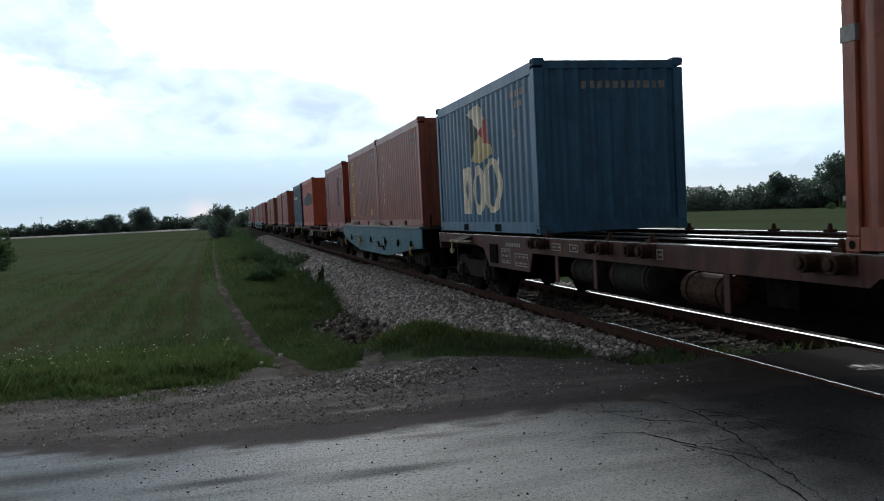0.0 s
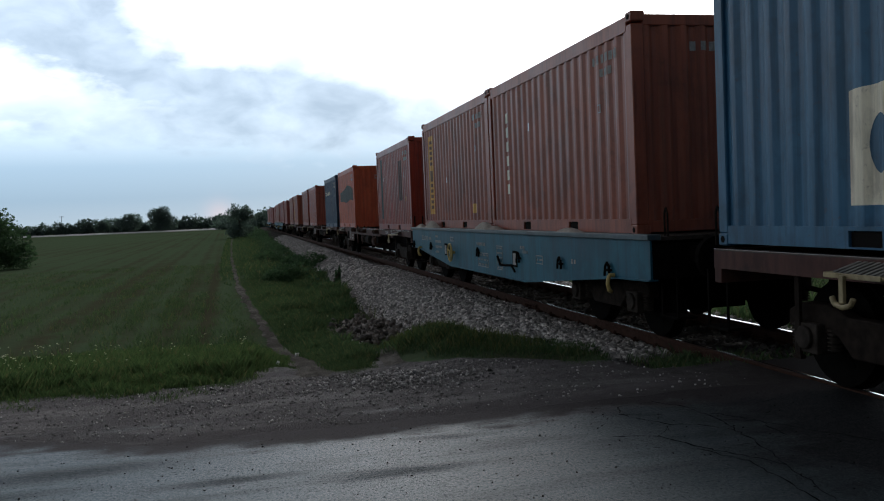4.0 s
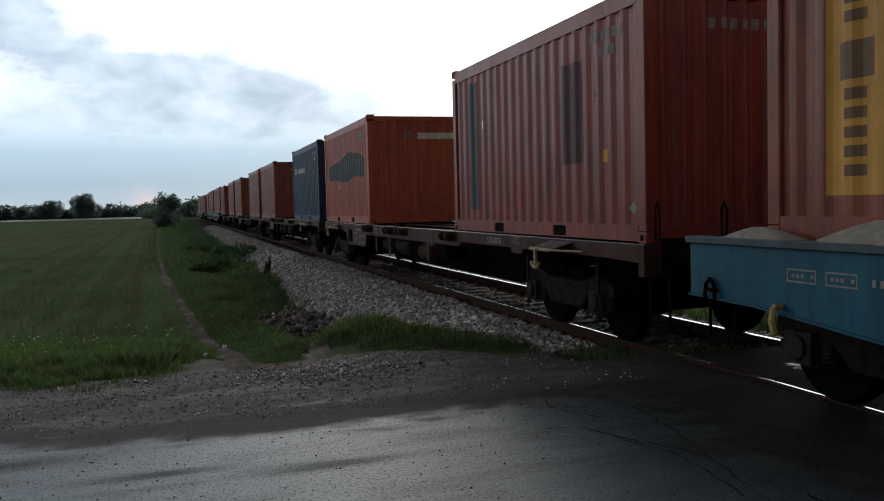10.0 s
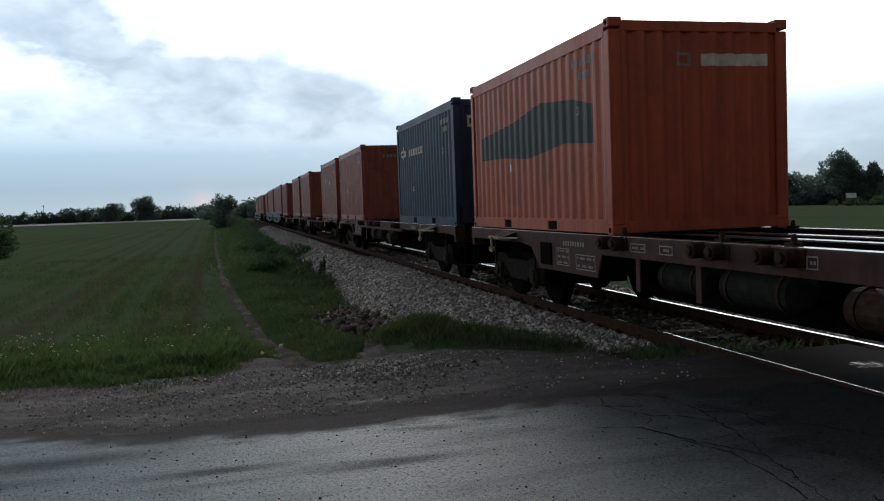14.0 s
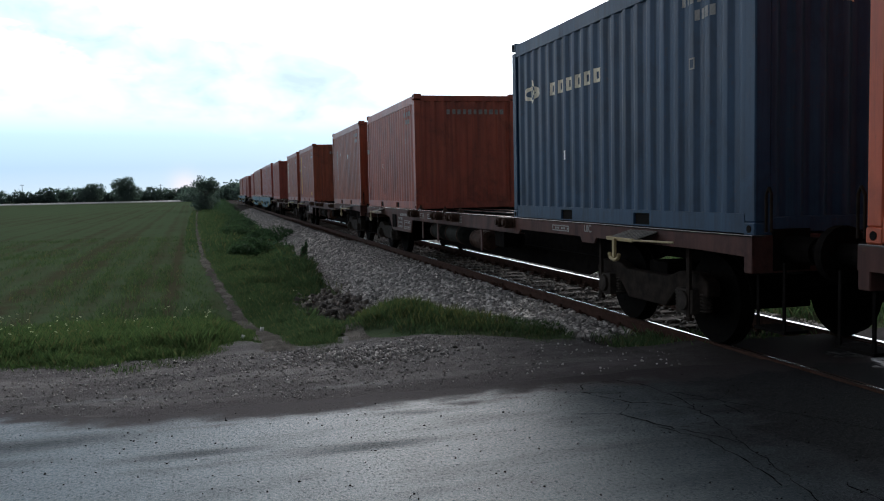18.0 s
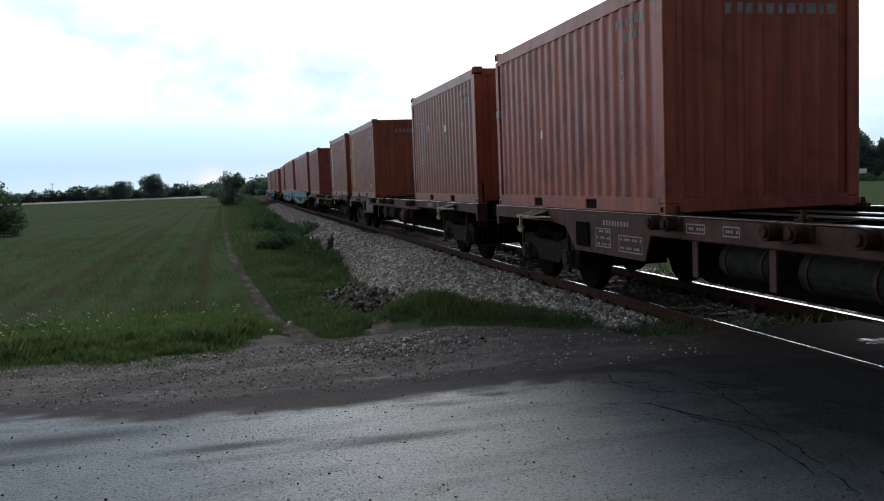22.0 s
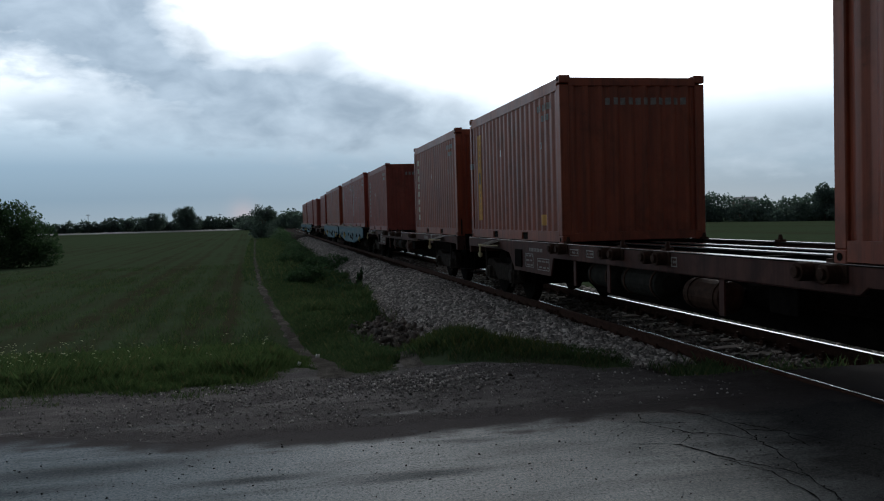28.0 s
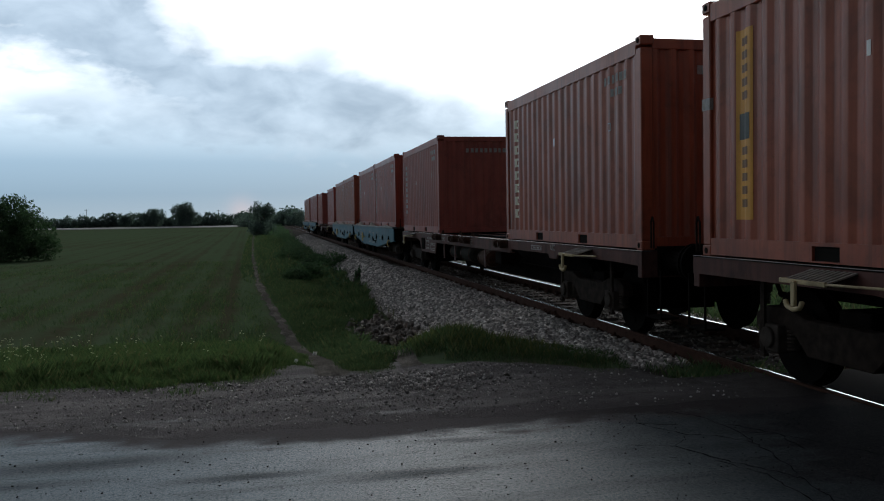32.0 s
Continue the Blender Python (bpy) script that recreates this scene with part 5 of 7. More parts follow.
# ---------------------------------------------------------------- the train, from its head to its tail
OXIDE = paint("oxide_red_box", (0.305, 0.044, 0.027), (0.360, 0.068, 0.041), 0.36, 0.35, 0.55)
BROWN = paint("brown_box", (0.300, 0.068, 0.033), (0.365, 0.096, 0.048), 0.38, 0.35, 0.55)
RUST = paint("rusty_red_box", (0.360, 0.068, 0.038), (0.425, 0.102, 0.058), 0.40, 0.45, 0.55)
ORANGE = paint("orange_box", (0.50, 0.086, 0.032), (0.58, 0.118, 0.046), 0.42, 0.25, 0.4)
BLUEBOX = paint("blue_box", (0.026, 0.118, 0.222), (0.052, 0.170, 0.290), 0.42, 0.3, 0.5, 0.32)
NAVY = paint("slate_blue_box", (0.019, 0.052, 0.105), (0.038, 0.084, 0.150), 0.44, 0.3, 0.5, 0.2)
RED = paint("bright_red_box", (0.27, 0.052, 0.038), (0.34, 0.085, 0.062), 0.45, 0.3, 0.3)
DARKPATCH = paint("overpainted_dark_green", (0.035, 0.050, 0.048), None, 0.5, 0.3, 0.3)
STRIPINK = paint("faded_strip_ink", (0.17, 0.085, 0.03), None, 0.5, 0.2, 0.3)
FRESHRED = paint("fresh_red_patch", (0.33, 0.030, 0.020), None, 0.4, 0.1, 0.2)
DARKRED = paint("overpainted_dark_red", (0.075, 0.022, 0.018), None, 0.5, 0.2, 0.3)
FLAGBLUE = paint("flag_blue", (0.010, 0.050, 0.062), None, 0.5, 0.2, 0.2)
FLAGRED = paint("flag_red", (0.42, 0.07, 0.045), None, 0.5, 0.2, 0.2)
FLAGYELLOW = paint("flag_yellow", (0.55, 0.44, 0.20), None, 0.5, 0.2, 0.2)
STRIP = paint("yellow_strip", (0.62, 0.30, 0.040), None, 0.5, 0.15, 0.2)

ON_SKELETON, ON_FLAT = 1.172, 1.272


def tag_marks(c, u=3.75, z=1.5, number=True, front=True):
    u = 0.15 + PITCH * (round((u - 0.15) / PITCH) + 0.06)
    decal("white_tag", [rect(u, z - 0.06, u + 0.048, z + 0.06)], WHITE, c, label="small white sticker")
    if number:
        decal("number_mark", char_bars(0.45, 2.17, 1.25, 2.28, 9) + char_bars(0.65, 2.00, 1.0, 2.10, 4), PALE, c, label="worn pale number stencil")
        decal("warning_mark", [rect(0.97, 1.55, 1.06, 1.66), rect(0.985, 1.565, 1.045, 1.645)], PALE, c)
    if front:
        decal("end_number_mark", char_bars(-0.45, 2.16, 0.95, 2.27, 11), PALE, c, "front", "worn pale number stencil")


def post_band(c, z):
    """A pale painted band round the far corner post."""
    b = Build().box(-CW - 0.004, CL - 0.160, z, -CW + 0.10, CL - 0.004, z + 0.12)
    put("post_band", cached(("band", z), lambda: b.mesh("post_band", PALE)), c, None, "pale painted band on the corner post")


def build_train():
    # first wagon
    container_wagon(-13.17, 19.87)
    c = container(-12.53, ON_SKELETON, BROWN, "weathered brown corrugated shipping container on a skeletal wagon")
    tag_marks(c)
    post_band(c, 1.55)
    c = container(0.0, ON_SKELETON + 0.03, BLUEBOX, "weathered blue container with a cream emblem and flag shapes")
    decal("emblem_shape", [[(4.22, 0.35), (4.22, 1.22), (3.72, 1.24), (3.56, 1.14), (3.52, 0.98), (3.62, 0.76), (3.70, 0.35)], oval(3.88, 0.80, 0.12, 0.22)], CREAM, c, label="faded cream block shape")
    decal("emblem_shape", [oval(3.12, 0.78, 0.36, 0.46), oval(3.12, 0.78, 0.17, 0.28)], CREAM, c, label="faded cream loop shape")
    decal("emblem_shape", [oval(2.28, 0.83, 0.53, 0.48), oval(2.28, 0.83, 0.24, 0.37)], CREAM, c, label="faded cream ring shape")
    decal("flag_shape", [[(3.75, 2.20), (3.45, 2.12), (3.01, 1.81), (3.36, 1.58), (3.51, 1.36)]], FLAGBLUE, c, label="dark blue flag quarter")
    decal("flag_shape", [[(3.75, 2.22), (3.35, 2.30), (2.95, 2.33), (2.62, 2.03), (3.01, 1.81), (3.42, 2.10)]], CREAM, c, label="cream flag quarter")
    decal("flag_shape", [[(2.62, 2.03), (2.42, 1.72), (2.33, 1.55), (2.70, 1.60), (3.01, 1.81)]], FLAGRED, c, label="faded red flag quarter")
    decal("flag_shape", [[(3.01, 1.81), (2.70, 1.60), (2.33, 1.55), (2.25, 1.38), (2.60, 1.32), (3.0, 1.25), (3.50, 1.33), (3.36, 1.58)]], FLAGYELLOW, c, label="faded yellow flag quarter")
    tag_marks(c, 1.78, 1.22)
    # first blue flat wagon
    flat_wagon(6.70, 14.45)
    c = container(7.83, ON_FLAT, BROWN, "brown corrugated container with a column of pale painted blocks")
    blocks(c, char_bars(4.86, 0.58, 5.15, 2.05, 6, 0.82, True), CREAM, label="faded cream block")
    tag_marks(c, 3.72, 1.67)
    c = container(13.93, ON_FLAT, BROWN, "brown corrugated container with an upright yellow strip")
    decal("yellow_strip", [rect(4.87, 0.34, 5.42, 2.24)], STRIP, c, label="upright faded yellow strip")
    decal("strip_bars", char_bars(5.06, 0.42, 5.24, 1.08, 5, 0.6, True) + char_bars(5.06, 1.48, 5.24, 2.12, 5, 0.6, True), STRIPINK, c, label="dark bars on the strip", lift=0.007)
    decal("strip_square", [rect(4.98, 1.14, 5.30, 1.40)], STRIPINK, c, label="dark square on the strip", lift=0.007)
    decal("yellow_patch", [rect(1.08, 0.33, 1.40, 0.52)], STRIP, c, label="small yellow panel")
    tag_marks(c, 3.37, 1.10)
    # second container wagon
    container_wagon(21.15, 19.87)
    c = container(21.79, ON_SKELETON, OXIDE, "dull red container with dark overpainted patches")
    decal("dark_patch", [rect(4.88, 0.35, 5.34, 2.30)], DARKPATCH, c, label="dark green overpainted stripe")
    decal("dark_patch", [rect(1.44, 0.88, 1.90, 2.05)], DARKRED, c, label="dark overpainted patch")
    decal("red_patch", [rect(3.19, 0.34, 3.46, 0.84)], FRESHRED, c, label="fresh red repair patch")
    decal("pale_diamond", [[(0.12 + 0.15, 0.28), (0.12 + 0.27, 0.36), (0.12 + 0.15, 0.44), (0.12 + 0.05, 0.36)]], PALE, c)
    decal("yellow_patch", [rect(0.80, 0.86, 0.93, 1.0)], STRIP, c)
    tag_marks(c, 4.62, 1.62)
    c = container(34.32, ON_SKELETON, ORANGE, "orange-red container with a dark overpainted band")
    decal("dark_band", [[(5.42, 1.20), (5.42, 1.60), (3.6, 1.72), (2.45, 1.88), (1.2, 1.78), (0.60, 1.66), (0.60, 1.16), (1.5, 1.22), (3.0, 1.10), (4.2, 1.18)]], DARKPATCH, c, label="dark green overpainted band")
    decal("end_plate", [rect(-0.32, 2.04, -0.12, 2.2), rect(-0.29, 2.07, -0.15, 2.17)], PALE, c, "front")
    decal("end_panel_paint", [rect(0.03, 2.04, 0.94, 2.19)], CREAM, c, "front", "pale number panel")
    tag_marks(c, 3.9, 1.0, True, False)
    # third container wagon
    container_wagon(41.02, 19.93)
    c = container(41.66, ON_SKELETON - 0.01, NAVY, "slate blue container with pale lettering shapes and a knot emblem")
    blocks(c, char_bars(4.62, 1.68, 2.96, 1.88, 6, 0.8), CREAM, label="faded cream block")
    decal("knot_shape", [oval(5.30, 1.80, 0.30, 0.10), oval(5.30, 1.80, 0.17, 0.05), oval(5.24, 1.82, 0.09, 0.17), oval(5.24, 1.82, 0.04, 0.10)], CREAM, c, label="faded cream knot shape")
    blocks(c, char_bars(-0.95, 2.0, 0.75, 2.28, 6, 0.78), CREAM, "front", "faded cream block")
    tag_marks(c, 4.08, 0.87, True, False)
    c = container(54.22, ON_SKELETON - 0.01, RUST, "rusty red corrugated container, paint faded")
    tag_marks(c, 3.9, 1.1)
    post_band(c, 1.52)
    # fourth container wagon
    container_wagon(60.95, 20.1)
    c = container(61.65, ON_SKELETON - 0.01, BROWN, "dull brown container with faint pale stencils")
    decal("marking_column", char_bars(4.85, 0.85, 5.0, 1.9, 12, 0.6, True), PALE, c, label="faint column of pale marks")
    decal("white_tag", [rect(2.55, 1.55, 2.62, 1.69)], WHITE, c)
    tag_marks(c, 3.95, 1.72)
    c = container(74.25, ON_SKELETON - 0.005, BROWN, "brown corrugated container with an upright yellow strip")
    decal("yellow_strip", [rect(5.13, 0.38, 5.42, 2.2)], STRIP, c, label="upright faded yellow strip")
    decal("strip_bars", char_bars(5.20, 0.45, 5.34, 1.08, 5, 0.6, True) + char_bars(5.20, 1.48, 5.34, 2.12, 5, 0.6, True), STRIPINK, c, lift=0.007)
    decal("strip_square", [rect(5.17, 1.15, 5.38, 1.40)], DARKPATCH, c, lift=0.007)
    decal("yellow_patch", [rect(0.78, 0.28, 1.12, 0.46)], STRIP, c, label="small yellow panel")
    tag_marks(c, 3.6, 1.68)
    post_band(c, 1.51)
    # fifth container wagon
    container_wagon(81.1, 20.0)
    c = container(81.8, ON_SKELETON, BROWN, "brown container with a column of pale painted blocks")
    blocks(c, char_bars(5.2, 0.35, 5.5, 2.2, 8, 0.8, True), CREAM, label="faded cream block")
    tag_marks(c, 3.2, 1.6)
    c = container(94.4, ON_SKELETON, RED, "red corrugated container with faded pale stencils")
    decal("marking_column", char_bars(5.35, 0.5, 5.5, 2.1, 9, 0.6, True), PALE, c)
    tag_marks(c, 3.4, 1.5)
    # two blue flat wagons
    flat_wagon(101.1, 14.6)
    for o in (102.3, 108.4):
        c = container(o, ON_FLAT, OXIDE, "dull red corrugated container on a blue flat wagon")
        decal("marking_column", char_bars(5.4, 0.5, 5.55, 2.2, 9, 0.7, True), PALE, c)
        tag_marks(c)
    flat_wagon(115.7, 14.6)
    for o in (117.1, 123.2):
        tag_marks(container(o, ON_FLAT, BROWN, "brown corrugated container on a blue flat wagon"))
    container_wagon(130.5, 19.9)
    tag_marks(container(131.2, ON_SKELETON, OXIDE, "dull red corrugated shipping container on a skeletal wagon"))
    tag_marks(container(143.8, ON_SKELETON, RED, "red corrugated shipping container on a skeletal wagon"))
    flat_wagon(150.4, 14.6)
    for o in (151.6, 157.7):
        tag_marks(container(o, ON_FLAT, OXIDE, "dull red corrugated container on a blue flat wagon"))
    flat_wagon(165.0, 14.6)
    for o in (166.2, 172.3):
        tag_marks(container(o, ON_FLAT, BROWN, "brown corrugated container on a blue flat wagon"))


build_train()


# ---------------------------------------------------------------- grass, flowers and stones
def keep_off(x, y):
    """True where the footpath, the side trail and the rails keep the grass away."""
    off = np.abs(x - path_x(y)) < 0.085 + 0.04 * np.sin(y * 3.1) + 0.14 * np.clip((13 - y) / 4, 0, 1)
    trail = (np.abs(x - (1.60 + 0.035 * (y - 10.0)) + 0.04 * np.sin(y * 5.0)) < 0.13 + 0.04 * np.sin(y * 3.7 + 1)) & (y < 15.0)
    pile = ((x - 2.1) / 0.55) ** 2 + ((y - 16.2) / 2.3) ** 2 < 1
    return off | trail | pile


def blades(name, seed, n, region, tall, wide, mat, label, thin=None, lean=0.35):
    """Grass as many single blades. region gives x, y out of random numbers; thin(x, y) is the share of blades that stay."""
    rng = np.random.default_rng(seed)
    x, y = region(rng, n)
    ok = ~keep_off(x, y) | (rng.random(len(x)) < 0.30)
    if thin is not None:
        ok &= rng.random(len(x)) < thin(x, y)
    x, y = x[ok], y[ok]
    k = len(x)
    h = rng.uniform(tall[0], tall[1], k) * (0.55 + 0.35 * (lumps(x * 2.1, y * 1.9, 1.0) * 0.5 + 0.5) + 0.35 * (lumps(x * 6.3 + 1, y * 5.7, 1.0) * 0.5 + 0.5))
    h *= 0.35 + 0.65 * smooth(0.15, 0.75, np.abs(x - path_x(y))) if k else 1
    h *= 0.30 + 0.70 * smooth(-0.2, 1.2, y - grass_edge(x)) if k and name != "crossing_weeds" else 1
    w = rng.uniform(wide[0], wide[1], k)
    a = rng.uniform(0, 2 * np.pi, k)
    b = rng.uniform(0, 2 * np.pi, k)
    q = h * rng.uniform(0.1, lean * 2, k)
    z = ground_z(x, y) - 0.02
    z = np.where((y > 8.2) & (np.abs(x - TRACK) < 2.9), np.maximum(z, bank_z(x) - 0.01), z)
    V = np.empty((k, 4, 3))
    dx, dy = np.cos(a) * w / 2, np.sin(a) * w / 2
    V[:, 0] = np.stack([x - dx, y - dy, z], -1)
    V[:, 1] = np.stack([x + dx, y + dy, z], -1)
    V[:, 2] = np.stack([x + dx * 0.7 + np.cos(b) * q * 0.35, y + dy * 0.7 + np.sin(b) * q * 0.35, z + h * 0.6], -1)
    V[:, 3] = np.stack([x + np.cos(b) * q, y + np.sin(b) * q, z + h], -1)
    F = np.arange(4 * k).reshape(k, 4)
    ob = new(name, big_mesh(name, V.reshape(-1, 3), F, mat))
    return tagged(ob, label, "grass", kind="stuff")


def strip(x0, x1, y0, y1, power=1.0):
    """Random places; the density falls with distance when power > 1."""
    def region(rng, n):
        y = y0 + (y1 - y0) * rng.random(n) ** power
        lo = x0(y) if callable(x0) else x0
        hi = x1(y) if callable(x1) else x1
        return lo + (hi - lo) * rng.random(n), y
    return region


def after_edge(x, y):
    return smooth(-0.45, 0.60, y - grass_edge(x) + 0.34 * lumps(x * 3.1, y * 2.3, 1.4) + 0.22 * lumps(x * 9.0 + 2, y * 7.0, 1.3))


def bank_toe(y):
    return TRACK - 2.95 + 0.14 * np.sin(y * 0.8) + 0.1 * np.sin(y * 2.3)


def verge_right(y):
    """Right edge of the verge grass: a bare trail beside the mound, the rubble, then the foot of the bank."""
    y = np.asarray(y, float)
    return np.minimum(bank_toe(y), np.interp(y, [9, 10.5, 14.5, 16.5, 19.0, 23.0, 30], [1.40, 1.44, 1.58, 1.66, 2.2, 2.75, 3.0]) + 0.06 * np.sin(y * 4.3) + 0.05 * np.sin(y * 9.7 + 1))


def plant_grass():
    patch = lambda x, y: np.clip(0.55 + 0.6 * lumps(x + 5, y * 0.6, 0.55), 0.06, 1.0)
    blades("field_margin_grass", 1, 210000, strip(lambda y: -0.36 * y - 1.0, lambda y: path_x(y) - 0.12, 8.3, 15.0, 1.0), (0.07, 0.27), (0.004, 0.008), MARGIN,
           "lush green grass and weeds along the field's edge", lambda x, y: after_edge(x, y) * np.clip(1.25 - (y - 9.4) / 6, 0.25, 1), 0.32)
    blades("young_crop", 2, 130000, strip(lambda y: -0.36 * y - 1.0, lambda y: path_x(y) - 0.15, 12.5, 48.0, 1.7), (0.06, 0.15), (0.007, 0.014), GRASS,
           "thin young green crop on brown soil", lambda x, y: patch(x, y) * np.clip(0.62 + 0.42 * np.sin((x + 0.023 * y + 0.12 * lumps(x, y, 0.9)) * 7.5), 0.03, 1) * (1 - 0.92 * np.exp(-((x + 0.5 + 0.0233 * y) / 0.15) ** 2)) * (1 - 0.75 * np.exp(-((x + 4.25 + 0.01 * y + 0.3 * lumps(x, y, 0.8)) / 0.5) ** 2)))
    blades("verge_grass", 3, 120000, strip(lambda y: path_x(y) + 0.12, verge_right, 8.6, 34.0, 1.5), (0.07, 0.22), (0.004, 0.009), VERGE,
           "thick green verge grass between footpath and ballast", lambda x, y: after_edge(x, y))
    blades("verge_tussocks", 11, 16000, strip(lambda y: verge_right(y) - 1.3, verge_right, 13.5, 36.0, 1.2), (0.14, 0.36), (0.005, 0.011), VERGE, "tall rough tussocks along the foot of the ballast",
           lambda x, y: smooth(0.05, 0.6, lumps(x * 2.3 + 4, y * 1.1, 1.2)) * smooth(1.3, 0.3, verge_right(y) - x))
    blades("far_verge_grass", 4, 30000, strip(lambda y: path_x(y) - 0.6, bank_toe, 30.0, 125.0, 1.5), (0.12, 0.32), (0.03, 0.07), VERGE,
           "rough green verge grass along the line", lambda x, y: smooth(30, 44, y))
    blades("mound_grass", 5, 46000, strip(1.55, 4.45, 8.2, 13.0), (0.04, 0.14), (0.003, 0.006), VERGE, "tufted grass on the mound beside the ballast",
           lambda x, y: after_edge(x, y) * smooth(1.25, 0.65, ((x - 2.70) / 1.22) ** 2 + ((y - 10.85 + 0.85 * (x - 2.2)) / 1.45) ** 2 + 0.45 * lumps(x * 3.3, y * 3.1, 1.2) + 0.2 * lumps(x * 9.3, y * 8.1, 1.2)))
    blades("mound_seed_heads", 15, 7000, strip(1.6, 4.2, 8.4, 12.6), (0.08, 0.20), (0.003, 0.006), DRYGRASS, "pale seeding grass on the mound",
           lambda x, y: after_edge(x, y) * (((x - 2.5) / 0.95) ** 2 + ((y - 11.0 + 0.85 * (x - 2.2)) / 1.2) ** 2 < 1), 0.2)
    blades("crossing_weeds", 6, 12000, strip(4.2, 6.4, 7.35, 9.3), (0.05, 0.17), (0.003, 0.006), VERGE, "short weeds beside the rail at the crossing",
           lambda x, y: np.exp(-((x - 4.65) / 0.55) ** 2 - ((y - 8.55) / 0.42) ** 2) + 0.08 * np.exp(-((x - 6.0) / 0.5) ** 2 - ((y - 8.2) / 0.4) ** 2))
    blades("seeding_stems", 7, 2000, strip(lambda y: path_x(y) + 0.3, bank_toe, 9.5, 45.0, 1.3), (0.14, 0.30), (0.004, 0.008), DRYGRASS, "tall seeding grass stems", lambda x, y: smooth(1.4, 2.7, x) * (y > 17), 0.15)
    blades("far_side_grass", 8, 26000, strip(TRACK + 4.2, lambda y: TRACK + 6 + y * 0.9, 7.5, 45.0, 1.6), (0.15, 0.4), (0.015, 0.04), GRASS, "green grass beyond the railway")
    blades("far_bank_grass", 10, 9000, strip(TRACK + 1.45, TRACK + 4.6, 8.0, 14.0, 1.2), (0.08, 0.26), (0.006, 0.012), VERGE, "rough green grass on the far side of the track")
    blades("shoulder_tufts", 9, 2400, strip(-4.0, 4.2, 7.9, 8.9), (0.04, 0.12), (0.005, 0.010), VERGE, "small grass tufts in the dirt",
           lambda x, y: (lumps(x * 2.7, y * 2.9, 1.3) > 0.62) * 1.0)


def plant_flowers():
    rng = np.random.default_rng(12)
    stems, heads = [], []
    sf, hf = [], []
    cloud = [(-3.7, 12.2, 0.9, 1.0, 100), (-2.3, 11.6, 0.8, 1.0, 20), (-2.2, 12.0, 2.0, 2.2, 22), (-0.9, 11.6, 0.8, 1.2, 8), (1.2, 16.5, 0.8, 3.5, 6)]
    for cx, cy, rx, ry, n in cloud:
        for _ in range(n):
            x, y = cx + rng.normal() * rx * 0.6, cy + rng.normal() * ry * 0.6
            if y < float(grass_edge(np.array(x))) + 0.15 or bool(keep_off(np.array(x), np.array(y))):
                continue
            z = float(ground_z(x, y))
            h = rng.uniform(0.22, 0.42)
            k = len(stems)
            stems += [(x - 0.003, y, z), (x + 0.003, y, z), (x + 0.002, y, z + h), (x - 0.002, y, z + h)]
            sf.append((k, k + 1, k + 2, k + 3))
            for _p in range(int(rng.integers(1, 4))):
                px, py, pz = x + rng.normal() * 0.02, y + rng.normal() * 0.02, z + h + rng.normal() * 0.015
                r = rng.uniform(0.007, 0.015)
                k = len(heads)
                heads += [(px - r, py, pz), (px, py - r, pz), (px + r, py, pz), (px, py + r, pz), (px, py, pz + r * 0.7), (px, py, pz - r * 0.5)]
                hf += [(k, k + 1, k + 4), (k + 1, k + 2, k + 4), (k + 2, k + 3, k + 4), (k + 3, k, k + 4), (k + 1, k, k + 5), (k + 2, k + 1, k + 5), (k + 3, k + 2, k + 5), (k, k + 3, k + 5)]
    tagged(new("flower_stems", big_mesh("flower_stems", np.array(stems), np.array(sf), GRASS)), "thin green stems of wild flowers in the grass", "flowers", kind="stuff")
    tagged(new("wild_flowers", big_mesh("wild_flowers", np.array(heads), np.array(hf), PETAL)), "small pale cream wild flowers in the grass", "flowers", kind="stuff")


CUBE = np.array([(-1, -1, -1), (1, -1, -1), (1, 1, -1), (-1, 1, -1), (-1, -1, 1), (1, -1, 1), (1, 1, 1), (-1, 1, 1)], float)
CUBEF = np.array([(0, 3, 2, 1), (4, 5, 6, 7), (0, 1, 5, 4), (1, 2, 6, 5), (2, 3, 7, 6), (3, 0, 4, 7)])


def stones(name, seed, x, y, z, lo, hi, mat, label, category, flat=0.75):
    """Angular broken stones as one mesh."""
    rng = np.random.default_rng(seed)
    n = len(x)
    s = rng.uniform(lo, hi, n)[:, None, None] * 0.5
    V = CUBE[None] * (1 + rng.uniform(-0.42, 0.30, (n, 8, 3)))
    V = V * np.array([1.0, 1.0, flat]) * s * rng.uniform(0.7, 1.25, (n, 1, 3))
    q = rng.normal(size=(n, 4))
    q /= np.linalg.norm(q, axis=1)[:, None]
    w, a, b, c = q.T
    R = np.stack([1 - 2 * (b * b + c * c), 2 * (a * b - c * w), 2 * (a * c + b * w), 2 * (a * b + c * w), 1 - 2 * (a * a + c * c), 2 * (b * c - a * w),
                  2 * (a * c - b * w), 2 * (b * c + a * w), 1 - 2 * (a * a + b * b)], -1).reshape(n, 3, 3)
    V = np.einsum("nij,nkj->nki", R, V) + np.stack([x, y, z], -1)[:, None, :]
    F = (CUBEF[None] + 8 * np.arange(n)[:, None, None]).reshape(-1, 4)
    return tagged(new(name, big_mesh(name, V.reshape(-1, 3), F, mat)), label, category, kind="stuff")


CLOD = plain("dark_turf", (0.028, 0.026, 0.020), 0.95, 0, 0.4, 20.0)


def bank_z(x):
    d = np.abs(x - TRACK)
    return np.interp(d, [0, 1.35, 1.95, 2.95], [-0.19, -0.17, -0.22, -0.70])


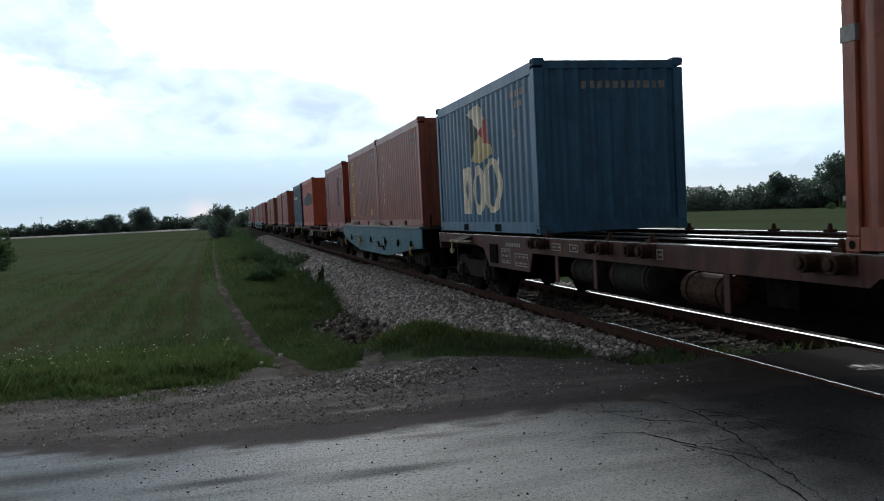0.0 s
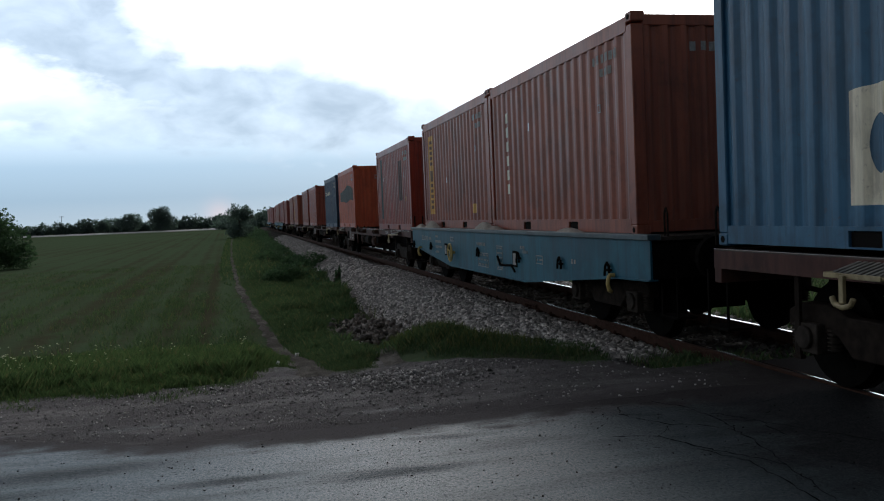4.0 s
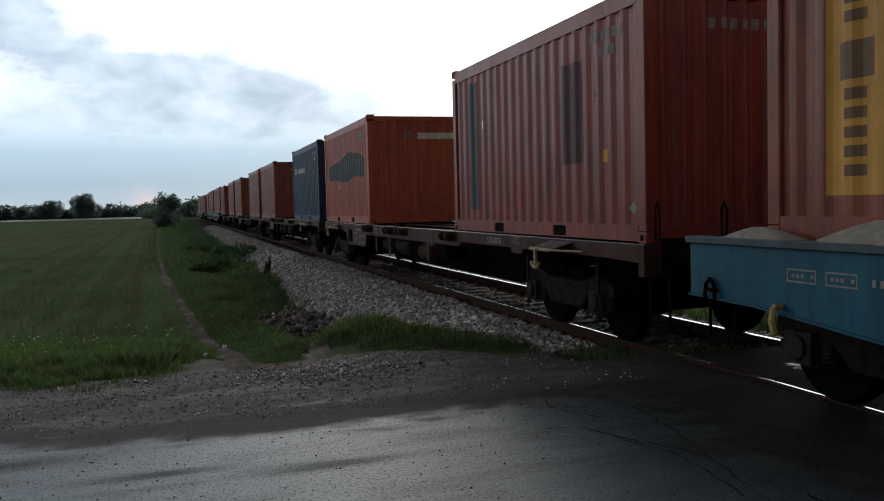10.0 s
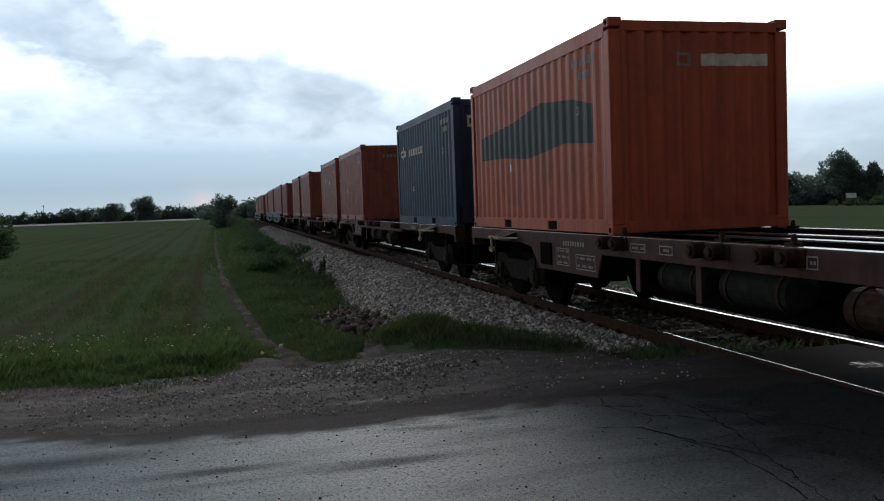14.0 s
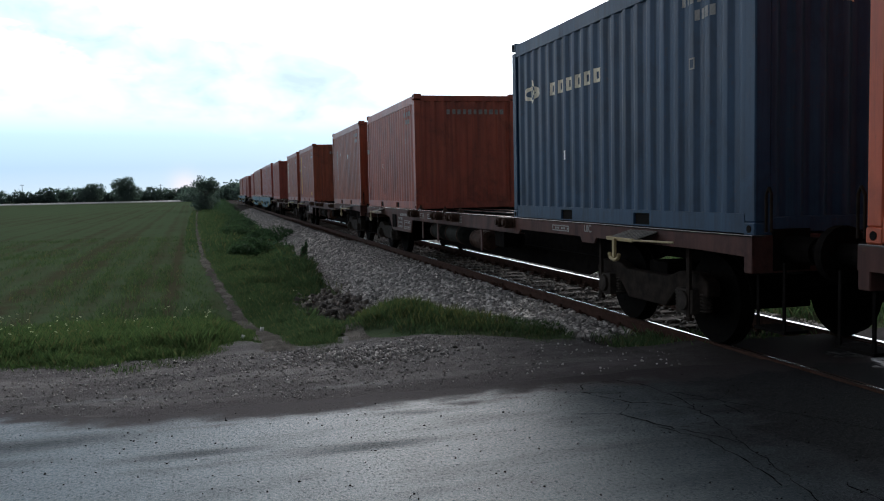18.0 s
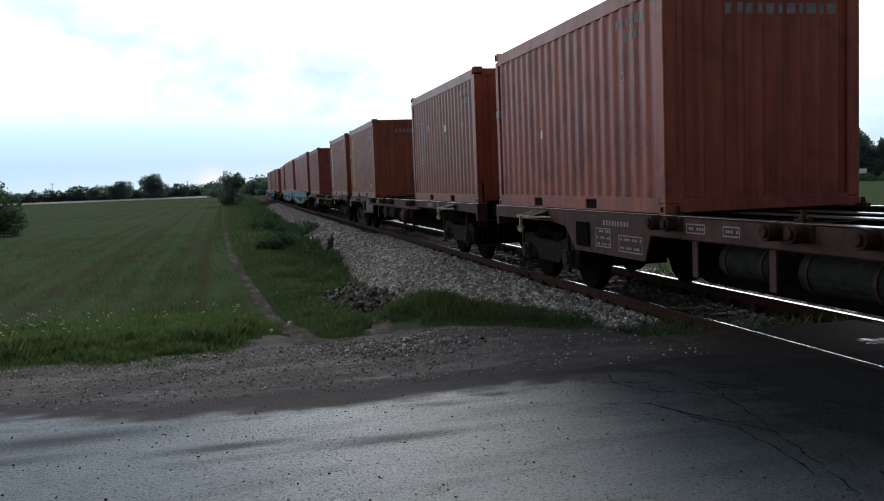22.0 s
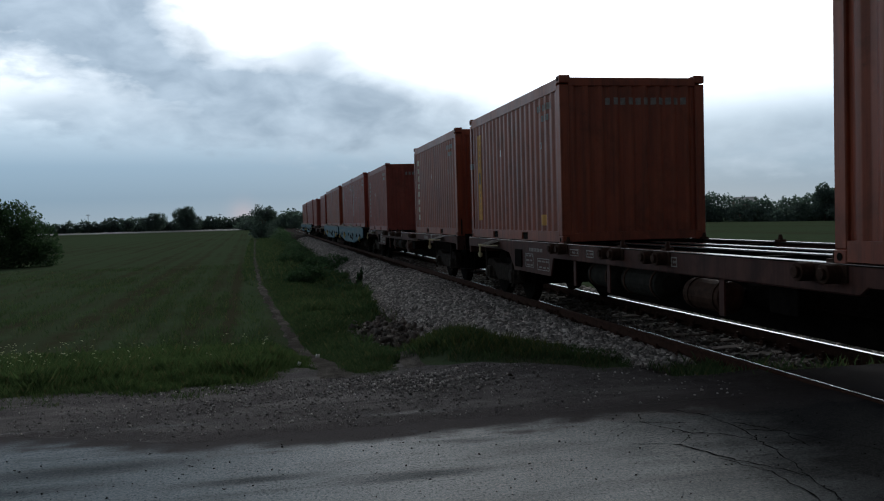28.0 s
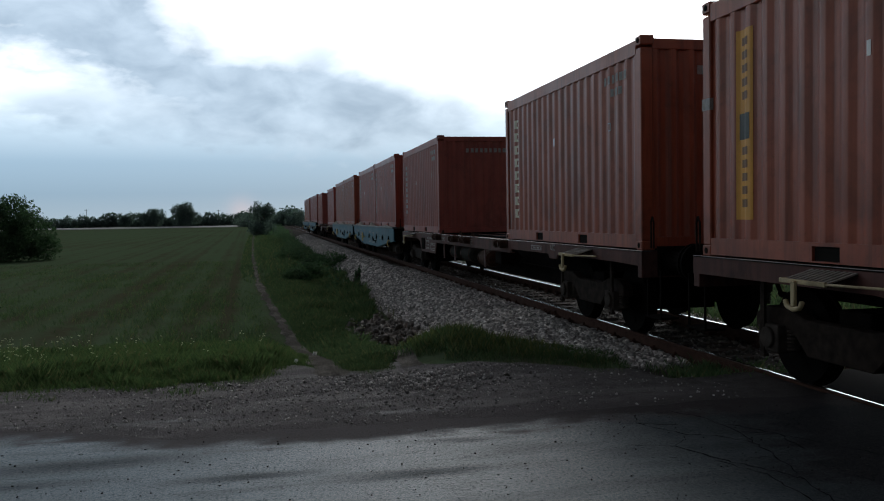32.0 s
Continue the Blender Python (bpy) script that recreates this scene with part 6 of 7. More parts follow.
def lay_stones():
    rng = np.random.default_rng(20)

    def slope(n, y0, y1, d0, d1, power=1.0, side=-1):
        y = y0 + (y1 - y0) * rng.random(n) ** power
        return TRACK + side * (d0 + (d1 - d0) * rng.random(n)), y

    def lay(name, seed, x, y, lo, hi, label):
        z = np.maximum(bank_z(x), ground_z(x, y) - 0.01) + rng.uniform(-0.015, 0.02, len(x))
        stones(name, seed, x, y, z, lo, hi, STONE, label, "ballast")
    x, y = slope(44000, 8.9, 30, 0.84, 3.05, 1.35)
    ok = (y > 9.2 + 0.55 * (TRACK - 1.4 - x).clip(0, 9)) & ~((((x - 2.6) / 1.2) ** 2 + ((y - 10.0) / 1.5) ** 2) < 1)
    lay("ballast_stones", 21, x[ok], y[ok], 0.032, 0.082, "loose grey crushed stones on the ballast bank")
    x, y = slope(17000, 28, 100, 1.2, 2.95, 1.4)
    lay("far_ballast_stones", 22, x, y, 0.05, 0.11, "grey crushed stones along the ballast bank")
    x, y = slope(7000, 8.7, 40, -1.3, 1.3, 1.4)
    stones("track_ballast", 23, x, y, np.full(len(x), -0.20) + rng.uniform(-0.02, 0.03, len(x)), 0.035, 0.075, DARKBALLAST, "dark crushed stones between the sleepers", "ballast")
    x, y = slope(5000, 8.7, 50, 1.3, 2.9, 1.4, 1)
    x, y = x[(y > 12.5) | (x < TRACK + 1.6)], y[(y > 12.5) | (x < TRACK + 1.6)]
    lay("far_shoulder_stones", 24, x, y, 0.045, 0.09, "grey crushed stones on the far shoulder")
    # gravel strewn over the dirt
    n = 3000
    x = rng.normal(0.6, 1.7, n)
    y = 6.9 + 2.3 * rng.random(n) ** 0.7
    ok = y < grass_edge(x) + 0.25
    x, y = x[ok], y[ok]
    stones("loose_gravel", 25, x, y, ground_z(x, y) + 0.008, 0.005, 0.024, RUBBLE, "loose pale gravel strewn over the dirt", "gravel", 0.6)
    x, y = rng.normal(1.45, 0.42, 620), rng.normal(8.6, 0.30, 620)
    stones("gravel_patch", 26, x, y, ground_z(x, y) + 0.010, 0.010, 0.036, RUBBLE, "patch of broken stone in the dirt", "gravel", 0.6)
    x, y = rng.normal(2.1, 0.28, 1000), rng.normal(16.6, 0.85, 1000)
    stones("rubble_pile", 27, x, y, ground_z(x, y) + np.abs(rng.normal(0, 0.07, len(x))), 0.03, 0.11, BROWNSTONE, "small pile of brown rubble by the ballast", "rubble")
    x, y = rng.normal(1.72, 0.14, 90), rng.normal(15.6, 0.45, 90)
    stones("pale_rubble", 31, x, y, ground_z(x, y) + 0.03, 0.04, 0.11, STONE, "pale broken stones beside the brown rubble", "rubble")
    x, y = np.array([-0.95, -0.72, -0.55, -0.42, -0.30, -1.15, 2.1, 2.4]), np.array([8.92, 8.98, 8.85, 8.90, 8.80, 8.75, 8.45, 8.52])
    stones("turf_clods", 29, x, y, ground_z(x, y) + 0.008, 0.03, 0.07, CLOD, "dark flat clods of turf on the dirt", "clods", 0.2)
    x, y = np.array([0.30, 0.62, 1.9]), np.array([10.55, 12.4, 17.5])
    stones("white_pebbles", 30, x, y, ground_z(x, y) + 0.03, 0.04, 0.06, WHITE, "few white pebbles beside the footpath", "pebbles", 0.7)
    # crumbs and dark litter on the asphalt
    x, y = rng.uniform(-3.0, 5.0, 620), rng.uniform(2.6, 6.6, 620)
    stones("road_crumbs", 28, x, y, ground_z(x, y) + 0.024, 0.004, 0.013, SHADE_LITTER, "dark crumbs and leaf litter on the asphalt", "litter", 0.5)


def build_cracks():
    rng = random.Random(8)
    lines = [[(3.27, 6.59), (3.43, 6.30), (3.46, 5.83), (3.38, 5.53), (3.35, 5.21), (3.22, 4.69), (3.10, 4.15), (2.98, 3.63)],
             [(2.49, 6.07), (2.82, 6.29), (2.92, 6.51), (3.27, 6.59)], [(2.82, 6.29), (3.04, 5.85), (3.21, 5.78), (3.38, 5.53)], [(3.04, 5.85), (2.81, 5.59), (2.99, 5.12), (3.22, 4.69)],
             [(2.99, 5.12), (3.35, 5.21)], [(2.81, 5.59), (2.50, 5.70)], [(3.43, 6.30), (3.10, 6.15), (2.82, 6.29)], [(3.46, 5.83), (3.70, 5.70), (3.62, 5.30), (3.35, 5.21)],
             [(2.55, 5.3), (2.75, 5.35)], [(2.9, 5.2), (3.05, 4.85), (3.02, 4.4), (2.95, 3.95)], [(3.5, 6.05), (3.9, 5.3), (4.2, 4.7), (4.45, 4.2)], [(3.3, 3.9), (3.28, 3.4), (3.35, 3.0)]]
    crack = plain("crack_fill", (0.012, 0.012, 0.012), 0.9, 0, 0.2, 0)
    crack.node_tree.nodes["Principled BSDF"].inputs["Specular IOR Level"].default_value = 0.0
    for line in lines:
        pts = []
        for (a, b), (c, d) in zip(line, line[1:]):
            m = max(2, int(math.hypot(c - a, d - b) / 0.06))
            for k in range(m):
                pts.append((a + (c - a) * k / m + rng.uniform(-0.02, 0.02), b + (d - b) * k / m + rng.uniform(-0.02, 0.02)))
        pts.append(line[-1])
        v, f = [], []
        for k, (px, py) in enumerate(pts):
            w = 0.0025 + 0.0065 * rng.random() ** 2
            z = float(ground_z(px, py)) + 0.026 + 0.028 * (1 - float(smooth(0.55, 1.5, abs(px - TRACK))))
            v += [(px - w, py - w * 0.6, z), (px + w, py + w * 0.6, z)]
            if k:
                f.append((2 * k - 2, 2 * k - 1, 2 * k + 1, 2 * k))
        tagged(new("road_crack", Build().add(v, f).mesh("road_crack", crack)), "dark branching crack in the asphalt", "crack", "cracks in the road", "structure")


def build_puddles():
    m, nt, bs, co = material("puddle_water")
    bs.inputs["Base Color"].default_value = (0.02, 0.02, 0.02, 1)
    ripple = noise_at(nt, co, 16.0, 4.0, 0.6, (1.0, 0.35, 1.0))
    nt.links.new(ramp(nt, ripple, [(0.36, 0.32), (0.60, 0.85)]), bs.inputs["Roughness"])
    nt.links.new(ramp(nt, ripple, [(0.36, 0.14), (0.60, 0.02)]), bs.inputs["Specular IOR Level"])
    bump(nt, bs, ripple, 0.25, 0.01)
    for x, y, rx, ry in ((5.76, 6.78, 0.20, 0.15), (5.86, 6.18, 0.30, 0.24)):
        v = []
        for i in range(48):
            a = 2 * math.pi * i / 48
            q = 1 + 0.22 * math.sin(3 * a + x * 9) + 0.16 * math.sin(5 * a + y * 3) + 0.10 * math.sin(9 * a + y)
            v.append((x + rx * q * math.cos(a), y + ry * q * math.sin(a), -0.0165))
        tagged(new("puddle", Build().add(v, [tuple(range(48))]).mesh("puddle", m)), "shallow puddle of rain water between the rails", "puddle", "puddles", "structure")


def build_trail():
    ys = np.arange(9.6, 15.6, 0.15)
    t = np.linspace(-1, 1, 5)
    X = (1.60 + 0.035 * (ys - 10.0))[:, None] + ((0.15 + 0.04 * np.sin(ys * 3)) * np.clip((16.0 - ys) / 1.5, 0.2, 1))[:, None] * t[None, :]
    Y = np.repeat(ys[:, None], 5, 1)
    me = big_mesh("side_trail", np.stack([X, Y, ground_z(X, Y) + 0.012], -1).reshape(-1, 3), grid_faces(len(ys), 5), PATHDIRT, True)
    tagged(new("side_trail", me), "short bare earth trail to the rubble", "footpath", kind="structure")


plant_grass()
plant_flowers()
lay_stones()
build_cracks()
build_puddles()
build_trail()


# ---------------------------------------------------------------- trees and hedges
def foliage(seed, blobs, n, size, mat, name="crown"):
    """Many small leaf clumps over uneven balls: (x, y, z, rx, ry, rz)."""
    rng = np.random.default_rng(seed)
    vol = np.array([b[3] * b[5] + b[4] * b[5] for b in blobs])
    pick = rng.choice(len(blobs), n, p=vol / vol.sum())
    B = np.array(blobs)[pick]
    d = rng.normal(size=(n, 3))
    d /= np.linalg.norm(d, axis=1)[:, None]
    r = rng.uniform(0.35, 1.0, n) ** 0.45
    r *= 1 + 0.22 * np.sin(d[:, 0] * 7 + d[:, 2] * 5 + pick) * np.sin(d[:, 1] * 6 + pick * 1.7)
    P = B[:, :3] + d * r[:, None] * B[:, 3:]
    s = size * rng.uniform(0.5, 1.4, n)
    a = rng.normal(size=(n, 3))
    a /= np.linalg.norm(a, axis=1)[:, None]
    b = np.cross(a, rng.normal(size=(n, 3)))
    b /= np.linalg.norm(b, axis=1)[:, None]
    a, b = a * s[:, None], b * (s * 0.6)[:, None]
    V = np.stack([P - a, P - b * 0.9, P + a, P + b], 1)
    return big_mesh(name, V.reshape(-1, 3), np.arange(4 * n).reshape(n, 4), mat)


def tree(name, x, y, height, width, seed, n, leaf, mat, label, category="tree", low=0.25, spiky=False):
    rng = random.Random(seed)
    z = float(ground_z(x, y)) - 0.05
    t = tagged(new(name), label, category)
    t.location = (x, y, z)
    trunk = Build().rod((0, 0, -0.1), (0.03 * height * rng.uniform(-1, 1), 0, height * 0.55), 0.030 * height, 9, 0.014 * height)
    blobs = []
    k = 9 if not spiky else 7
    for i in range(k):
        a = 2 * math.pi * i / k + rng.uniform(-0.3, 0.3)
        q = width * 0.5 * rng.uniform(0.35, 0.68)
        zc = height * rng.uniform(low + 0.12, 0.74)
        c = (q * math.cos(a), q * math.sin(a), zc)
        r = width * rng.uniform(0.17, 0.27)
        blobs.append((*c, r, r, min(r * 0.9, zc * 0.92, height - zc)))
        trunk.rod((0, 0, height * rng.uniform(0.2, 0.5)), c, 0.012 * height, 6, 0.004 * height)
    blobs.append((0, 0, height * 0.62, width * 0.28, width * 0.28, height * 0.30))
    if spiky:
        blobs += [(0, 0, height * 0.2, width * 0.42, width * 0.4, height * 0.24), (width * 0.25, 0, height * 0.16, width * 0.3, width * 0.3, height * 0.2)]
        blobs += [(-width * 0.16, 0, height * 0.80, width * 0.11, width * 0.11, height * 0.2), (width * 0.2, 0, height * 0.76, width * 0.12, width * 0.12, height * 0.2)]
    else:
        blobs.append((rng.uniform(-0.1, 0.1) * width, 0, height * 0.83, width * 0.22, width * 0.22, height * 0.17))
    put("trunk", trunk.mesh("trunk", BARK), t)
    put("crown", foliage(seed, blobs, n, leaf, mat), t)
    return t


def bush(name, x, y, blobs, seed, n, leaf, mat, label):
    z = float(ground_z(x, y)) - 0.05
    t = tagged(new(name), label, "bush")
    t.location = (x, y, z)
    rng = random.Random(seed)
    stems = Build()
    for b in blobs:
        stems.rod((rng.uniform(-0.3, 0.3), rng.uniform(-0.3, 0.3), -0.05), (b[0], b[1], b[2]), 0.06, 7, 0.02)
    put("trunk", stems.mesh("trunk", BARK), t)
    put("crown", foliage(seed, blobs, n, leaf, mat), t)
    return t


def hedge(name, seed, line, n, leaf, mat, label):
    """A far belt of trees and scrub: line of (x, y, height, width)."""
    rng = random.Random(seed)
    blobs = []
    for (xa, ya, ha, wa), (xb, yb, hb, wb) in zip(line, line[1:]):
        m = max(2, int(math.hypot(xb - xa, yb - ya) / max(2.0, 0.7 * (wa + wb) / 2)))
        for i in range(m):
            f = (i + rng.uniform(-0.3, 0.3)) / m
            h = (ha + (hb - ha) * f) * rng.uniform(0.72, 1.12)
            w = (wa + (wb - wa) * f) * rng.uniform(0.7, 1.2)
            x, y = xa + (xb - xa) * f, ya + (yb - ya) * f
            z = float(ground_z(x, y))
            blobs.append((x, y, z + h * 0.45, w * 0.6, w * 0.6, h * 0.55))
            blobs.append((x + rng.uniform(-1, 1) * w * 0.4, y, z + h * 0.27, w * 0.9, w * 0.6, h * 0.36))
    tagged(new(name, foliage(seed, blobs, n, leaf, mat, name)), label, "trees", kind="stuff")


def polar(az, dist):
    return dist * math.sin(radians(az)), dist * math.cos(radians(az))


def plant_trees():
    bush("field_bush", -15.6, 55.0, [(0, 0, 1.9, 2.3, 2.2, 1.8), (-1.8, 0.3, 1.6, 1.6, 1.5, 1.5), (1.7, -0.2, 1.4, 1.5, 1.5, 1.35), (0.7, 0, 2.8, 1.4, 1.4, 1.2), (-0.9, 0, 2.9, 1.3, 1.3, 1.15),
                                     (2.5, 0, 0.8, 0.9, 0.9, 0.8), (-2.8, 0, 0.9, 0.9, 0.9, 0.9), (0.2, -0.8, 0.9, 2.6, 1.2, 0.9)], 31, 21000, 0.085, LEAF, "large dark round bush standing in the field")
    for vx, vy, vw, vh, seed in ((0.95, 31.0, 0.45, 0.34, 51), (1.35, 33.2, 0.55, 0.42, 52), (2.85, 39.8, 0.70, 0.50, 53), (2.2, 41.5, 0.6, 0.40, 54), (1.1, 47.0, 0.7, 0.45, 55), (1.7, 57.0, 0.9, 0.6, 56)):
        bush("verge_shrub", vx, vy, [(0, 0, vh * 0.8, vw, vw, vh * 0.8), (vw * 0.7, 0.2, vh * 0.6, vw * 0.7, vw * 0.6, vh * 0.6), (-vw * 0.6, 0, vh * 0.5, vw * 0.6, vw * 0.6, vh * 0.55)], seed, 1500, 0.05, LEAF,
             "low dark shrub in the rough verge grass")
    bush("tall_weed", 2.85, 28.2, [(0, 0, 0.28, 0.10, 0.10, 0.30), (0.08, 0, 0.5, 0.05, 0.05, 0.22)], 57, 420, 0.035, LEAF, "tall dark weed at the foot of the ballast")
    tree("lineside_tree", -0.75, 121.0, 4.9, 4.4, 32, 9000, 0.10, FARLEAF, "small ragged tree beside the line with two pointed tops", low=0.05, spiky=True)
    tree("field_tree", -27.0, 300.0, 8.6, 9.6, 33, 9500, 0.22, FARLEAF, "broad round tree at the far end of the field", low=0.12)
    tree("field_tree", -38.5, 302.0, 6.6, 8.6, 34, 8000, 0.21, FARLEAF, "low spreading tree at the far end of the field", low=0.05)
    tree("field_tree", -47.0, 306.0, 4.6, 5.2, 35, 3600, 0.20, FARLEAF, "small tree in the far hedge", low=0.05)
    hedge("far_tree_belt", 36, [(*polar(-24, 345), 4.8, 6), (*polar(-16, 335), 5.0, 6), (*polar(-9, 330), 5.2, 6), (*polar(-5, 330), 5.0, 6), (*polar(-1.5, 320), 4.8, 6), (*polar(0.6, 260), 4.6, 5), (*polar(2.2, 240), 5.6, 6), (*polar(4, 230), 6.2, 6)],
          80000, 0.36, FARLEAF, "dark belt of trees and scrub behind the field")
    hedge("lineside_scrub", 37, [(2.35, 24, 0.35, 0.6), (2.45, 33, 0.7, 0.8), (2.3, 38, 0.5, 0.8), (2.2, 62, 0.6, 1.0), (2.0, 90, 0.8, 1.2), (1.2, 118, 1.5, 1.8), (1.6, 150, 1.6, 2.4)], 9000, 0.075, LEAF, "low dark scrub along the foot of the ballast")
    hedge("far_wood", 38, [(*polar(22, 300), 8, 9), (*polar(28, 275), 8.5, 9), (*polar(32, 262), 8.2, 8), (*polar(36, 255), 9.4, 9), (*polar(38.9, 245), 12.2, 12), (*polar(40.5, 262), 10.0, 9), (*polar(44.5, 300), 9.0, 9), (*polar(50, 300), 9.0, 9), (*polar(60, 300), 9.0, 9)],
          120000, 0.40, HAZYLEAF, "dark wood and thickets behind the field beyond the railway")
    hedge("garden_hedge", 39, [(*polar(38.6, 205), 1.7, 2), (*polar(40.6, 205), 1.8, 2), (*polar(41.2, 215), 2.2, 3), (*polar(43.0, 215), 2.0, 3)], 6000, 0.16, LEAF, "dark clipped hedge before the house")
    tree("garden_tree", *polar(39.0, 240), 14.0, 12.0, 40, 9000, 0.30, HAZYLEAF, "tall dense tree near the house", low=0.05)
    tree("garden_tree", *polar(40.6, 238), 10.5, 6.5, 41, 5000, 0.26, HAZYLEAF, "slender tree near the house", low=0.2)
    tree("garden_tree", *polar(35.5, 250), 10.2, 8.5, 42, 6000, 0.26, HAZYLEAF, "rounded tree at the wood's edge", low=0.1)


plant_trees()


# ---------------------------------------------------------------- far things
BRICK = plain("red_brick_wall", (0.22, 0.10, 0.075), 0.85, 0, 0.25, 1.2)
TILE = plain("clay_roof_tiles", (0.17, 0.075, 0.055), 0.8, 0, 0.3, 1.0)
GLASS = plain("pale_window_blind", (0.55, 0.56, 0.56), 0.3, 0, 0.1, 0)
POLEWOOD = plain("grey_pole_wood", (0.16, 0.14, 0.12), 0.85, 0, 0.3, 3.0)
FARROAD = plain("far_pale_road", (0.34, 0.34, 0.33), 0.6, 0, 0.15, 0.2)


def build_house():
    x, y = polar(42.3, 265)
    z = float(ground_z(x, y)) - 0.3
    h = tagged(new("house"), "red brick gabled house with pale window blinds", "house")
    h.matrix_basis = pose(x, y, z, 0, 0, -42.3)
    w, d, e, a = 4.3, 13.0, 6.4, 9.6
    put("wall", Build().add([(-w, 0, 0), (w, 0, 0), (w, 0, e), (0, 0, a), (-w, 0, e), (-w, d, 0), (w, d, 0), (w, d, e), (0, d, a), (-w, d, e)],
                            [(0, 1, 2, 3, 4), (9, 8, 7, 6, 5), (1, 6, 7, 2), (5, 0, 4, 9)]).mesh("wall", BRICK), h)
    b = Build()
    for s in (-1, 1):
        b.add([(s * (w + 0.5), -0.5, e - 0.37), (0, -0.5, a), (0, d + 0.5, a), (s * (w + 0.5), d + 0.5, e - 0.37), (s * (w + 0.5), -0.5, e - 0.12), (0, -0.5, a + 0.25), (0, d + 0.5, a + 0.25), (s * (w + 0.5), d + 0.5, e - 0.12)],
              [(0, 1, 2, 3), (4, 7, 6, 5), (0, 4, 5, 1), (3, 2, 6, 7), (0, 3, 7, 4)])
    roof = put("roof", b.mesh("roof", TILE), h)
    put("chimney", Build().box(0.9, 5.5, a - 1.2, 1.7, 6.3, a + 1.0).mesh("chimney", BRICK, 0.03), roof)
    put("wing", Build().box(w, 4.0, 0, w + 9.0, d, e - 0.4).mesh("wing", BRICK), h)
    put("wing_roof", Build().slab([(3.6, e - 0.5), (8.5, a - 1.0), (d + 0.4, e - 0.5)], w, w + 9.4).mesh("wing_roof", TILE), h)
    for wx, wz in ((-1.7, 1.0), (1.5, 1.0), (-1.7, 3.1), (1.3, 3.3), (-1.7, 5.2), (1.3, 5.2), (0.0, 7.6)):
        win = put("window", Build().box(wx - 0.62, -0.06, wz - 0.1, wx + 0.62, 0.02, wz + 1.35).mesh("window", POLEWOOD, 0.02), h)
        put("pane", Build().box(wx - 0.52, -0.08, wz, wx + 0.52, -0.062, wz + 1.25).mesh("pane", GLASS), win)


def build_barn():
    x, y = polar(31.0, 300)
    z = float(ground_z(x, y)) - 0.3
    h = tagged(new("barn"), "long farm barn with a pale metal roof behind the trees", "barn")
    h.matrix_basis = pose(x, y, z, 0, 0, -20)
    w, d, e, a = 3.4, 7.0, 5.9, 7.9
    put("wall", Build().add([(-w, 0, 0), (w, 0, 0), (w, d, 0), (-w, d, 0), (-w, 0, e), (w, 0, e), (w, d, e), (-w, d, e), (-w, d / 2, a), (w, d / 2, a)],
                            [(0, 1, 5, 4), (2, 3, 7, 6), (1, 2, 6, 9, 5), (3, 0, 4, 8, 7)]).mesh("wall", BRICK), h)
    for s in (0, 1):
        y0, y1 = (-0.5, d / 2) if s == 0 else (d + 0.5, d / 2)
        put("roof_slope", Build().add([(-w - 0.4, y0, e - 0.2), (w + 0.4, y0, e - 0.2), (w + 0.4, y1, a + 0.1), (-w - 0.4, y1, a + 0.1), (-w - 0.4, y0, e + 0.0), (w + 0.4, y0, e + 0.0), (w + 0.4, y1, a + 0.3), (-w - 0.4, y1, a + 0.3)],
                                      [(0, 3, 2, 1), (4, 5, 6, 7), (0, 1, 5, 4), (1, 2, 6, 5), (2, 3, 7, 6), (3, 0, 4, 7)]).mesh("roof_slope", WHITE), h, None, "pale sheet metal roof")


def build_board():
    x, y = polar(39.4, 200)
    z = float(ground_z(x, y))
    s = tagged(new("sign_board"), "small white board on two posts", "sign")
    s.matrix_basis = pose(x, y, z, 0, 0, -39.4)
    put("panel", Build().box(-1.0, -0.05, 1.7, 1.0, 0.05, 2.7).mesh("panel", WHITE, 0.02), s)
    for q in (-0.8, 0.8):
        put("post", Build().box(q - 0.06, 0.05, 0, q + 0.06, 0.15, 2.6).mesh("post", POLEWOOD), s)


def pole(x, y, height, strut=False):
    z = float(ground_z(x, y))
    p = tagged(new("utility_pole"), "grey wooden utility pole with a crossarm", "pole", "utility poles")
    p.location = (x, y, z)
    put("shaft", Build().rod((0, 0, -0.2), (0, 0, height), 0.15, 9, 0.10).mesh("shaft", POLEWOOD), p)
    arm = put("crossarm", Build().box(-0.9, -0.06, height - 0.55, 0.9, 0.06, height - 0.42).mesh("crossarm", POLEWOOD), p)
    for q in (-0.75, 0.0, 0.75):
        put("insulator", Build().rod((q, 0, height - 0.42), (q, 0, height - 0.22), 0.05, 8, 0.03).mesh("insulator", PALE), arm)
    if strut:
        put("strut", Build().rod((1.9, 0, -0.1), (0.1, 0, height - 1.3), 0.10, 8).mesh("strut", POLEWOOD), p)


def far_road():
    xs = np.linspace(-190, -4, 60)
    w = wav(xs, 0.6, 0.05)
    X = np.stack([xs] * 4)
    Y = np.stack([291.0 + w, 292.2 + w, 299.0 + w, 300.2 + w])
    rise = np.array([-0.1, 0.36, 0.42, -0.1])[:, None]
    me = big_mesh("far_road", np.stack([X, Y, ground_z(X, Y) + rise], -1).reshape(-1, 3), grid_faces(4, 60), FARROAD)
    tagged(new("far_road", me), "pale country road on a low bank at the far edge of the field", "road", kind="structure")


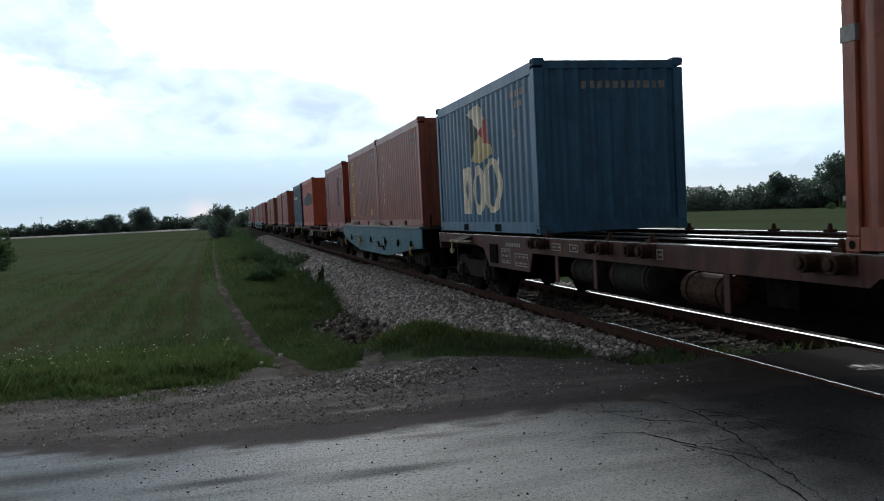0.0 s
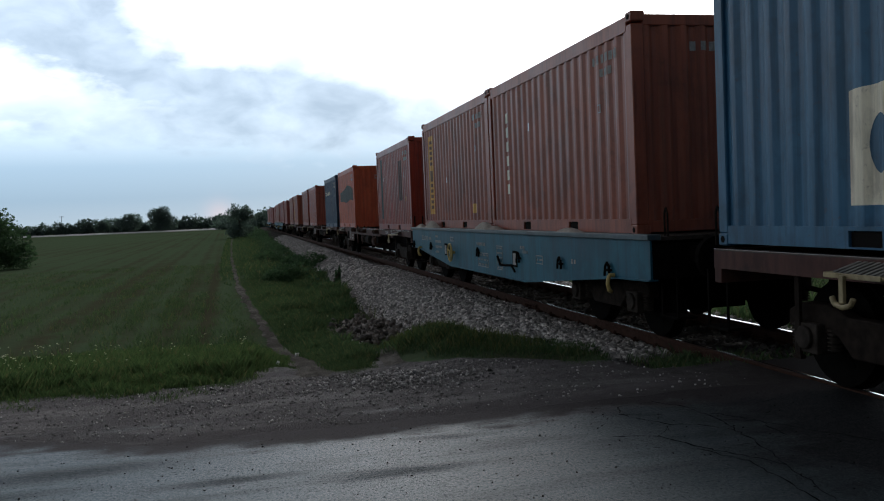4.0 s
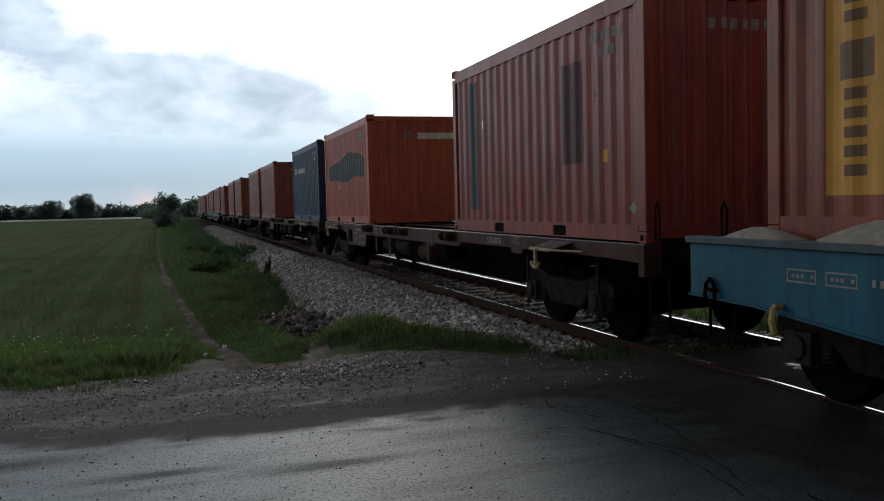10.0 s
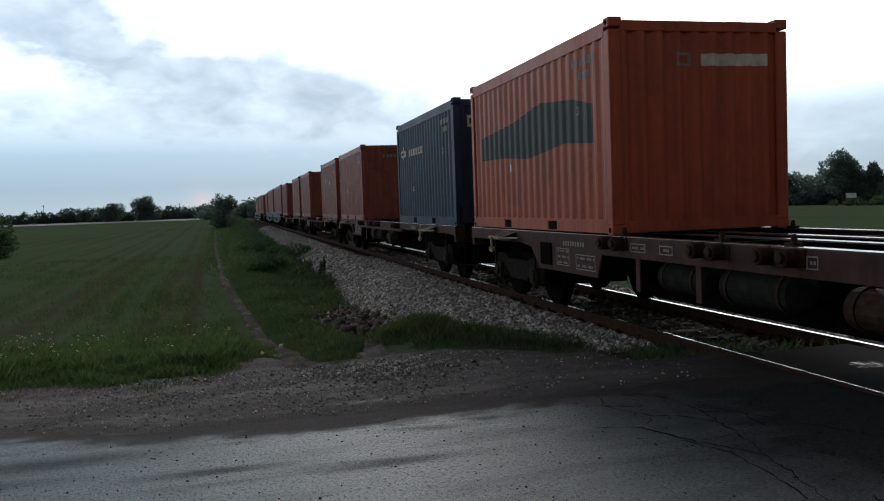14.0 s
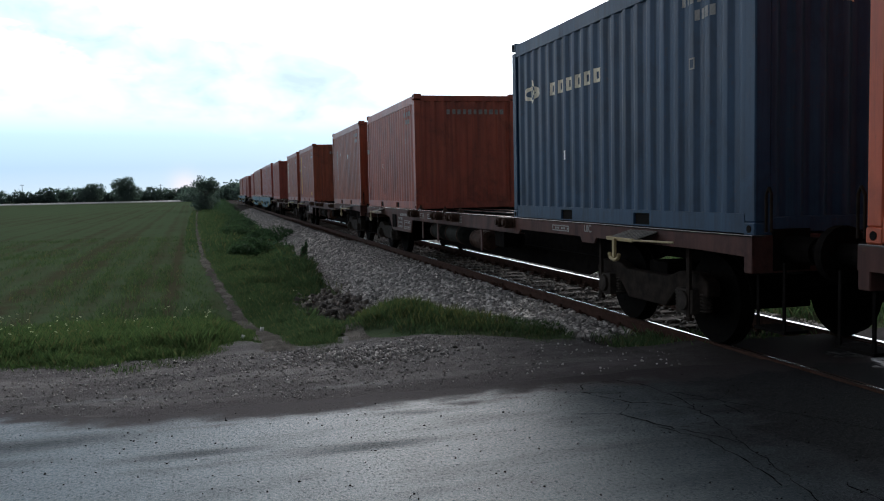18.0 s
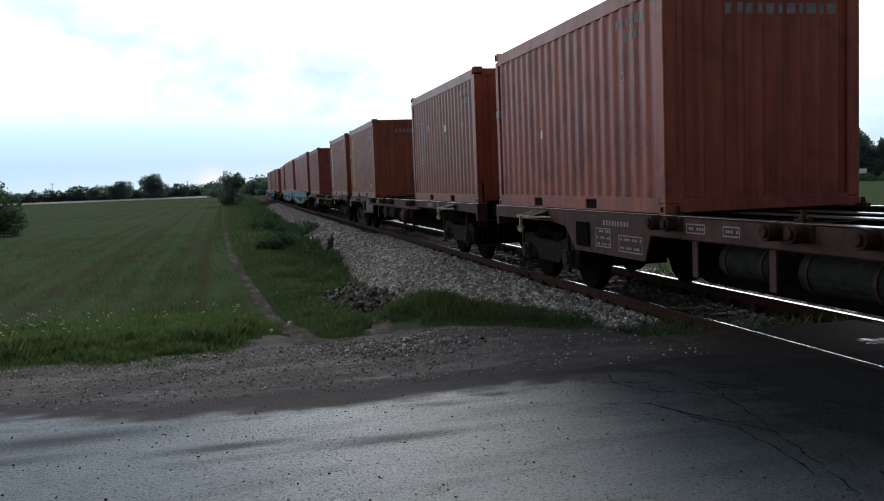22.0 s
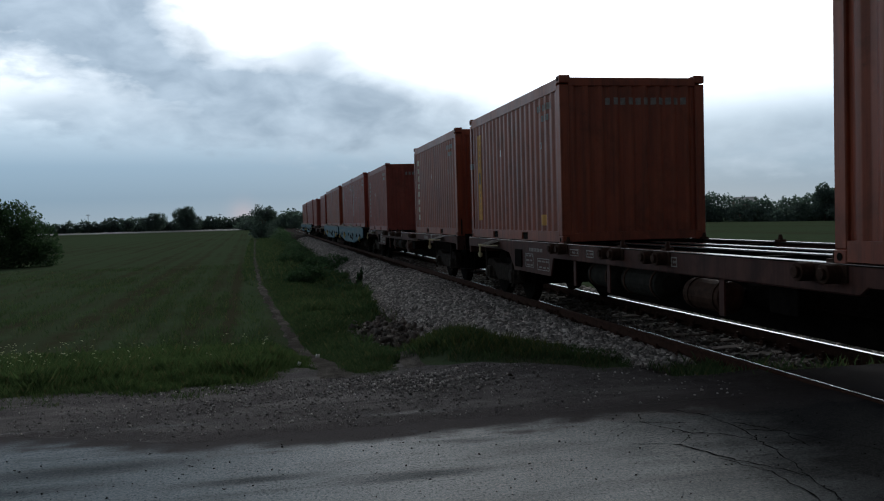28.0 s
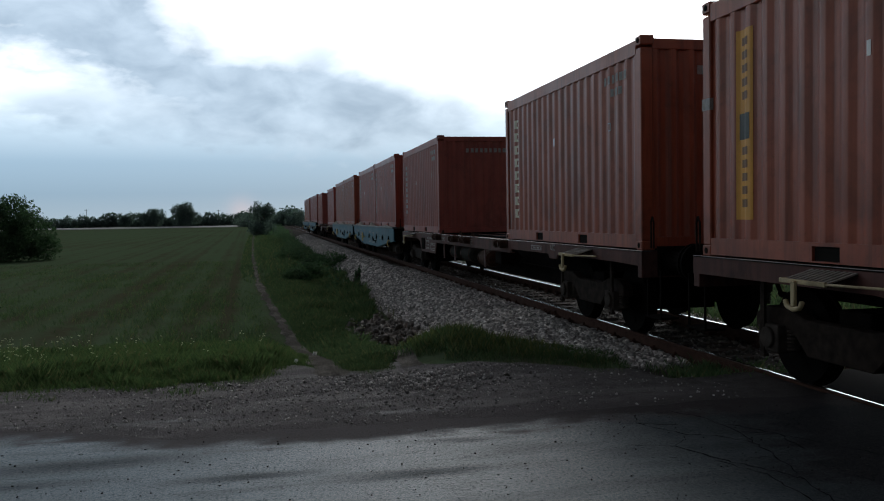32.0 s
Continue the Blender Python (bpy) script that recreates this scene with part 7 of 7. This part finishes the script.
build_house()
build_barn()
build_board()
pole(*polar(-16.84, 125), 6.7, True)
pole(*polar(-11.0, 420), 8.2)
pole(*polar(-3.1, 400), 7.0)
pole(*polar(-9.0, 430), 6.5)
far_road()


def lay_nearest_stones():
    """The stones at the near end of the bank, one by one."""
    rng = np.random.default_rng(77)
    kinds = []
    for k in range(10):
        v = CUBE * (1 + rng.uniform(-0.42, 0.30, (8, 3))) * np.array([0.5, 0.5, 0.38])
        kinds.append(big_mesh("stone", v, CUBEF, LOOSE))
    x = TRACK - rng.uniform(1.15, 2.75, 290)
    y = 9.0 + 0.55 * (TRACK - 1.4 - x).clip(0, 9) + rng.uniform(0.0, 1.5, 290)
    z = np.maximum(bank_z(x), ground_z(x, y)) + 0.022
    for i in range(290):
        k = rng.uniform(0.04, 0.085)
        m = pose(x[i], y[i], z[i], rng.uniform(-25, 25), rng.uniform(-25, 25), rng.uniform(0, 360)) @ Matrix.Diagonal((k, k, k, 1))
        put("stone", kinds[i % 10], BANK, m)


def loose_stone():
    m, nt, bs, co = material("loose_ballast_stone")
    rnd = nt.nodes.new("ShaderNodeObjectInfo").outputs["Random"]
    n = noise_at(nt, co, 3.0, 4.0, 0.6)
    c = mix(nt, n, (0.17, 0.158, 0.142), (0.38, 0.355, 0.325))
    nt.links.new(mix(nt, 1.0, c, ramp(nt, rnd, [(0.0, 0.45), (0.6, 1.0), (1.0, 1.6)]), "MULTIPLY"), bs.inputs["Base Color"])
    bs.inputs["Roughness"].default_value = 0.85
    bump(nt, bs, n, 0.3, 0.05)
    return m


LOOSE = loose_stone()
lay_nearest_stones()


# ---------------------------------------------------------------- what moves
START, SPEED = 11.97, 2.625


def motions():
    for thing, offset, height in RAILS:
        walk(thing, [(t, pose(TRACK, START + offset - SPEED * t, height)) for t in (0, 8, 16, 24, 32)])
    # wheels roll with the train: the angle follows the way it has gone
    turn = math.degrees(SPEED / 0.455)
    times = [0.25 * k for k in range(129)]
    for wheel, y in WHEELS:
        walk(wheel, [(t, pose(0, y, 0.46, turn * t)) for t in times])


motions()
